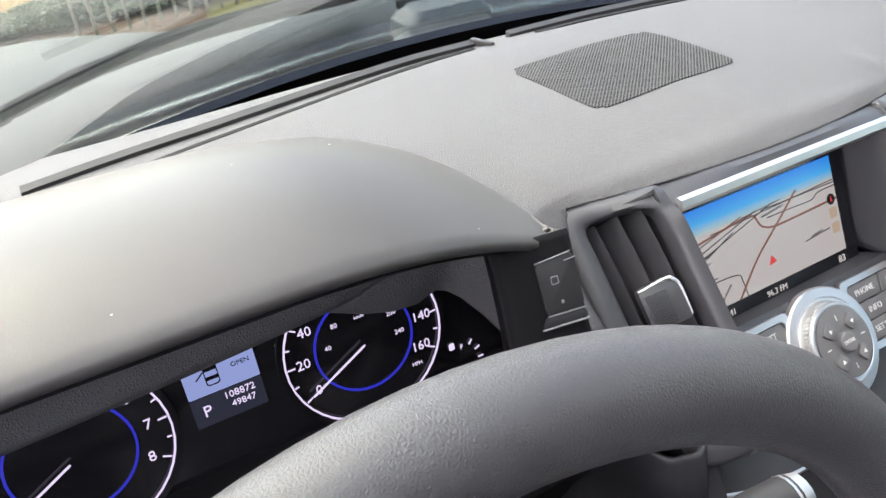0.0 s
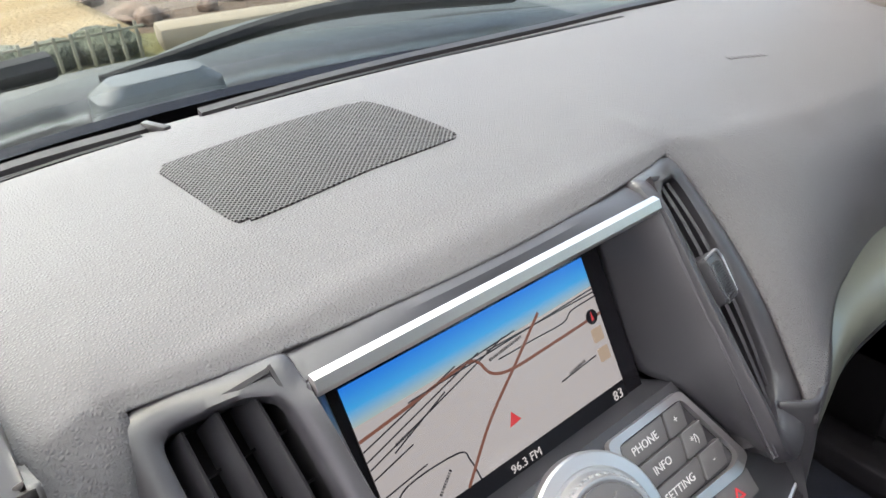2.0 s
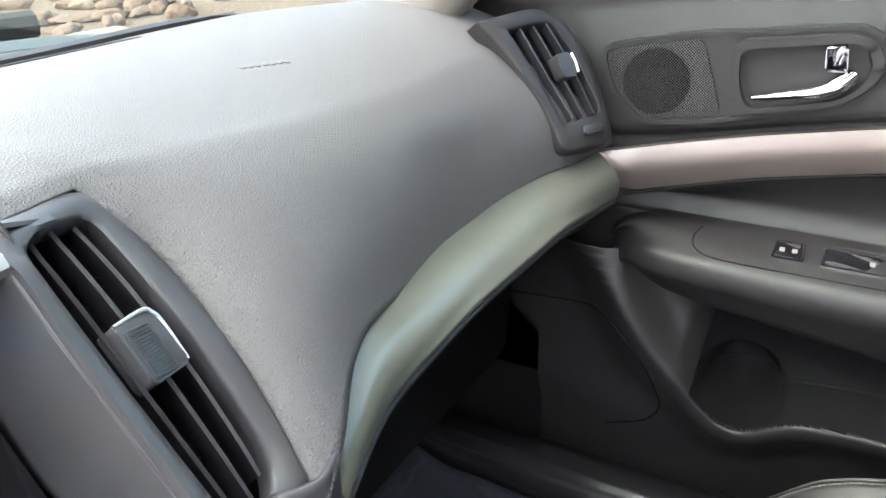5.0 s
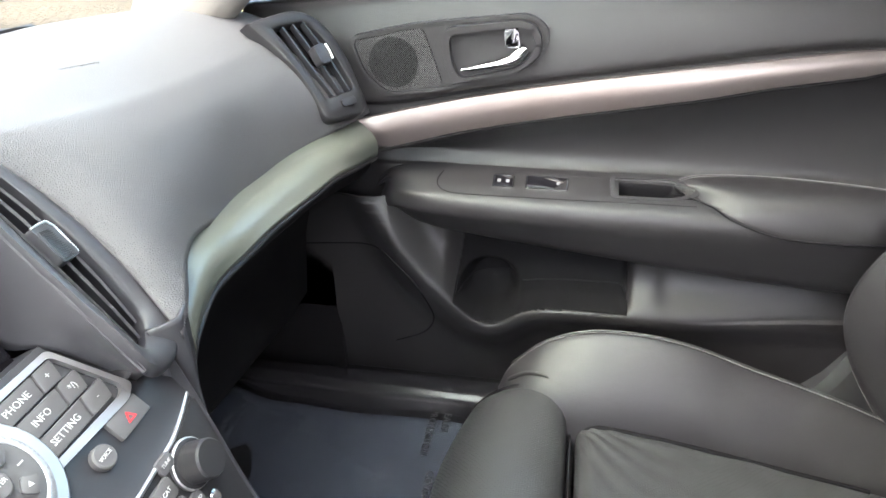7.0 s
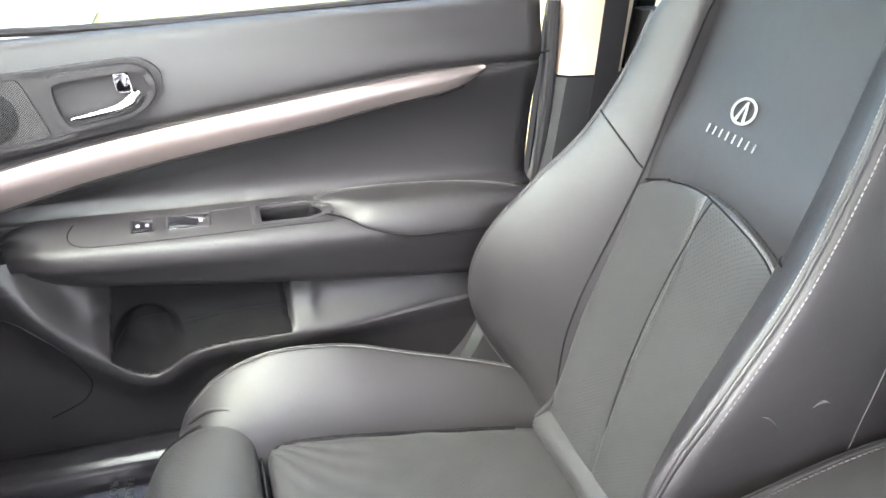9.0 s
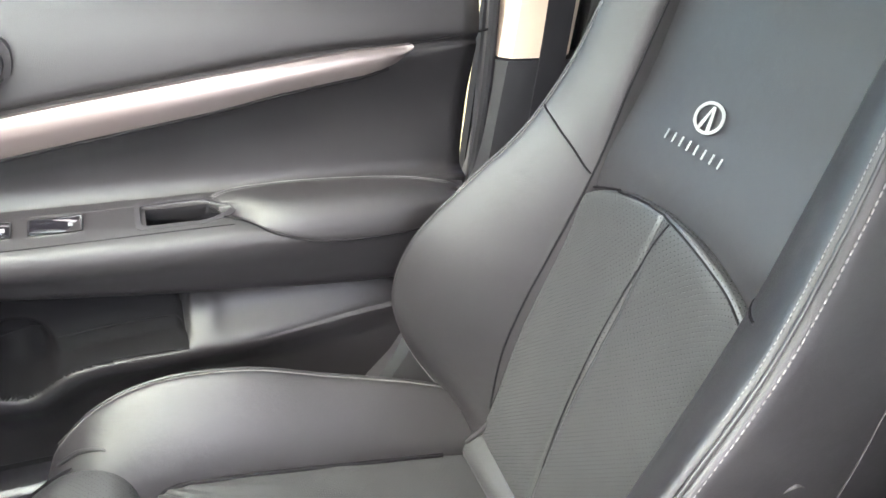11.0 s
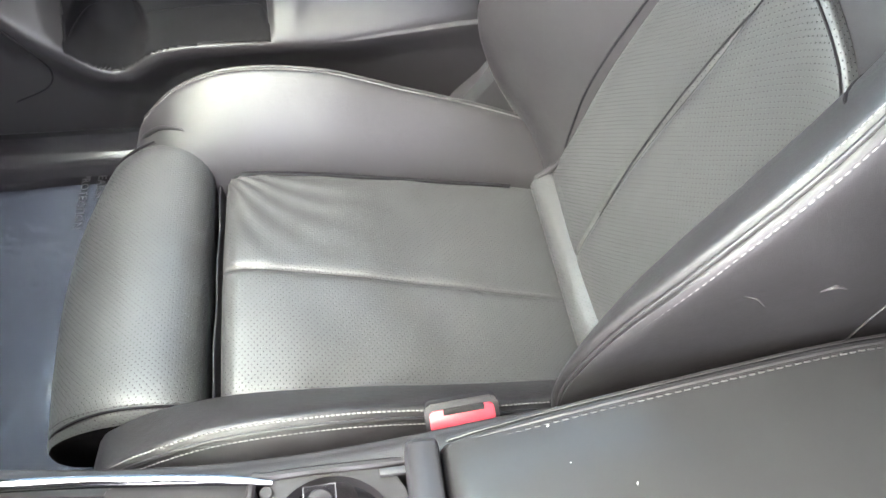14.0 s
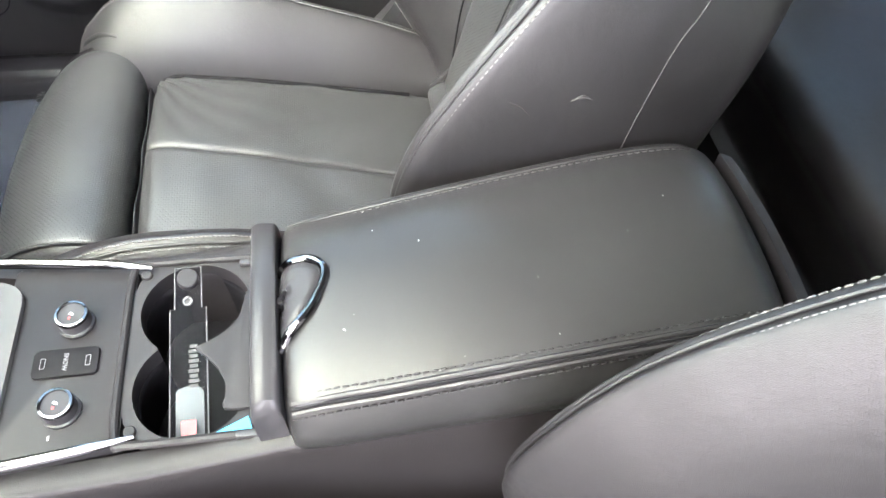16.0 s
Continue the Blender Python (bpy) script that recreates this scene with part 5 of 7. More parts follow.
part("lock_knob", prism(softened([(-0.010, 0.013), (0.008, 0.014), (0.011, -0.010), (-0.008, -0.010)], 0.003), 0.012, DM @ pose(0.088, 0.027, 0.018), 0.003), CHROME, hb, "chrome lock tab")

# armrest
arm = []
for y, xi, zt, zb in ((0.535, 0.748, 0.672, 0.655), (0.520, 0.722, 0.688, 0.646), (0.495, 0.703, 0.697, 0.637), (0.44, 0.688, 0.699, 0.626), (0.27, 0.676, 0.699, 0.610), (0.05, 0.672, 0.699, 0.588), (-0.12, 0.674, 0.696, 0.575), (-0.235, 0.690, 0.691, 0.573)):
    arm.append([(0.765, y, zt + 0.016), (0.735, y, zt + 0.008), (xi + 0.018, y, zt - 0.004), (xi + 0.003, y, zt - 0.014), (xi, y, zt - 0.034), (xi + 0.010, y, (zt + zb) / 2 - 0.012), (xi + 0.030, y, zb), (0.750, y, zb - 0.008), (0.765, y, zb)])
def punch(bm, y0, y1, x0, x1):
    """Opens the upper side for the pull grip."""
    bmesh.ops.delete(bm, geom=[face for face in bm.faces if y0 < face.calc_center_median().y < y1 and x0 < face.calc_center_median().x < x1 and face.calc_center_median().z > 0.68], context="FACES")
    return bm


armrest = part("armrest", punch(loft(arm, smooth_to=150, around=60), 0.094, 0.190, 0.707, 0.735), DOORSKIN, door, "padded black armrest", smooth=60)


def arm_top(x, y):
    hit, place, _n, _i = armrest.ray_cast(Vector((x, y, 0.9)), Vector((0, 0, -1)))
    return place.z if hit else 0.70


groove = cr([(0.738, 0.436), (0.722, 0.442), (0.708, 0.438), (0.698, 0.418), (0.694, 0.36), (0.692, 0.26), (0.692, 0.16), (0.692, 0.09)], 60)
part("switch_panel_seam", tube([(x, y, arm_top(x, y) - 0.0004) for x, y in groove], 0.0011, 6), DARK, door, "fine seam round the switch panel")
AM = plane_at((0.720, 0.31, 0.7035), (0, -1, 0), (1, 0, 0.37))
for x, w in ((-0.038, 0.030), (0.022, 0.058)):
    sw = part("switch", ring_plate(rounded(w, 0.026, 0.003), rounded(w - 0.004, 0.022, 0.0025), 0.002, AM @ pose(x, 0, 0.002)), CHROME, door, "window or lock switch with a bright rim")
    part("switch_face", prism(rounded(w - 0.005, 0.021, 0.002), 0.002, AM @ pose(x, 0, 0.0012) @ Matrix.Rotation(radians(6), 4, "Y"), 0.0006), GLOSS, sw)
    bm = bmesh.new()
    for dx in ((-0.006, 0.006) if w < 0.05 else (0.016,)):
        rbox((0.005, 0.006, 0.0004), AM @ Vector((x + dx, 0, 0.0022)), 0, AM.to_3x3(), bm)
    part("switch_symbol", bm, SILVERPRINT, sw)
gm = plane_at((0.717, 0.142, 0.7050), (0, -1, 0), (1, 0, 0.37))
go = softened([(-0.060, 0.026), (0.02, 0.028), (0.062, 0.008), (0.056, -0.008), (0.02, -0.020), (-0.060, -0.020)], 0.008)
gi = softened([(-0.054, 0.020), (0.018, 0.022), (0.054, 0.006), (0.048, -0.004), (0.018, -0.014), (-0.054, -0.014)], 0.007)
part("grip_rim", ring_plate(go, gi, 0.004, gm), PLASTIC, door, "rim of the pull grip")
part("grip_wall", loft([[gm @ Vector((x * w, y * w, z)) for x, y in gi] for z, w in ((-0.002, 1.0), (-0.02, 0.97), (-0.040, 0.90))], caps=False), PLASTIC, door, "dark hollow of the pull grip", shell=0.001)
part("grip_floor", prism([(x * 0.92, y * 0.92) for x, y in gi], 0.002, gm @ pose(0, 0, -0.038)), DARK, door)
pad = []
for yf, yn, a, b, h, zn in ((0.118, 0.104, 0.742, 0.716, 0.002, 0.702), (0.107, 0.074, 0.750, 0.694, 0.010, 0.699), (0.078, 0.042, 0.753, 0.678, 0.015, 0.686), (0.0, -0.01, 0.753, 0.671, 0.017, 0.672), (-0.08, -0.08, 0.748, 0.671, 0.016, 0.668), (-0.15, -0.15, 0.740, 0.674, 0.013, 0.670), (-0.205, -0.200, 0.728, 0.682, 0.006, 0.676), (-0.222, -0.214, 0.716, 0.692, 0.001, 0.682)):
    pad.append([(a, yf, 0.700), (a - 0.003, yf, 0.703 + h), (a * 0.6 + b * 0.4, (yf + yn) / 2, 0.703 + h * 1.02), (b + 0.018, yn, 0.702 + h * 0.72), (b + 0.003, yn, 0.699), (b - 0.002, yn, zn), (b + 0.010, yn, zn - 0.004), (a, yf, 0.690)])
part("elbow_pad", loft(pad, smooth_to=40, around=44), LEATHER, door, "soft leather elbow pad", smooth=60)
GREYTHREAD = material("grey_thread", (0.22, 0.22, 0.22), 0.7)
for off in (0.0, 0.006):
    stitches([(0.740 - off, 0.115, 0.7065), (0.743 - off, 0.104, 0.7145), (0.746 - off, 0.075, 0.7195), (0.746 - off, 0.0, 0.7215), (0.741 - off, -0.08, 0.7205), (0.733 - off, -0.15, 0.7175), (0.722 - off, -0.205, 0.710)], 0, 0.0030, GREYTHREAD, door, 0.0004)
part("pad_seam", tube([(0.700, 0.100, 0.7045), (0.684, 0.072, 0.7000), (0.674, 0.042, 0.685), (0.6685, -0.01, 0.670), (0.6685, -0.08, 0.666), (0.672, -0.15, 0.668), (0.680, -0.20, 0.674)], 0.0012, 6, 50), DARK, door)
part("panel_crease", tube([(0.7385, -0.146, 0.899), (0.7405, -0.196, 0.904), (0.7450, -0.256, 0.913)], 0.0016, 6, 12), DARK, door)

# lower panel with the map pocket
POCKET = vary(material("lining_and_shade", (0.01, 0.01, 0.01), 0.6, 0.0, 0.06), 12, (0.0045, 0.0045, 0.0048), (0.0075, 0.0075, 0.0079), rough=(0.6, 0.75))
LIP_Y = (-0.27, -0.079, 0.052, 0.1595, 0.2629, 0.290, 0.3094, 0.325, 0.3409, 0.355, 0.3748, 0.395, 0.4156, 0.467, 0.5006, 0.532, 0.56, 0.70)
LIP_Z = (0.522, 0.512, 0.505, 0.5035, 0.5021, 0.4995, 0.4950, 0.486, 0.4733, 0.4655, 0.4656, 0.4770, 0.4957, 0.5445, 0.5905, 0.634, 0.672, 0.80)


def ease(v):
    v = min(max(v, 0.0), 1.0)
    return v * v * (3 - 2 * v)


def lip_z(y):
    """Height of the ridge that runs along the lower panel and under the pocket."""
    return float(np.mean([np.interp(y + d, LIP_Y, LIP_Z) for d in (-0.012, -0.006, 0, 0.006, 0.012)]))


def lower_x(y, z):
    """How far in the lower panel stands: a ridge, a recess above it, a pocket with a round bottle well."""
    slope = (lip_z(y + 0.01) - lip_z(y - 0.01)) / 0.02
    s = (z - lip_z(y)) / math.sqrt(1 + slope * slope)
    amp = (0.35 + 0.65 * ease((y + 0.16) / 0.30)) * (1 - 0.6 * ease((y - 0.5) / 0.08))
    rest, fall = (0.742, 0.030) if s >= 0 else (0.730, 0.040)
    x = rest - (rest - 0.700) * amp * math.exp(-((s / fall) ** 2)) + 0.010 * ease((0.46 - z) / 0.12)
    above = ease((s - 0.003) / 0.018)
    x += 0.021 * ease((0.440 - y) / 0.040) * ease((y - 0.150) / 0.022) * above * (1 - ease((z - 0.605) / 0.040))
    x += 0.034 * ease((0.053 - math.hypot(y - 0.368, z - 0.507)) / 0.024) * ease((s - 0.004) / 0.012)
    x -= 0.005 * math.exp(-(((y - 0.128) / 0.016) ** 2)) * ease((s - 0.004) / 0.03) * (1 - ease((z - 0.57) / 0.05))
    return x


bm = bmesh.new()
grid = [[bm.verts.new((lower_x(y, z), y, z)) for z in np.linspace(0.335, 0.668, 200)] for y in np.concatenate([np.linspace(0.75, 0.52, 24), np.linspace(0.515, 0.10, 230), np.linspace(0.094, -0.262, 48)])]
lining = bmesh.new()
inside = {}


def lined_or_shaded(y, z):
    """Whether a place belongs to the pocket's darker lining or to the painted shade above it."""
    # above the seam the dark colour is painted shade under the armrest
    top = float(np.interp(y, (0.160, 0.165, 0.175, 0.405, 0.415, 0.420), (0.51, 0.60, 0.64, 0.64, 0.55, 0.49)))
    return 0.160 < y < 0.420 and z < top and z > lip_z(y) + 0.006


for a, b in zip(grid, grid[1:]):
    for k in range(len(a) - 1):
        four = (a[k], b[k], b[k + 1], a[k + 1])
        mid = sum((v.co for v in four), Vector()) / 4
        if lined_or_shaded(mid.y, mid.z):
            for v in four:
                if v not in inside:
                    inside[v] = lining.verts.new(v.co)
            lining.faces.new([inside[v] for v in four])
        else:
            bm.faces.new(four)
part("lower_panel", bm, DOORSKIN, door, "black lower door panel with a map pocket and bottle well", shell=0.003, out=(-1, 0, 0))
part("lining_and_shade", lining, POCKET, door, "darker lining of the map pocket, with shade painted on the panel above", shell=0.003, out=(-1, 0, 0))
insert = [(0.4137, 0.5130), (0.405, 0.5158), (0.365, 0.5190), (0.2747, 0.5329), (0.1853, 0.5355), (0.170, 0.5345), (0.1625, 0.5290)]
part("pocket_seam", tube([(lower_x(y, z) - 0.0002, y, z) for y, z in cr(insert, 50)], 0.0012, 6), DARK, door, "fine seam of the pocket's lining")
kick = [(0.66, 0.575), (0.5664, 0.5828), (0.5349, 0.5817), (0.5099, 0.5664), (0.4773, 0.5321), (0.4583, 0.4865), (0.4542, 0.4556), (0.4719, 0.4247), (0.52, 0.40)]
part("low_speaker_seam", tube([(lower_x(y, z) - 0.0002, y, z) for y, z in cr(kick, 60)], 0.0013, 6), DARK, door, "seam round the low speaker panel")
part("door_bottom", loft([[(0.745, y, 0.345), (0.735, y, 0.325), (0.76, y, 0.315), (0.77, y, 0.345)] for y in (0.74, -0.26)]), DARK, door)
part("door_seal", tube([(0.752, -0.262, 0.985), (0.748, -0.263, 0.90), (0.748, -0.262, 0.80), (0.750, -0.255, 0.70), (0.748, -0.235, 0.60), (0.745, -0.205, 0.47), (0.742, -0.14, 0.375), (0.740, -0.06, 0.345)], 0.009, 10, 50), RUBBER, door, "black rubber door seal")
part("rear_edge", loft([[(0.752, y, z), (0.764, y + 0.012, z), (0.764, y - 0.010, z)] for y, z in ((-0.268, 0.985), (-0.267, 0.72), (-0.225, 0.50), (-0.12, 0.36))]), PLASTIC, door)

# window glass and belt seal
part("window_glass", loft([[(0.790, y, 0.955), (0.790, y, 0.975), (0.735, y, 1.16), (0.655, y, 1.33), (0.659, y, 1.33), (0.739, y, 1.16), (0.794, y, 0.975), (0.794, y, 0.955)] for y in (0.66, -0.27)]), GLASS, door, "clear side window glass").visible_shadow = False
part("belt_seal", tube([(0.787, 0.66, 0.951), (0.787, 0.36, 0.957), (0.787, 0.0, 0.982), (0.787, -0.26, 1.000)], 0.006, 8, 20), RUBBER, door)
part("mirror_triangle", prism([(0.80, 0.93), (0.55, 0.955), (0.58, 1.00), (0.74, 1.10)], 0.01, Matrix(((0, 0, 1, 0.785), (1, 0, 0, 0), (0, 1, 0, 0), (0, 0, 0, 1)))), PLASTIC, door, "black mirror corner cover")
part("sail_panel", prism([(0.82, 0.935), (0.54, 0.950), (0.60, 1.06), (0.74, 1.22), (0.86, 1.10)], 0.012, Matrix(((0, 0, 1, 0.776), (1, 0, 0, 0), (0, 1, 0, 0), (0, 0, 0, 1))), 0.002), DARK, door, "dark triangle behind the pillar")

mirror = thing("wing_mirror", "black wing mirror outside the passenger window", "wing mirror")
mm = plane_at((0.93, 0.66, 1.03), (0.96, 0.20, 0), (0, -0.05, 1))
part("housing", prism(rounded(0.20, 0.13, 0.05, 8), 0.09, mm, 0.015), GLOSS, mirror, "gloss black mirror housing")
part("mirror_glass", prism(rounded(0.175, 0.108, 0.045, 8), 0.002, mm @ pose(0, 0, 0.003)), CHROME, mirror, "mirror glass")
part("foot", rbox((0.09, 0.05, 0.03), (0.84, 0.68, 0.985), 0.01), GLOSS, mirror)

# ---- seats: built once for the passenger, copied for the driver ----
def seat(cx):
    """A leather sports seat; cx is its middle line."""
    s = thing("bucket_seat", "black leather sports seat with perforated centre and pale stitching", "seat", "front seats")

    def P(x, y, z):
        return (cx + x, y, z)

    # cushion
    rows = []
    for k, x in enumerate((-0.165, -0.150, -0.12, -0.06, -0.012, 0.0, 0.012, 0.06, 0.12, 0.150, 0.165)):
        d = abs(x)
        crown = 0.016 * (1 - (d / 0.165) ** 2)
        if d < 0.001:
            crown -= 0.004
        edge = -0.016 if d > 0.16 else (-0.003 if d > 0.14 else 0.0)
        q = 1 - (d / 0.165) ** 2
        rows.append([P(x, 0.222, 0.385), P(x, 0.224, 0.425 + crown + edge), P(x, 0.214, 0.445 + crown + edge), P(x - 0.004 * q, 0.18, 0.450 + crown + edge), P(x - 0.016 * q, 0.08, 0.438 + crown + edge), P(x - 0.030 * q, -0.05, 0.416 + crown * 0.8 + edge), P(x - 0.038 * q, -0.14, 0.400 + crown * 0.5 + edge), P(x - 0.038 * q, -0.20, 0.385 + edge), P(x - 0.038 * q, -0.25, 0.36)])
    bm = surf(rows, 130, 130)
    for v in bm.verts:
        q = v.co - Vector(P(0.168, 0.235, v.co.z))
        r = q.length
        way = math.atan2(-q.y, -q.x)
        v.co.z += (0.0022 * math.sin(way * 26 + 2.2 * math.sin(r * 21)) * math.exp(-r / 0.10) + 0.0016 * math.sin(v.co.y * 55 + 16 * v.co.x + 2 * math.sin(v.co.x * 31)) * math.exp(-(((v.co.y - 0.02) / 0.10) ** 2))) * (1 if r > 0.02 else r / 0.02)
    part("cushion_centre", bm, PERF, s, "perforated leather seat centre", shell=0.006)
    stitches([P(0, 0.216, 0.4585), P(-0.004, 0.18, 0.4635), P(-0.016, 0.08, 0.4515), P(-0.030, -0.05, 0.4265), P(-0.038, -0.14, 0.4065)], 0, 0.0035, DARKTHREAD, s, 0.0005)
    for side in (-1, 1):
        secs = []
        for y, xo, zs, zi in ((0.335, 0.220, 0.445, 0.42), (0.318, 0.228, 0.478, 0.43), (0.27, 0.232, 0.520, 0.435), (0.20, 0.230, 0.545, 0.440), (0.10, 0.226, 0.541, 0.430), (0.0, 0.220, 0.512, 0.420), (-0.10, 0.212, 0.484, 0.410), (-0.18, 0.207, 0.455, 0.400), (-0.25, 0.200, 0.430, 0.395)):
            secs.append([P(side * 0.140, y, zi - 0.05), P(side * 0.148, y, zi), P(side * 0.168, y, zi + (zs - zi) * 0.50), P(side * (xo - 0.016), y, zs - 0.002), P(side * xo, y, zs), P(side * (xo + 0.018), y, zs - 0.022), P(side * (xo + 0.028), y, zs - 0.06), P(side * (xo + 0.020), y, 0.34), P(side * 0.15, y, 0.34)])
        part("cushion_bolster", loft(secs, smooth_to=50, around=44), LEATHER, s, "smooth leather side bolster", smooth=60)
        line = [P(side * xo, y, z) for y, xo, z in ((0.318, 0.2285, 0.4785), (0.27, 0.2325, 0.5205), (0.20, 0.2305, 0.5458), (0.10, 0.2265, 0.5418), (0.0, 0.2205, 0.5128), (-0.10, 0.2125, 0.4848), (-0.18, 0.2075, 0.4558))]
        stitches(line, 0, 0.0035, THREAD, s, 0.0008, lift=(-side * 0.0045, 0, 0.0026))
        stitches(line, 0, 0.0035, THREAD, s, 0.0006, lift=(side * 0.0065, 0, -0.0012))
        part("bolster_piping", tube([Vector(p) + Vector((side * 0.002, 0, 0.0005)) for p in line], 0.0018, 8, 50), LEATHER, s)
        part("cushion_seam", tube([P(side * 0.150 - d, y, z) for d, y, z in ((0.0, 0.216, 0.440), (0.0005, 0.205, 0.4485), (0.001, 0.18, 0.451), (0.003, 0.08, 0.439), (0.005, -0.05, 0.4165), (0.006, -0.14, 0.4005))], 0.0032, 7, 40), DARK, s, "deep dark seam beside the cushion")
    # thigh extension
    secs = []
    for x in (-0.172, -0.164, -0.146, -0.08, 0.0, 0.08, 0.14, 0.17, 0.190, 0.198):
        back = 0.034 * (max(x, 0.0) / 0.197) ** 2 + 0.010 * (max(-x, 0.0) / 0.17) ** 2
        e = 1.0 if -0.15 < x < 0.18 else (0.86 if -0.17 < x < 0.195 else 0.66)
        c = 0.37
        secs.append([P(x, c + (y - c) * (1 if -0.17 < x < 0.195 else 0.9) - back * min(max((y - 0.24) / 0.12, 0), 1), 0.43 + (z - 0.43) * e) for y, z in ((0.240, 0.395), (0.238, 0.450), (0.262, 0.476), (0.31, 0.481), (0.355, 0.468), (0.388, 0.440), (0.402, 0.405), (0.398, 0.365), (0.37, 0.345), (0.27, 0.345))])
    part("thigh_rest", loft(secs, smooth_to=44, around=44), PERF, s, "perforated leather thigh rest", smooth=60)
    for side in (-1, 1):
        e = 0.186 if side > 0 else -0.160
        part("end_seam", tube([P(e + side * 0.003, y - (0.030 if side > 0 else 0.009) * min(max((y - 0.24) / 0.12, 0), 1), z) for y, z in ((0.245, 0.461), (0.262, 0.4738), (0.31, 0.4782), (0.355, 0.4655), (0.388, 0.4375), (0.400, 0.405))], 0.0016, 6, 40), DARK, s, "seam at the end of the thigh rest")
        stitches([P(e, 0.245, 0.462), P(e, 0.262, 0.4745), P(e, 0.31 - 0.018 * (side > 0), 0.479), P(e, 0.355 - 0.030 * (side > 0), 0.466), P(e, 0.388 - 0.030 * (side > 0), 0.438)], 0, 0.0035, DARKTHREAD, s, 0.0005)
    part("gap_fold", surf([[P(x, 0.238, 0.40), P(x, 0.232, 0.435 + 0.004 * math.sin(x * 60)), P(x, 0.226, 0.40)] for x in np.linspace(-0.16, 0.16, 14)], 40, 9), LEATHER, s, shell=0.003)
    part("rear_flap", loft([[P(x, -0.168 + dy, 0.402 + dz) for dy, dz in ((0.0, 0.0), (-0.003, 0.012), (-0.012, 0.022), (-0.030, 0.028), (-0.05, 0.022), (-0.05, -0.02), (-0.01, -0.02))] for x in (-0.15, -0.10, -0.03, 0.05, 0.11, 0.140)], smooth_to=20, around=24), PERF, s, "pale worn perforated flap at the back of the cushion", smooth=70)
    part("corner_tuck", tube([P(0.140, -0.172, 0.418), P(0.138, -0.19, 0.436), P(0.134, -0.205, 0.462)], [0.003, 0.005, 0.003], 8, 12), LEATHER, s)
    # backrest
    def back_y(z):
        return -0.205 - (z - 0.42) * 0.215

    rows = []
    for x in (-0.150, -0.135, -0.10, -0.05, -0.010, 0.0, 0.010, 0.05, 0.10, 0.135, 0.150):
        d = abs(x)
        bow = 0.014 * (1 - (d / 0.15) ** 2) - (0.0035 if d < 0.001 else 0) - (0.014 if d > 0.14 else 0)
        tip = 0.824 - 0.048 * (d / 0.15) ** 2.2
        rows.append([P(x, back_y(0.37) - 0.01, 0.37), P(x, back_y(0.42) + bow * 0.3 + 0.012, 0.42), P(x, back_y(0.50) + bow + 0.012, 0.50), P(x, back_y(0.60) + bow + 0.012, 0.60), P(x, back_y(0.72) + bow, 0.72), P(x, back_y(tip - 0.008) + bow * 0.7, tip - 0.008), P(x, back_y(tip) + bow * 0.3 - 0.008, tip)])
    centre = part("back_centre", surf(rows, 60, 60), PERF, s, "perforated leather backrest centre", shell=0.006, out=(0, 1, 0.2))
    rows = []
    for x in (-0.165, -0.14, -0.08, 0.0, 0.08, 0.14, 0.165):
        rows.append([P(x, back_y(0.76) - 0.012, 0.76), P(x, back_y(0.83) - 0.006, 0.83), P(x, back_y(0.92) - 0.020, 0.92), P(x, back_y(1.0) - 0.022, 1.0), P(x * 0.95, back_y(1.06) - 0.022, 1.06), P(x * 0.9, back_y(1.09) - 0.05, 1.085), P(x * 0.9, back_y(1.08) - 0.11, 1.06)])
    upper = part("back_upper", surf(rows, 30, 40), LEATHER, s, "smooth leather upper backrest", shell=0.006, out=(0, 1, 0.2))
    for side in (-1, 1):
        secs = []
        edge = ((0.40, 0.195, -0.190), (0.45, 0.222, -0.165), (0.52, 0.247, -0.122), (0.60, 0.254, -0.100), (0.68, 0.246, -0.118), (0.76, 0.227, -0.172), (0.84, 0.206, -0.235), (0.92, 0.192, -0.275), (1.0, 0.182, -0.30), (1.05, 0.165, -0.325), (1.08, 0.14, -0.36))
        if side < 0:
            edge = ((0.40, 0.205, -0.170), (0.45, 0.232, -0.132), (0.52, 0.247, -0.092), (0.60, 0.248, -0.074), (0.68, 0.247, -0.093), (0.76, 0.245, -0.137), (0.84, 0.230, -0.198), (0.92, 0.204, -0.256), (1.0, 0.184, -0.296), (1.05, 0.165, -0.325), (1.08, 0.14, -0.36))
        for z, xo, yo in edge:
            b = back_y(z)
            secs.append([P(side * 0.128, b - 0.03, z), P(side * 0.132, b + 0.004, z), P(side * (0.132 + (xo - 0.132) * 0.45), b + (yo - b) * 0.62 + 0.004, z), P(side * (xo - 0.012), yo + 0.001, z), P(side * xo, yo, z), P(side * (xo + 0.010), yo - 0.022, z), P(side * (xo + 0.012), b - 0.06, z), P(side * (xo - 0.01), b - 0.12, z), P(side * 0.12, b - 0.12, z)])
        part("back_bolster", loft(secs, smooth_to=60, around=44), LEATHER, s, "smooth leather backrest bolster", smooth=60)
        line = [P(side * (xo + 0.0005), yo + 0.0008, z) for z, xo, yo in edge[1:9]]
        part("bolster_piping", tube([Vector(p) + Vector((side * 0.001, 0.0005, 0)) for p in line], 0.0018, 8, 60), LEATHER, s)
        stitches(line, 0, 0.0035, THREAD, s, 0.0006, lift=(-side * 0.0045, 0.0030, 0))
        stitches(line, 0, 0.0048 if side < 0 else 0.0035, THREAD, s, 0.0008 if side < 0 else 0.0006, lift=(side * 0.007, -0.006, 0))
        wings = [o for o in s.children if o.name.startswith("back_bolster")]

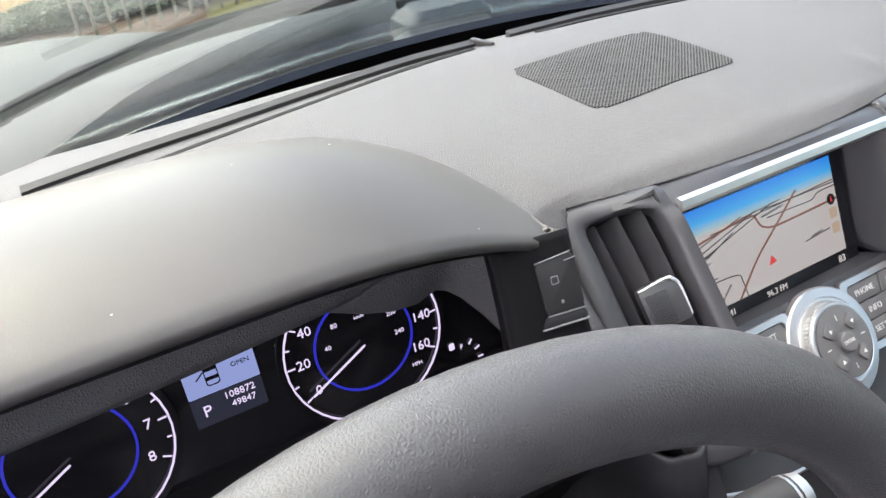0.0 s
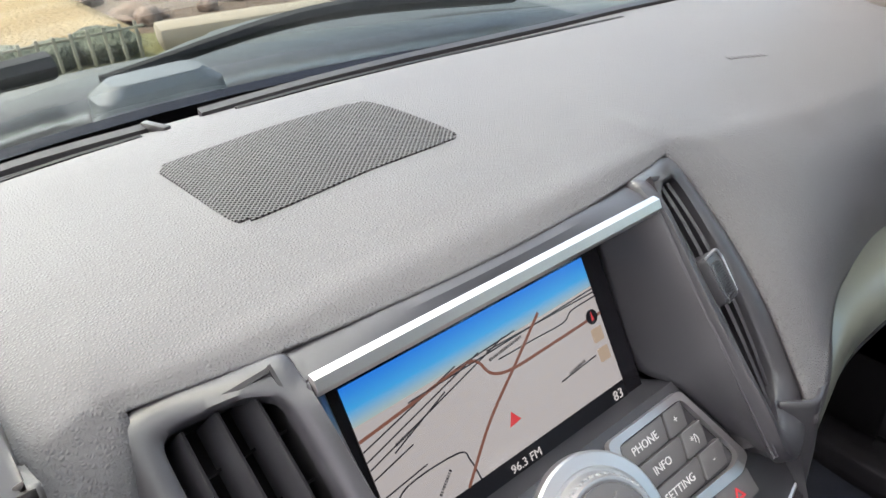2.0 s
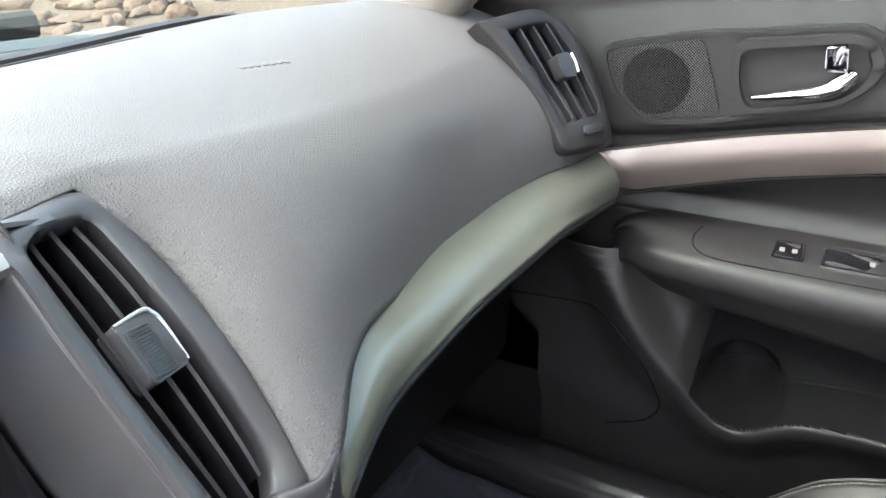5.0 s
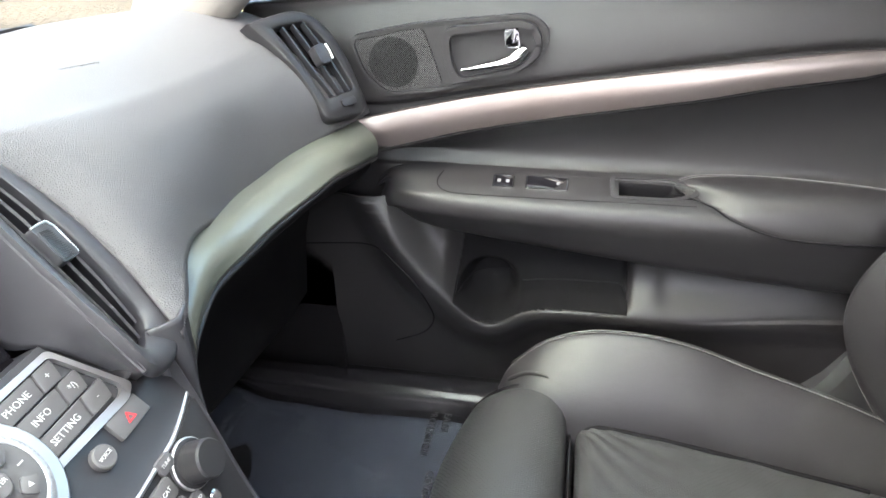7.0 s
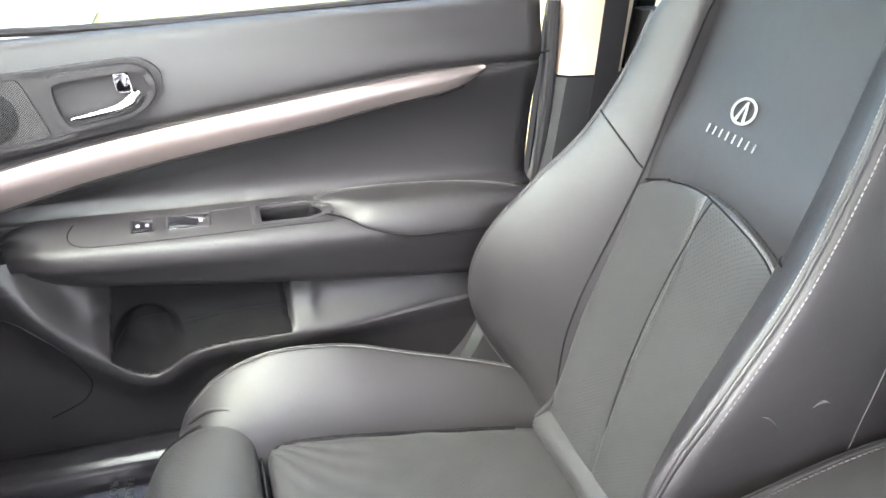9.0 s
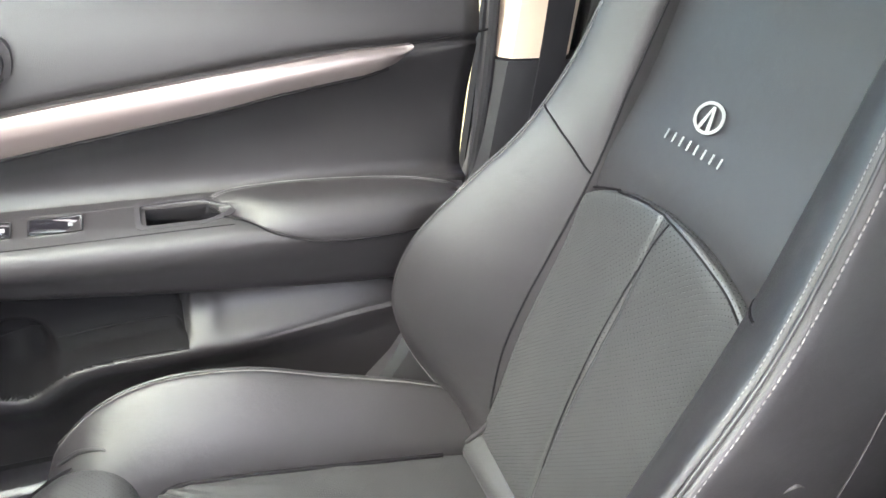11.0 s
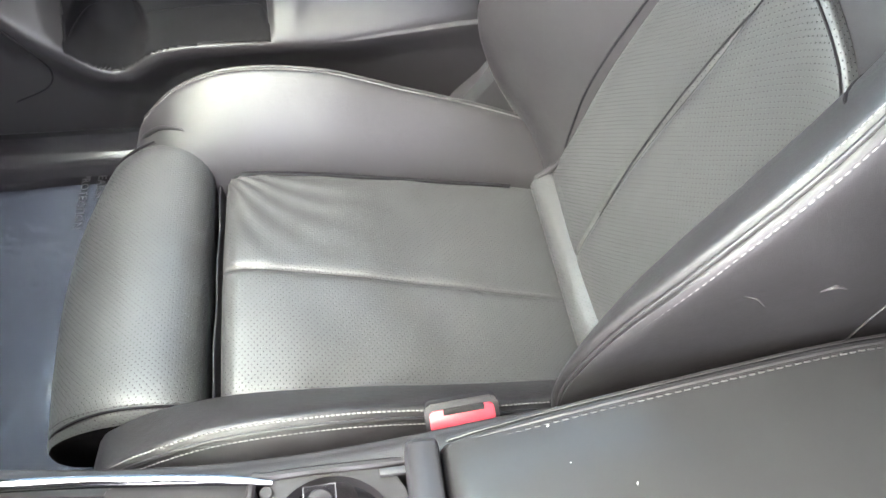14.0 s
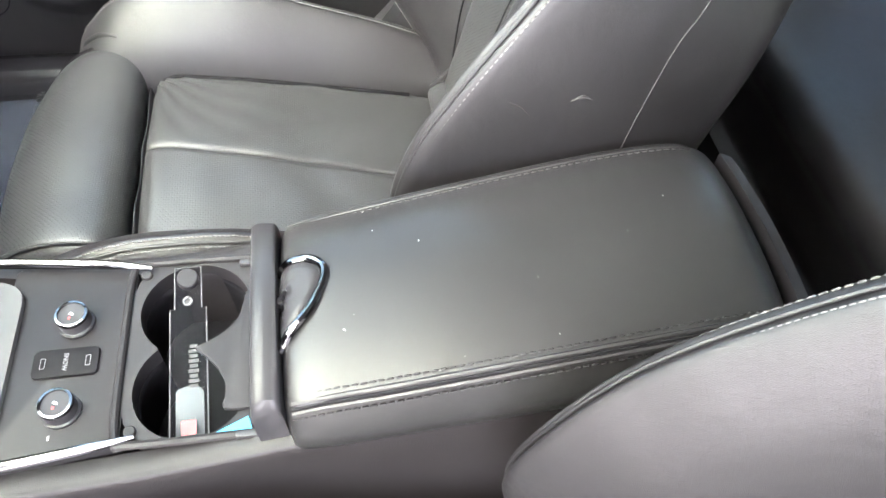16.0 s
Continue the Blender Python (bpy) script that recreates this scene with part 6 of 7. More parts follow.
        def on_back(points, n=40):
            """The places of a smooth line, laid on to the backrest's front."""
            out = []
            for p in cr([P(*q) for q in points], n):
                best = None
                for ob in [centre, upper] + wings:
                    hit, at, _n, _i = ob.ray_cast(Vector((p[0], 0.6, p[2])), Vector((0, -1, 0)))
                    if hit and (best is None or at.y > best.y):
                        best = at
                out.append(best + Vector((0, 0.0002, 0)) if best else Vector(p))
            return out

        part("side_seam", tube(on_back([(side * x, -0.2, z) for x, z in ((0.129, 1.03), (0.1297, 0.919), (0.1311, 0.8085), (0.1366, 0.711), (0.1418, 0.624), (0.144, 0.549), (0.1404, 0.4716))], 60), 0.0015, 6), DARK, s, "dark seam between centre and bolster")
        rise = ((0.132, 0.8105), (0.1492, 0.835), (0.1746, 0.8587), (0.196, 0.872)) if side > 0 else ((0.138, 0.818), (0.165, 0.832), (0.190, 0.8415))
        part("cross_seam", tube(on_back([(side * x, -0.2, z) for x, z in rise], 24), 0.0014, 6), DARK, s, "dark seam across the bolster")
        if side > 0:
            part("arc_seam", tube(on_back([(x, -0.2, z) for x, z in ((0.129, 0.795), (0.0917, 0.8087), (0.0353, 0.8226), (-0.013, 0.8225), (-0.065, 0.8115), (-0.105, 0.7975), (-0.130, 0.782))], 50), 0.0013, 6), DARK, s, "curved seam over the perforated centre")
            part("centre_seam", tube(on_back([(x, -0.2, z) for x, z in ((-0.012, 0.8215), (0.002, 0.758), (0.006, 0.688), (0.004, 0.62), (0.002, 0.554), (0.0, 0.505))], 50), 0.0011, 6), DARK, s, "fine seam down the backrest's middle")
            part("front_fold", tube([P(x, y, z + 0.0004) for x, y, z in ((0.206, 0.322, 0.465), (0.201, 0.3144, 0.4749), (0.1969, 0.296, 0.4881), (0.1886, 0.2745, 0.4951), (0.182, 0.259, 0.4935))], [0.0016, 0.0016, 0.0016, 0.0014, 0.0004], 6, 40), DARK, s, "dark fold at the bolster's front")
            part("fold_bead", tube([P(x, y - 0.002, z + 0.0035) for x, y, z in ((0.206, 0.322, 0.465), (0.201, 0.3144, 0.4749), (0.1969, 0.296, 0.4881), (0.1886, 0.2745, 0.4935), (0.183, 0.262, 0.4890))], [0.0030, 0.0030, 0.0028, 0.0020, 0.0006], 8, 40), LEATHER, s, "rolled leather edge of the fold", smooth=80)
    # seams on the backrest's flanks
    for side in (-1, 1):
        part("flank_seam", tube([P(side * x, y, z) for x, y, z in ((0.2605, -0.276, 0.60), (0.2605, -0.2837, 0.6853), (0.2601, -0.2915, 0.7417), (0.2550, -0.3037, 0.7873), (0.2482, -0.3206, 0.8217), (0.236, -0.335, 0.87), (0.220, -0.345, 0.92))], 0.0008, 6, 40), SCUFF, s, "pale seam on the side of the backrest")
    # shell behind and base
    secs = [[P(x, back_y(z) - 0.05 - 0.07 * (1 - (x / 0.24) ** 4), z) for x in (-0.215 * w, -0.12 * w, 0.0, 0.12 * w, 0.215 * w)] + [P(0.20 * w, back_y(z) - 0.03, z), P(-0.20 * w, back_y(z) - 0.03, z)] for z, w in ((0.34, 0.9), (0.5, 1.05), (0.7, 1.05), (0.9, 0.95), (1.05, 0.82), (1.08, 0.7))]
    part("back_shell", loft(secs, smooth_to=30), LEATHER, s, "black rear cover of the backrest", smooth=60)
    part("base", rbox((0.42, 0.56, 0.12), P(0, 0.08, 0.29), 0.02), DARK, s, "dark seat base")
    part("side_shield", rbox((0.03, 0.50, 0.12), P(0.235, 0.02, 0.36), 0.012, None), PLASTIC, s, "black side shield")
    part("side_shield", rbox((0.03, 0.46, 0.12), P(-0.235, 0.02, 0.36), 0.012, None), PLASTIC, s, "black side shield")
    part("recline_cover", rbox((0.03, 0.12, 0.10), P(0.225, -0.20, 0.40), 0.012), PLASTIC, s)
    # maker's mark on the backrest, as plain pale shapes
    em = plane_at(P(0.020, back_y(0.915) - 0.0165, 0.915), (1, 0, 0), (0, -0.36, 0.933))
    part("embroidered_oval", ring_plate([(0.0195 * math.cos(a), 0.0160 * math.sin(a)) for a in np.linspace(0, 2 * math.pi, 41)[:-1]], [(0.0158 * math.cos(a), 0.0130 * math.sin(a)) for a in np.linspace(0, 2 * math.pi, 41)[:-1]], 0.0008, em @ pose(0, 0, -0.0004)), PALETHREAD, s, "pale embroidered oval")
    bm = prism([(-0.009, -0.0125), (-0.0045, -0.0135), (0.0, 0.008), (0.0045, -0.0135), (0.009, -0.0125), (0.0015, 0.0115), (-0.0015, 0.0115)], 0.0008, em @ pose(0, 0, -0.0004))
    part("embroidered_peak", bm, PALETHREAD, s)
    for k in range(8):
        part("embroidered_bar", rbox((0.0020, 0.0105, 0.0012), em @ Vector((-0.040 + 0.0114 * k, -0.032, -0.0004)), 0.0003, em.to_3x3()), PALETHREAD, s)
    # headrest
    part("headrest", loft([[P(x * w, back_y(z) + 0.015 + d, z) for x, d in ((-0.12, -0.03), (-0.10, 0.0), (0, 0.012), (0.10, 0.0), (0.12, -0.03), (0.09, -0.085), (0, -0.095), (-0.09, -0.085))] for z, w in ((1.125, 0.75), (1.14, 0.95), (1.19, 1.0), (1.25, 0.97), (1.28, 0.8))], smooth_to=20, around=32), LEATHER, s, "black leather headrest", smooth=60)
    for x in (-0.05, 0.05):
        part("headrest_post", tube([P(x, back_y(1.06) - 0.04, 1.05), P(x, back_y(1.15) - 0.03, 1.16)], 0.006, 10), CHROME, s)
    return s


front = seat(0.372)
tagged(front, "black leather passenger seat with perforated centre and pale stitching")
other = copy_thing(front, pose(-0.0325, -0.055, 0.015) @ Matrix.Diagonal((-1, 1, 1, 1)))
for line, r in ((((0.1124, -0.2218, 0.7366), (0.1124, -0.2309, 0.741), (0.1121, -0.2418, 0.7368)), 0.0022), (((0.1142, -0.1675, 0.7377), (0.1136, -0.178, 0.733), (0.1129, -0.1883, 0.7227)), 0.0012)):
    part("scuff", tube([(x + 0.0004, y, z) for x, y, z in line], [0.0004, r, 0.0004], 8, 14, flat=0.9), SCUFF, front, "pale scuff on the leather")
tagged(other, "black leather driver's seat with pale stitching and creased bolster")

buckle = thing("belt_buckle", "seat belt buckle with a red release button beside the passenger seat", "belt buckle")
bmx = plane_at((0.128, 0.004, 0.566), (0, -0.97, 0.15), (0.86, 0.08, 0.50))
part("body", prism(rounded(0.062, 0.026, 0.006), 0.030, bmx, 0.003), RUBBER, buckle, "black buckle body")
part("release_button", prism(rounded(0.054, 0.018, 0.004), 0.006, bmx @ pose(0, -0.002, 0.004), 0.0015), BUCKLE, buckle, "red release button")
part("slot", prism(rounded(0.034, 0.005, 0.001), 0.002, bmx @ pose(0.002, 0.005, 0.0046)), DARK, buckle)
part("strap", tube([bmx @ Vector((0, 0, -0.02)), (0.135, -0.01, 0.48), (0.14, -0.02, 0.40)], 0.014, 8), RUBBER, buckle, "black strap")

# ---- centre console ----
SATIN = vary(material("satin_silver", (0.12, 0.12, 0.12), 0.5, 0.0, 0.3), 20, (0.050, 0.052, 0.050), (0.064, 0.066, 0.063), rough=(0.42, 0.52))
console = thing("centre_console", "dark grey centre console with cup holders and a shifter", "centre console")
TOPZ = 0.585
# flanks
for side in (-1, 1):
    secs = []
    for y, xt, zt in ((0.47, 0.125, 0.60), (0.36, 0.120, 0.578), (0.26, 0.114, 0.562), (0.16, 0.110, 0.562), (0.06, 0.108, 0.578), (-0.05, 0.108, 0.600), (-0.20, 0.106, 0.600), (-0.40, 0.100, 0.590)):
        secs.append([(side * (xt - 0.022), y, zt + 0.012), (side * (xt - 0.006), y, zt + 0.010), (side * (xt + 0.002), y, zt - 0.004), (side * (xt + 0.012), y, zt - 0.10), (side * (xt + 0.016), y, 0.30), (side * (xt - 0.03), y, 0.30), (side * (xt - 0.03), y, zt - 0.03)])
    part("flank", loft(secs, smooth_to=40, around=36), FLANK, console, "grained dark side of the console", smooth=50)
    part("chrome_rail", tube([(side * 0.082, 0.155, 0.590), (side * 0.088, 0.19, 0.5915), (side * 0.095, 0.25, 0.592), (side * 0.100, 0.31, 0.594), (side * 0.104, 0.40, 0.60)], [0.002, 0.0042, 0.0048, 0.005, 0.005], 10, 30, flat=0.7), TRIMCHROME, console, "curved chrome rail")
# top plate with openings for the cups
part("switch_plate", prism(softened([(-0.084, 0.168), (0.084, 0.168), (0.096, 0.275), (-0.096, 0.275)], 0.006), 0.02, Matrix.Translation((0, 0, TOPZ)), 0.0015), CONSOLE, console, "grey plate with two seat heater knobs")
cup_outer = []
n = 64
for k in range(n):
    a = 2 * math.pi * k / n
    cup_outer.append((0.086 * max(-1, min(1, 1.25 * math.cos(a))), 0.1125 + 0.0555 * max(-1, min(1, 1.25 * math.sin(a)))))
cup_inner = []
for k in range(n):
    a = 2 * math.pi * k / n
    best = 0.0
    for cx in (-0.040, 0.036):
        dx, dy = math.cos(a), math.sin(a)
        b = dx * (0 - cx) + dy * 0
        c = cx * cx - 0.0475**2
        disc = b * b - c
        if disc > 0:
            best = max(best, -b + math.sqrt(disc))
    cup_inner.append((best * math.cos(a), 0.1145 + best * math.sin(a)))
part("cup_plate", ring_plate(cup_outer, cup_inner, 0.020, Matrix.Translation((0, 0, TOPZ + 0.001))), CONSOLE, console, "grey rim round the cup holders")
part("cup_wall", loft([[(x, y, z) for x, y in cup_inner] for z in (TOPZ - 0.018, TOPZ - 0.03, TOPZ - 0.09)], caps=False), DARK, console, "black inside of the cup holders", shell=0.002)
part("cup_floor", prism(cup_inner, 0.003, Matrix.Translation((0, 0, TOPZ - 0.088))), DARK, console)
for side in (-1, 1):
    part("cup_screw", lathe([(0.005, 0), (0.005, 0.002), (0.004, 0.003), (0, 0.003)], Matrix.Translation((side * 0.076, 0.160, TOPZ + 0.001)), 14), CONSOLE, console)
part("cup_surround", tube([(-0.088, 0.058, TOPZ + 0.002), (-0.088, 0.155, TOPZ + 0.003), (-0.080, 0.171, TOPZ + 0.003), (0.0, 0.1735, TOPZ + 0.002), (0.080, 0.171, TOPZ + 0.003), (0.088, 0.155, TOPZ + 0.003), (0.088, 0.058, TOPZ + 0.002)], 0.0035, 8, 60), CONSOLE, console)
# divider tongue between the cups
part("cup_tongue", prism([tuple(p) for p in cr([(0.047, 0.054), (0.047, 0.070), (0.030, 0.073), (0.015, 0.080), (0.002, 0.094), (-0.006, 0.112)], 16)] + [tuple(p) for p in cr([(-0.008, 0.112), (-0.018, 0.101), (-0.032, 0.091), (-0.050, 0.085), (-0.066, 0.087), (-0.067, 0.054)], 16)], 0.004, Matrix.Translation((0, 0, TOPZ + 0.006)), 0.001), CONSOLE, console, "grey tongue between the cups")
# upright edge of the sliding cover
cover = thing("sliding_cover", "black upright edge of the slid-back cup holder cover", "cover")
part("cover_bar", loft([[(x, 0.048 + dy, z) for dy, z in ((0.009, 0.580), (0.011, zt - 0.012), (0.007, zt), (-0.005, zt + 0.001), (-0.012, zt - 0.008), (-0.012, 0.580))] for x, zt in ((-0.098, 0.640), (-0.092, 0.648), (0.0, 0.652), (0.076, 0.648), (0.082, 0.640))], around=20), PLASTIC, cover, smooth=50)
for x in (-0.090, 0.080):
    part("guide", rbox((0.006, 0.030, 0.006), (x, 0.062, 0.589), 0.0015), PLASTIC, cover, "small guide rail of the cover")
# knobs and button
for side, x in ((1, 0.032), (-1, -0.051)):
    km = Matrix.Translation((x, 0.215, TOPZ + 0.001))
    kn = part("heater_knob", lathe([(0.0155, 0), (0.0155, 0.002), (0.0135, 0.003), (0.0128, 0.013), (0.0122, 0.0145), (0, 0.0145)], km, 32), PLASTIC, console, "round seat heater knob with a chrome ring")
    part("knob_ring", lathe([(0.0130, 0.012), (0.0138, 0.013), (0.0132, 0.0158), (0.0112, 0.0162), (0.0108, 0.0146), (0.0108, 0.012)], km, 32), TRIMCHROME, kn, "chrome ring")
    part("knob_sign", prism([(-0.0015, -0.002), (0.0005, -0.002), (0.002, 0.001), (0.000, 0.002)], 0.0006, km @ pose(0, 0, 0.0152)), PRINT, kn)
    part("heat_mark", prism(rounded(0.0026, 0.0018, 0.0006), 0.0004, km @ pose(-0.004, 0.001, 0.0154)), RED, kn)
    part("plate_mark", rbox((0.0035, 0.0014, 0.0004), (x + side * 0.022, 0.222, TOPZ + 0.0006), 0), PRINT, console)
bt = part("mode_button", prism(rounded(0.026, 0.052, 0.004), 0.006, Matrix.Translation((-0.007, 0.218, TOPZ + 0.003)), 0.001), DARK, console, "black rocker button with pale lettering")
words("SNOW", 0.0055, Matrix.Translation((-0.007, 0.218, TOPZ + 0.0034)) @ Matrix.Rotation(radians(180), 4, "Z"), SILVERPRINT, bt)
for y in (0.200, 0.236):
    part("button_mark", ring_plate(rounded(0.010, 0.004, 0.001), rounded(0.0092, 0.0032, 0.0008), 0.0003, Matrix.Translation((-0.007, y, TOPZ + 0.0033))), SILVERPRINT, bt)
# shifter
sh = part("shifter_plate", prism(softened([(-0.072, 0.262), (0.072, 0.262), (0.084, 0.30), (0.084, 0.44), (-0.084, 0.44), (-0.084, 0.30)], 0.02, 6), 0.014, Matrix.Translation((0, 0, TOPZ + 0.006))), SATIN, console, "satin silver shifter plate")
part("shifter_ring", ring_plate(softened([(-0.042, 0.285), (0.042, 0.285), (0.046, 0.40), (-0.046, 0.40)], 0.02, 6), softened([(-0.034, 0.293), (0.034, 0.293), (0.038, 0.392), (-0.038, 0.392)], 0.016, 6), 0.006, Matrix.Translation((0, 0, TOPZ + 0.011))), CHROME, sh, "chrome ring round the shifter boot")
part("boot", loft([[(x * w, 0.343 + y * w, z) for x, y in rounded(0.07, 0.10, 0.015, 4)] for z, w in ((TOPZ + 0.006, 1.0), (TOPZ + 0.02, 0.85), (TOPZ + 0.03, 0.7), (TOPZ + 0.045, 0.45), (TOPZ + 0.06, 0.30))]), LEATHER, sh, "creased leather boot")
part("shift_knob", loft([[(x * w, 0.343 + y * w + dy, z) for x, y in rounded(0.04, 0.05, 0.016, 4)] for z, w, dy in ((TOPZ + 0.055, 0.55, 0), (TOPZ + 0.075, 0.9, -0.004), (TOPZ + 0.10, 1.1, -0.008), (TOPZ + 0.122, 1.0, -0.010), (TOPZ + 0.130, 0.6, -0.010))], smooth_to=16), LEATHER, sh, "black leather shift knob")

# armrest lid
def lid_taper(y):
    """How much the lid narrows towards its front on the passenger's side."""
    return 0.017 * min(max((y + 0.26) / 0.28, 0.0), 1.0)


lid = thing("armrest_lid", "padded black leather lid of the console box", "armrest")
secs = []
for y, zt, zb, w in ((0.036, 0.622, 0.585, 0.080), (0.033, 0.636, 0.578, 0.092), (0.020, 0.647, 0.575, 0.097), (-0.05, 0.660, 0.580, 0.098), (-0.15, 0.677, 0.592, 0.098), (-0.25, 0.692, 0.602, 0.097), (-0.32, 0.699, 0.610, 0.096), (-0.352, 0.690, 0.612, 0.093), (-0.364, 0.672, 0.615, 0.086)):
    c = 1.0 if -0.33 < y < 0.03 else 0.5
    zd = zb - 0.008 * c
    r = w - lid_taper(y)
    secs.append([(-w * 0.8, y, zd), (-w - 0.003, y, zd + 0.008), (-w - 0.014 * c, y, zd + 0.45 * (zt - zd)), (-w - 0.001, y, zt - 0.011), (-w * 0.90, y, zt - 0.002), (-w * 0.5, y, zt + 0.009 * c), (0, y, zt + 0.0145 * c), (r * 0.5, y, zt + 0.0105 * c), (r * 0.90, y, zt - 0.002), (r, y, zt - 0.010), (r + 0.006, y, (zt + zb) / 2), (r + 0.004, y, zb + 0.006), (r * 0.8, y, zb)])
lid_pad = part("pad", loft(secs, smooth_to=60, around=64), LID, lid, "smooth black leather pad", smooth=60)
for side in (-1, 1):
    line = [(side * x - (lid_taper(y) if side > 0 else 0.0), y, z) for x, y, z in ((0.0935, 0.028, 0.6355), (0.0945, 0.0, 0.6435), (0.0955, -0.05, 0.6525), (0.0955, -0.15, 0.6695), (0.0945, -0.25, 0.6845), (0.093, -0.32, 0.6915), (0.088, -0.35, 0.684))]
    th = DARKTHREAD if side < 0 else SCUFF
    stitches(line, 0, 0.0052, th, lid, 0.0011, lift=(-side * 0.0062, 0, 0.0052))
    stitches(line, 0, 0.0052, th, lid, 0.0011, lift=(side * 0.0072, 0, -0.0075))
    part("lid_groove", tube([Vector(p) + Vector((side * 0.0020, 0, 0.0010)) for p in line], 0.0014, 8, 50), DARK, lid, "dark groove of the seam")
    for off, drop in ((-0.0015, 0.0020), (0.0045, -0.0020)):
        part("lid_piping", tube([Vector(p) + Vector((side * off, 0, drop)) for p in line], 0.0026, 8, 50), LEATHER, lid, "rolled leather edge beside the seam")
# release latch at the front: a chrome arch on the lid round a flat tab
def lid_top(y):
    return lid_pad.ray_cast(Vector((0.0, min(y, 0.0335), 0.8)), Vector((0, 0, -1)))[1].z


arch = [tuple(p) for p in cr([(0.023, 0.034), (0.0235, 0.016), (0.020, 0.005), (0.012, -0.002), (0.001, -0.0025), (-0.013, 0.003), (-0.028, 0.012), (-0.049, 0.034)], 31)]
part("latch_rim", tube([(x, y, lid_top(y) + 0.0006) for x, y in arch], 0.0038, 10), TRIMCHROME, lid, "chrome arch round the latch")
tab = []
for s_ in (0.0, 0.25, 0.5, 0.75, 1.0):
    tab.append([(-0.006 + (x + 0.006) * 0.88 * s_, 0.037 - (0.037 - y) * 0.88 * s_, 0) for x, y in arch])
bm = bmesh.new()
grid = [[bm.verts.new((x, y, lid_top(y) + 0.0016)) for x, y, _ in r] for r in tab[1:]]
for a, b in zip(grid, grid[1:]):
    for k in range(30):
        bm.faces.new((a[k], a[k + 1], b[k + 1], b[k]))
centre = bm.verts.new((-0.006, 0.037, lid_top(0.036) + 0.0016))
for k in range(30):
    bm.faces.new((grid[0][k], grid[0][k + 1], centre))
part("latch", bm, PLASTIC, lid, "black latch tab", shell=0.004)
part("latch_dimple", lathe([(0.009, 0.0), (0.008, 0.0014), (0.004, 0.0008), (0, 0.0004)], plane_at((-0.004, 0.017, lid_top(0.017) + 0.0020), (1, 0, 0), (0, -0.97, 0.24)) @ Matrix.Diagonal((1.3, 0.8, 1, 1)), 24), PLASTIC, lid)
box = [[(x, y, z) for x, y in rounded(w, 0.40, 0.02, 4, 0, -0.19)] for z, w in ((0.30, 0.18), (0.58, 0.19), (0.605, 0.19))]
part("storage_box", loft(box), PLASTIC, console, "black storage box under the lid")
part("rear_trim", loft([[(x, -0.366 - 0.008 * (1 - (x / 0.1) ** 2), z) for z in (0.42, 0.66, 0.686)] + [(x, -0.380 - 0.008 * (1 - (x / 0.1) ** 2), z) for z in (0.680, 0.62, 0.42)] for x in (-0.096, -0.07, 0.0, 0.06, 0.088)], smooth_to=16), CONSOLE, console, "curved dark rear trim of the console")
part("rear_vent_edge", tube([(0.045, -0.390, 0.655), (-0.06, -0.390, 0.655)], 0.003, 6), SILVER, console)

# clear gauge tool that stands in the cup
INKBLACK = material("black_print", (0.012, 0.012, 0.012), 0.5)
tool = thing("clear_gauge", "clear plastic gauge strip with black print standing in a cup", "gauge")
tm = plane_at((0.032, 0.1205, 0.5905), (0.02, -0.99, 0), (0.96, 0.02, 0.20))
part("strip", prism(softened([(-0.0155, -0.118), (0.0155, -0.118), (0.0155, 0.002), (0.0115, 0.002), (0.0115, 0.042), (-0.0115, 0.042), (-0.0115, 0.002), (-0.0155, 0.002)], 0.002, 2), 0.003, tm), PERSPEX, tool, "clear plastic strip")
part("magnet", lathe([(0.0095, -0.003), (0.0095, 0.003), (0.0085, 0.004), (0, 0.004)], tm @ pose(0, 0.030, 0), 24), RUBBER, tool, "round black magnet")
part("eyelet", lathe([(0.0042, -0.001), (0.0042, 0.0016), (0.0028, 0.0016), (0.0028, -0.001)], tm @ pose(0, 0.008, 0.001), 18), KEY, tool)
edge = [(-0.0155, -0.118), (-0.0155, 0.002), (-0.0115, 0.002), (-0.0115, 0.042), (0.0115, 0.042), (0.0115, 0.002), (0.0155, 0.002), (0.0155, -0.118)]
part("strip_edge", tube([tm @ Vector((x, y, -0.0012)) for x, y in edge], 0.0006, 6), KEY, tool, "pale cut edge")
part("paper_slip", prism(softened([(-0.0115, -0.112), (0.0115, -0.112), (0.0115, -0.072), (0.004, -0.066), (-0.0115, -0.070)], 0.003, 2), 0.0006, tm @ pose(0, 0, -0.0045)), material("grey_paper", (0.10, 0.12, 0.125), 0.6), tool, "grey paper slip behind the strip")
for k in range(9):
    part("print_bar", rbox((0.0085 if k % 2 else 0.0065, 0.0030, 0.0005), tm @ Vector((0.0045, -0.034 - 0.0044 * k, 0.0006)), 0, tm.to_3x3()), INKBLACK, tool)
part("red_mark", prism(rounded(0.012, 0.012, 0.001), 0.0006, tm @ pose(0, -0.104, 0.0008)), RED, tool)
paper = prism([(-0.074, 0.068), (-0.0865, 0.096), (-0.0885, 0.093), (-0.087, 0.064)], 0.0008, Matrix.Translation((0, 0, TOPZ + 0.0032)))
single("blue_card", paper, material("blue_card_stock", (0.03, 0.42, 0.75), 0.6), "bright blue card in the cup holder", "card")

# ---- body shell ----
def struct(name, bm, mat, label, category="car body", shell=0.0, smooth=35):
    return single(name, bm, mat, label, category, "", "structure", smooth, shell)


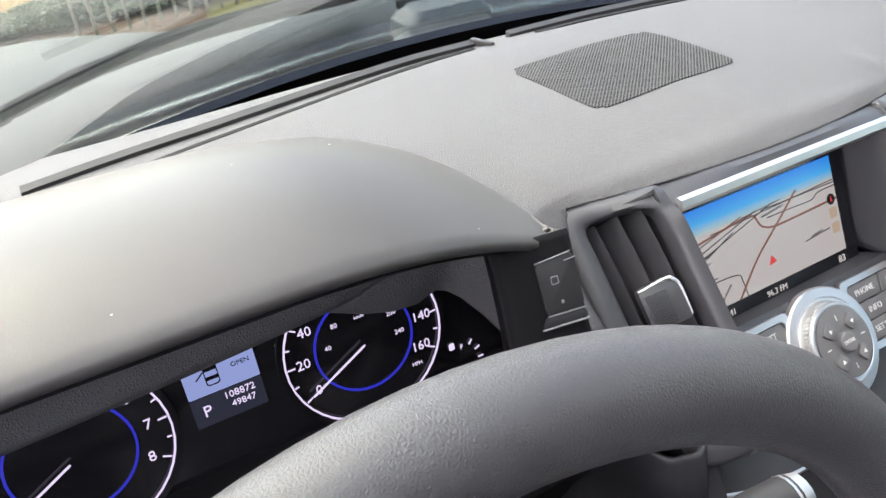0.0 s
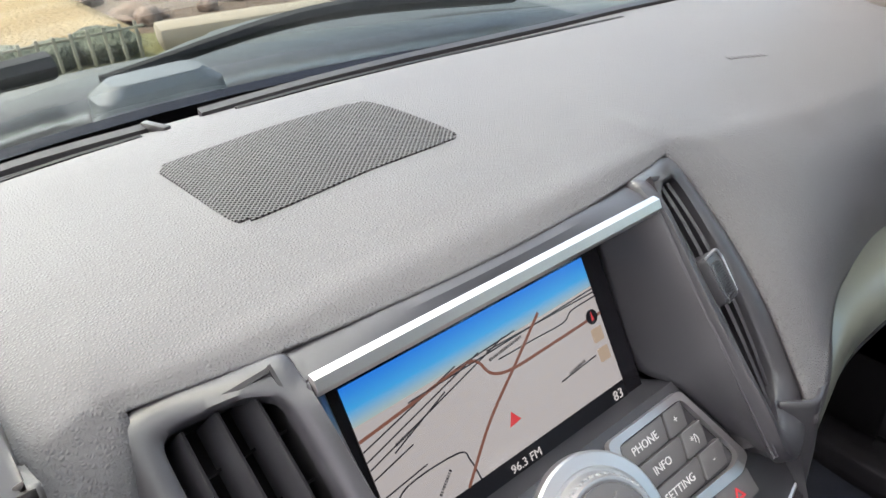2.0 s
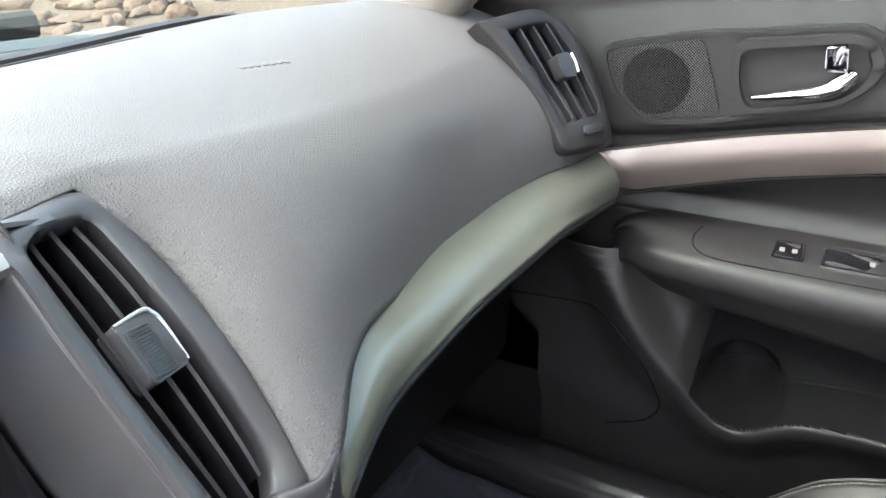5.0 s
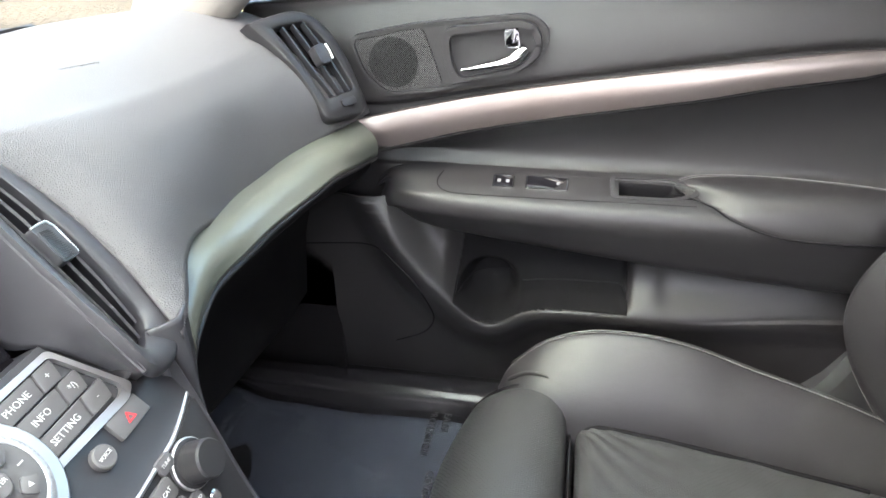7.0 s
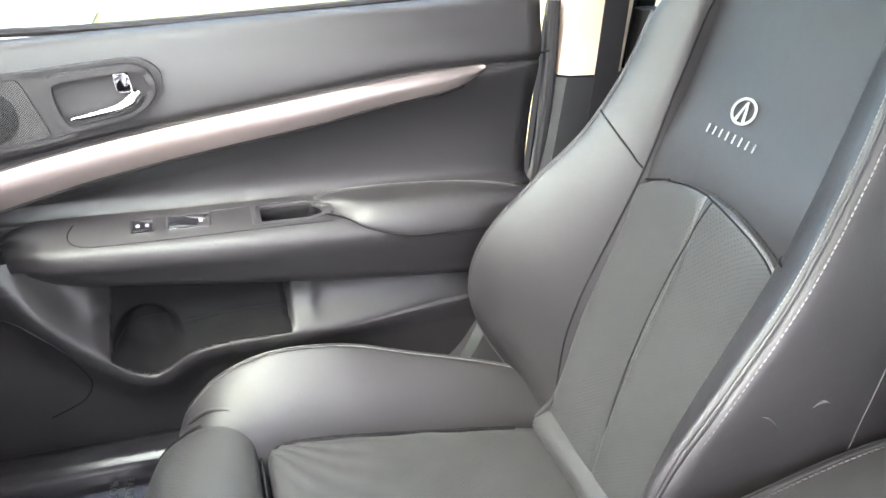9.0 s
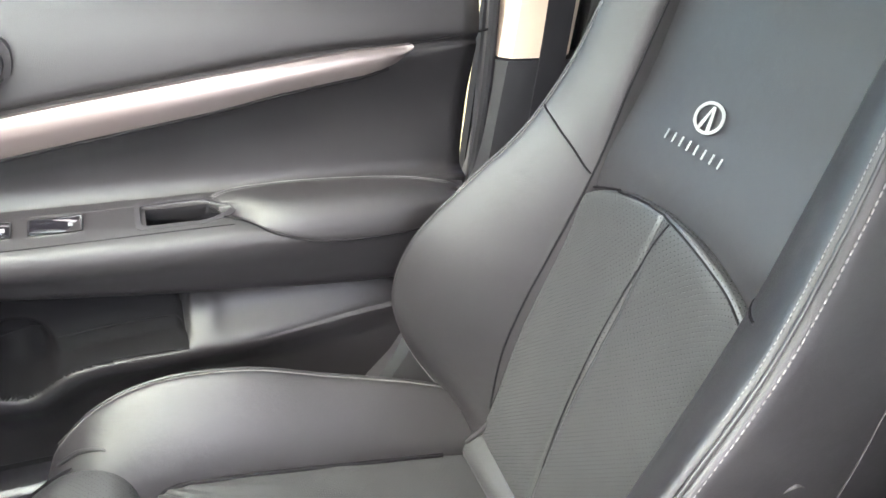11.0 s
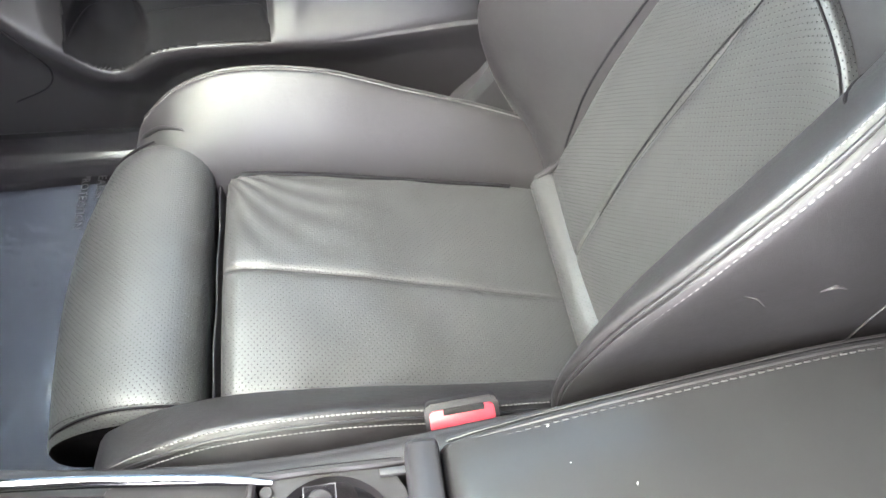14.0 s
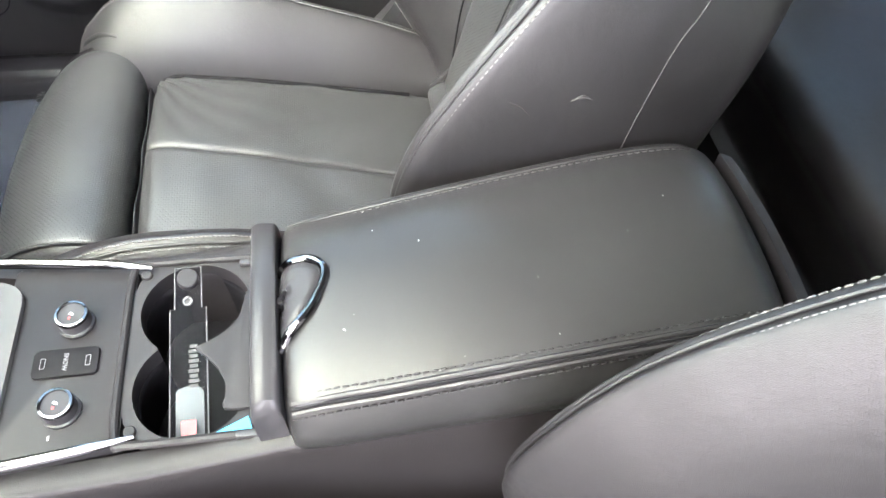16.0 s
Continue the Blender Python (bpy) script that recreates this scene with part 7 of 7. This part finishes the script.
floor_rows = [[(x, 1.05, 0.52), (x, 0.90, 0.40), (x, 0.70, z + 0.01), (x, 0.40, z), (x, 0.0, z), (x, -0.45, z - 0.02), (x, -1.0, z - 0.02)] for x, z in ((-0.68, 0.31), (-0.40, 0.29), (-0.14, 0.30), (0.0, 0.34), (0.14, 0.30), (0.40, 0.29), (0.68, 0.31))]
struct("floor", surf(floor_rows, 30, 40), CARPET, "black carpeted car floor", "floor", 0.01)
for side, nm in ((1, "door_sill"), (-1, "door_sill")):
    sill = thing(nm, "dark door sill with a smooth scuff plate", "door sill", kind="structure")
    part("scuff_plate", loft([[(side * x, y, z) for x, z in ((0.655, 0.315), (0.662, 0.345), (0.680, 0.356), (0.705, 0.352), (0.735, 0.330), (0.735, 0.29), (0.655, 0.29))] for y in (0.95, 0.5, 0.0, -0.5, -1.0)], around=20), SILL, sill, "satin black scuff plate", smooth=60)
for side in (-1, 1):
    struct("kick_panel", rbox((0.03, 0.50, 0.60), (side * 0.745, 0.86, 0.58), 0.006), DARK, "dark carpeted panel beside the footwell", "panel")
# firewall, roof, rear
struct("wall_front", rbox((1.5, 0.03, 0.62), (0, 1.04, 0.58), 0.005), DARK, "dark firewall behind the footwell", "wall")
roof_rows = [[(x, y, 1.385 - 0.10 * (x / 0.75) ** 2 - (0.25 if y < -0.45 else 0.12) * max(0, abs(y + 0.45) / 0.9) ** 2.4) for y in (0.12, -0.1, -0.4, -0.9, -1.25, -1.4)] for x in (-0.66, -0.4, 0.0, 0.4, 0.66)]
struct("ceiling", surf(roof_rows, 30, 40), LINER, "pale cloth roof lining", "ceiling", 0.03)
for side in (-1, 1):
    p = tube([(side * 0.735, 0.835, 0.90), (side * 0.715, 0.74, 0.965), (side * 0.690, 0.62, 1.06), (side * 0.655, 0.40, 1.22), (side * 0.62, 0.12, 1.315)], [0.075, 0.070, 0.060, 0.055, 0.055], 14, 24, flat=0.6)
    struct("a_pillar", p, PILLAR, "pale cloth windscreen pillar", "pillar", smooth=60)
    b = thing("b_pillar", "door pillar, beige above and black below", "pillar", kind="structure")
    part("upper_cover", loft([[(side * (x + dx), y + dy, z) for dx, dy in ((0, 0.05), (-0.012, 0.035), (-0.014, -0.04), (0, -0.06), (0.03, -0.06), (0.03, 0.05))] for x, y, z in ((0.745, -0.325, 0.876), (0.742, -0.33, 1.0), (0.70, -0.35, 1.2), (0.655, -0.37, 1.33))]), BEIGE, b, "beige upper pillar cover")
    part("lower_cover", loft([[(side * (x + dx), y + dy, z) for dx, dy in ((0, 0.055), (-0.012, 0.040), (-0.014, -0.06), (0, -0.09), (0.03, -0.09), (0.03, 0.055))] for x, y, z in ((0.70, -0.12, 0.33), (0.715, -0.19, 0.42), (0.730, -0.26, 0.56), (0.742, -0.31, 0.72), (0.745, -0.325, 0.873))]), PLASTIC, b, "black lower pillar cover")
    part("belt", loft([[(side * (x - 0.02), y + 0.02, z), (side * (x - 0.022), y + 0.02, z), (side * (x - 0.022), y - 0.02, z), (side * (x - 0.02), y - 0.02, z)] for x, y, z in ((0.715, -0.335, 1.16), (0.74, -0.345, 0.90), (0.735, -0.33, 0.60))]), RUBBER, b, "black seat belt")
    part("body_side", loft([[(side * x, y0, z), (side * x, y1, z), (side * (x + 0.02), y1, z), (side * (x + 0.02), y0, z)] for x, y0, y1, z in ((0.782, -0.20, -0.50, 0.28), (0.788, -0.255, -0.50, 0.60), (0.790, -0.275, -0.46, 0.97), (0.725, -0.29, -0.45, 1.18), (0.665, -0.30, -0.44, 1.34))]), DARK, b, "black outer pillar")
    rear = thing("rear_door", "closed black rear door", "car door", kind="structure")
    part("panel", rbox((0.03, 0.78, 0.62), (side * 0.765, -0.80, 0.66), 0.008), DOORSKIN, rear)
    part("window_glass", loft([[(side * 0.775, y, 0.97), (side * 0.64, y, 1.33), (side * 0.644, y, 1.33), (side * 0.779, y, 0.97)] for y in (-0.42, -1.1)]), GLASS, rear).visible_shadow = False
    part("rear_pillar", tube([(side * 0.70, -1.25, 0.95), (side * 0.64, -1.10, 1.12), (side * 0.60, -1.0, 1.3)], 0.10, 10, 10), LINER, rear)
# windscreen
ws = [[(x, 1.14 - 0.30 * (x / 0.75) ** 2, 0.885), (x * 0.97, 0.90 - 0.25 * (x / 0.75) ** 2, 1.02), (x * 0.93, 0.62 - 0.2 * (x / 0.75) ** 2, 1.17), (x * 0.88, 0.15 - 0.08 * (x / 0.75) ** 2, 1.365 - 0.07 * (x / 0.75) ** 2)] for x in (-0.75, -0.4, 0.0, 0.4, 0.75)]
w = struct("window_1", surf(ws, 24, 24), GLASS, "clear curved windscreen", "windscreen", 0.005)
w.visible_shadow = False
struct("windscreen_band", loft([[(x, 1.128 - 0.30 * (x / 0.75) ** 2 - d, z) for d, z in ((0.0, 0.878), (0.065, 0.916), (0.072, 0.910), (0.01, 0.865))] for x in np.linspace(-0.75, 0.75, 21)]), GLOSS, "black band at the windscreen's foot", "windscreen")
rg = struct("window_2", loft([[(x, -1.75, 0.98), (x, -1.38, 1.29), (x, -1.376, 1.29), (x, -1.746, 0.98)] for x in (-0.6, 0.6)]), GLASS, "clear rear window", "rear window")
rg.visible_shadow = False
struct("parcel_shelf", rbox((1.3, 0.5, 0.03), (0, -1.5, 0.95), 0.01), CARPET, "dark shelf under the rear window", "shelf")

# rear bench
bench = thing("rear_seat", "black leather rear bench, perforated centre", "rear seat")
part("cushion", loft([[(x, y, z) for y, z in ((-0.665, 0.34), (-0.660, 0.43), (-0.640, 0.49), (-0.685, 0.535), (-0.95, 0.53), (-1.12, 0.50), (-1.2, 0.46), (-1.2, 0.33), (-0.685, 0.32))] for x in (-0.66, -0.62, -0.35, 0.0, 0.35, 0.62, 0.66)], smooth_to=30, around=40), LEATHER, bench, "rounded leather cushion", smooth=60)
part("backrest", loft([[(x, y, z) for y, z in ((-1.10, 0.45), (-1.08, 0.55), (-1.13, 0.75), (-1.20, 0.92), (-1.26, 0.98), (-1.33, 0.95), (-1.30, 0.45))] for x in (-0.66, -0.6, -0.3, 0.0, 0.3, 0.6, 0.66)], smooth_to=24, around=36), LEATHER, bench, "leather backrest", smooth=60)

# plastic film on the passenger's carpet
FILM = material("clear_film", (0.062, 0.073, 0.088), 0.15)
shader(FILM).inputs["Transmission Weight"].default_value = 0.55
shader(FILM).inputs["Coat Weight"].default_value = 0.3
wrinkle(FILM, 9, 0.6, 0.03)
mat = thing("protective_film", "clear wrinkled protective film printed with black words on the carpet", "floor film")
frows = []
for x in np.linspace(0.17, 0.645, 12):
    frows.append([(x, y, float(np.interp(x, (0.14, 0.40, 0.68), (0.30, 0.29, 0.31))) + 0.012 + 0.006 * math.sin(23 * x + 9 * y) * math.cos(17 * y) + (0.10 * (y - 0.72) / 0.2 if y > 0.72 else 0)) for y in np.linspace(0.18, 0.84, 12)])
part("film", surf(frows, 50, 50), FILM, mat, "wrinkled clear film", shell=0.0006)
INK = material("black_ink", (0.02, 0.02, 0.02), 0.6)
for text, x, y in (("DEALER", 0.640, 0.420), ("PROTECTION", 0.610, 0.442), ("REMOVE", 0.515, 0.403), ("COVER", 0.505, 0.424)):
    words(text, 0.0165, Matrix.Translation((x, y, 0.3245)) @ Matrix.Rotation(radians(180), 4, "Z"), INK, mat, "printed_word")


# cowl, wipers and bonnet outside the windscreen
cowl = thing("cowl", "dark plastic cowl with resting wiper arms before the windscreen", "cowl")
part("cowl_panel", loft([[(x, 1.13 - 0.30 * (x / 0.75) ** 2 + d, z) for d, z in ((0.0, 0.885), (0.05, 0.900), (0.12, 0.905), (0.26, 0.880), (0.26, 0.80), (0.0, 0.80))] for x in np.linspace(-0.78, 0.78, 21)]), PLASTIC, cowl, "dark ribbed cowl panel")
for x0, x1 in ((-0.62, -0.05), (-0.02, 0.48)):
    part("wiper_arm", tube([(x0, 1.16 - 0.3 * (x0 / 0.75) ** 2, 0.925), ((x0 + x1) / 2, 1.185 - 0.3 * ((x0 + x1) / 1.5) ** 2, 0.945), (x1, 1.22 - 0.3 * (x1 / 0.75) ** 2, 0.935)], [0.006, 0.010, 0.014], 8, 20), RUBBER, cowl, "black wiper arm")
part("wiper_cap", loft([[(0.02 + x, 1.12 + y, 0.905 + z) for x, y in rounded(0.13 * w, 0.06 * w, 0.015, 4)] for z, w in ((-0.02, 1.0), (0.015, 0.95), (0.028, 0.7))]), material("grey_cap", (0.09, 0.10, 0.11), 0.5), cowl, "pale grey wiper pivot cover")
BONNET = vary(material("grey_car_paint", (0.10, 0.11, 0.115), 0.5, 0.0), 3, (0.045, 0.050, 0.053), (0.055, 0.060, 0.063))
shader(BONNET).inputs["Specular IOR Level"].default_value = 0.12
single("bonnet", surf([[(x, 1.28 - 0.28 * (x / 0.75) ** 2, 0.862 + b), (x, 1.45 - 0.2 * (x / 0.75) ** 2, 0.850 + b), (x, 1.7, 0.785 + b), (x, 2.0, 0.70 + b), (x * 0.95, 2.25, 0.62)] for x, b in ((-0.82, 0.0), (-0.62, 0.03), (-0.40, 0.035), (-0.2, 0.005), (0.0, 0.0), (0.2, 0.005), (0.40, 0.035), (0.62, 0.03), (0.82, 0.0))], 40, 30), BONNET, "dark grey car bonnet with two soft ridges", "bonnet", "", "", 60, 0.01)

# ---- outside ----
GRASS = material("dry_grass", (0.30, 0.26, 0.10), 0.95)
vary(GRASS, 0.6, (0.10, 0.10, 0.028), (0.18, 0.155, 0.06), 8.0)
wrinkle(GRASS, 30, 0.8, 0.05)
g = bmesh.new()
rows = [[(x, y, 0.0 + 0.05 * noise.noise(Vector((x * 0.3, y * 0.3, 0)))) if max(abs(x), abs(y)) < 60 else (x, y, 0.0) for y in (-3000, -200, -50, -20, -8, 0, 4, 8, 14, 25, 60, 200, 3000)] for x in (-3000, -200, -50, -20, -8, 0, 4, 8, 14, 25, 60, 200, 3000)]
grid = [[g.verts.new(p) for p in r] for r in rows]
for i in range(12):
    for j in range(12):
        g.faces.new((grid[i][j], grid[i + 1][j], grid[i + 1][j + 1], grid[i][j + 1]))
struct("ground", g, GRASS, "dry yellowish grass and earth ground", "ground")
ASPHALT = vary(material("grey_asphalt", (0.08, 0.08, 0.08), 0.9), 1.5, (0.060, 0.061, 0.063), (0.095, 0.096, 0.098), 8.0)
wrinkle(ASPHALT, 220, 0.6, 0.004)
# assumed slab, out of view: cools and darkens light bounced off the ground
struct("pavement", rbox((9.6, 10.6, 0.14), (-3.2, -2.5, -0.01), 0.01), ASPHALT, "grey asphalt added unseen under the car to darken the bounced light", "pavement")

# what lies before the car: sandy bank, stones, a pale kerb block, a low fence
STONE = vary(material("brown_stone", (0.3, 0.2, 0.13), 0.9), 3, (0.17, 0.105, 0.07), (0.07, 0.045, 0.032))
wrinkle(STONE, 12, 0.9, 0.05)
PALE = vary(material("pale_concrete", (0.6, 0.55, 0.45), 0.9), 4, (0.24, 0.20, 0.15), (0.18, 0.145, 0.10))
EARTH = vary(material("sandy_earth", (0.5, 0.38, 0.22), 0.95), 1.2, (0.13, 0.085, 0.052), (0.065, 0.040, 0.026), 8.0)
wrinkle(EARTH, 20, 0.9, 0.06)
HEDGE = vary(material("dark_hedge", (0.05, 0.06, 0.04), 0.9), 6, (0.045, 0.055, 0.035), (0.10, 0.11, 0.07))
wrinkle(HEDGE, 25, 1.0, 0.08)
FIELD = vary(material("dry_grass_field", (0.3, 0.22, 0.13), 0.95, 0.0, 0.1), 1.5, (0.30, 0.215, 0.115), (0.21, 0.15, 0.085), 8.0)
wrinkle(FIELD, 30, 0.8, 0.05)
FENCE = vary(material("weathered_fence", (0.2, 0.19, 0.15), 0.8), 6, (0.20, 0.185, 0.135), (0.14, 0.13, 0.095))
random.seed(4)


def boulder(name, at, size, mat, label, group):
    own = bmesh.new()
    bmesh.ops.create_icosphere(own, subdivisions=3, radius=1.0)
    off = Vector((random.random() * 9, random.random() * 9, random.random() * 9))
    for v in own.verts:
        v.co *= 1 + 0.35 * noise.noise(v.co * 1.3 + off) + 0.12 * noise.noise(v.co * 4 + off)
    bmesh.ops.transform(own, matrix=Matrix.Translation(at) @ Matrix.Rotation(random.random() * 3, 4, "Z") @ Matrix.Diagonal((*size, 1)), verts=own.verts)
    return single(name, own, mat, label, "stone", group, "", 50)


bm = surf([[(x, y, 0.02 + 0.05 * noise.noise(Vector((x, y, 3)))) for y in (3.0, 4.0, 5.0, 6.0, 8.0, 11.0)] for x in (-3, -1.5, 0, 1.5, 3, 5, 7)], 60, 50)
struct("earth_patch", bm, EARTH, "sandy bare earth before the car", "ground", 0.02)
bm = surf([[(x, y, 0.085 + 0.05 * noise.noise(Vector((x, y, 7)))) for y in (4.98, 5.6, 6.5, 8.0, 11.0, 15.0)] for x in (-9, -6, -4, -2.5, -1, 0.2, 1.15)], 60, 50)
struct("dry_grass", bm, FIELD, "bright tan dry grass behind the low fence", "ground", 0.02)
for k in range(130):
    x, y = 1.2 + random.random() * 5.5, 5.0 + random.random() * 3.2
    boulder("stone", (x, y, 0.05), (0.05 + 0.22 * random.random() ** 2, 0.05 + 0.14 * random.random() ** 2, 0.03 + 0.06 * random.random()), STONE, "brown rough stone lying on the bank", "stones on the bank")
single("kerb_block", rbox((1.1, 0.22, 0.12), (1.75, 4.75, 0.07), 0.02, Matrix.Rotation(radians(-10), 3, "Z")), PALE, "pale concrete kerb block on the earth", "kerb")
single("kerb_block", rbox((0.9, 0.2, 0.10), (3.3, 5.0, 0.06), 0.02, Matrix.Rotation(radians(-14), 3, "Z")), PALE, "pale concrete kerb block on the earth", "kerb")
fence = thing("low_fence", "low fence of thin pale posts before dark planting", "fence")
for k in range(16):
    part("post", rbox((0.018, 0.018, 0.22), (-0.25 + 0.085 * k, 4.55 + 0.004 * k, 0.12), 0.003), FENCE, fence)
part("rail", rbox((1.36, 0.012, 0.014), (0.39, 4.60, 0.20), 0.003), FENCE, fence)
for k in range(7):
    boulder("shrub", (-0.6 + 0.25 * k, 4.85 + 0.06 * random.random(), 0.08), (0.20, 0.15, 0.07 + 0.03 * random.random()), HEDGE, "low dark evergreen shrub behind the fence", "shrubs")
for k in range(5):
    single("red_pole", tube([(2.2 + 0.9 * k, 7.6 + 0.3 * k, 0.0), (2.9 + 0.9 * k, 8.6, 0.16)], 0.03, 8), material("faded_red", (0.42, 0.16, 0.13), 0.7), "faded red pole lying on the ground", "pole", "red poles")
single("white_patch", surf([[(x, y, 0.035 + 0.02 * noise.noise(Vector((x * 3, y * 3, 0)))) for y in (1.0, 1.2, 1.5, 1.8)] for x in (5.6, 6.0, 6.5, 7.0)], 16, 16), PRINT, "small patch of old white snow on the grass", "snow", "", "", 60, 0.02)


# lint and dust that lies about inside
def specks(name, ob, places, label, seed):
    """Tiny pale crumbs scattered on the surface of ob round the given places."""
    random.seed(seed)
    bm = bmesh.new()
    for at, spread, count in places:
        for _ in range(count):
            q = Vector([a + (random.random() - 0.5) * 2 * w for a, w in zip(at, spread)])
            hit, place, normal, _f = ob.closest_point_on_mesh(q)
            size = 0.00028 + 0.0006 * random.random() ** 3
            rbox((size * (1 + 2 * random.random()), size, size * 0.5), place + normal * size * 0.2, size * 0.15, Matrix.Rotation(random.random() * 3, 3, "Z"), bm)
    return single(name, bm, LINT, label, "dust", "", "stuff")


LINT = material("pale_lint", (0.5, 0.5, 0.48), 0.9)
specks("lint", bpy.data.objects["instrument_hood"], [((-0.36, 0.63, 1.03), (0.16, 0.06, 0.01), 7)], "tiny pale dust specks on the instrument hood", 3)
specks("lint", lid_pad, [((0.0, -0.16, 0.69), (0.09, 0.17, 0.01), 11)], "tiny pale dust specks on the armrest lid", 5)
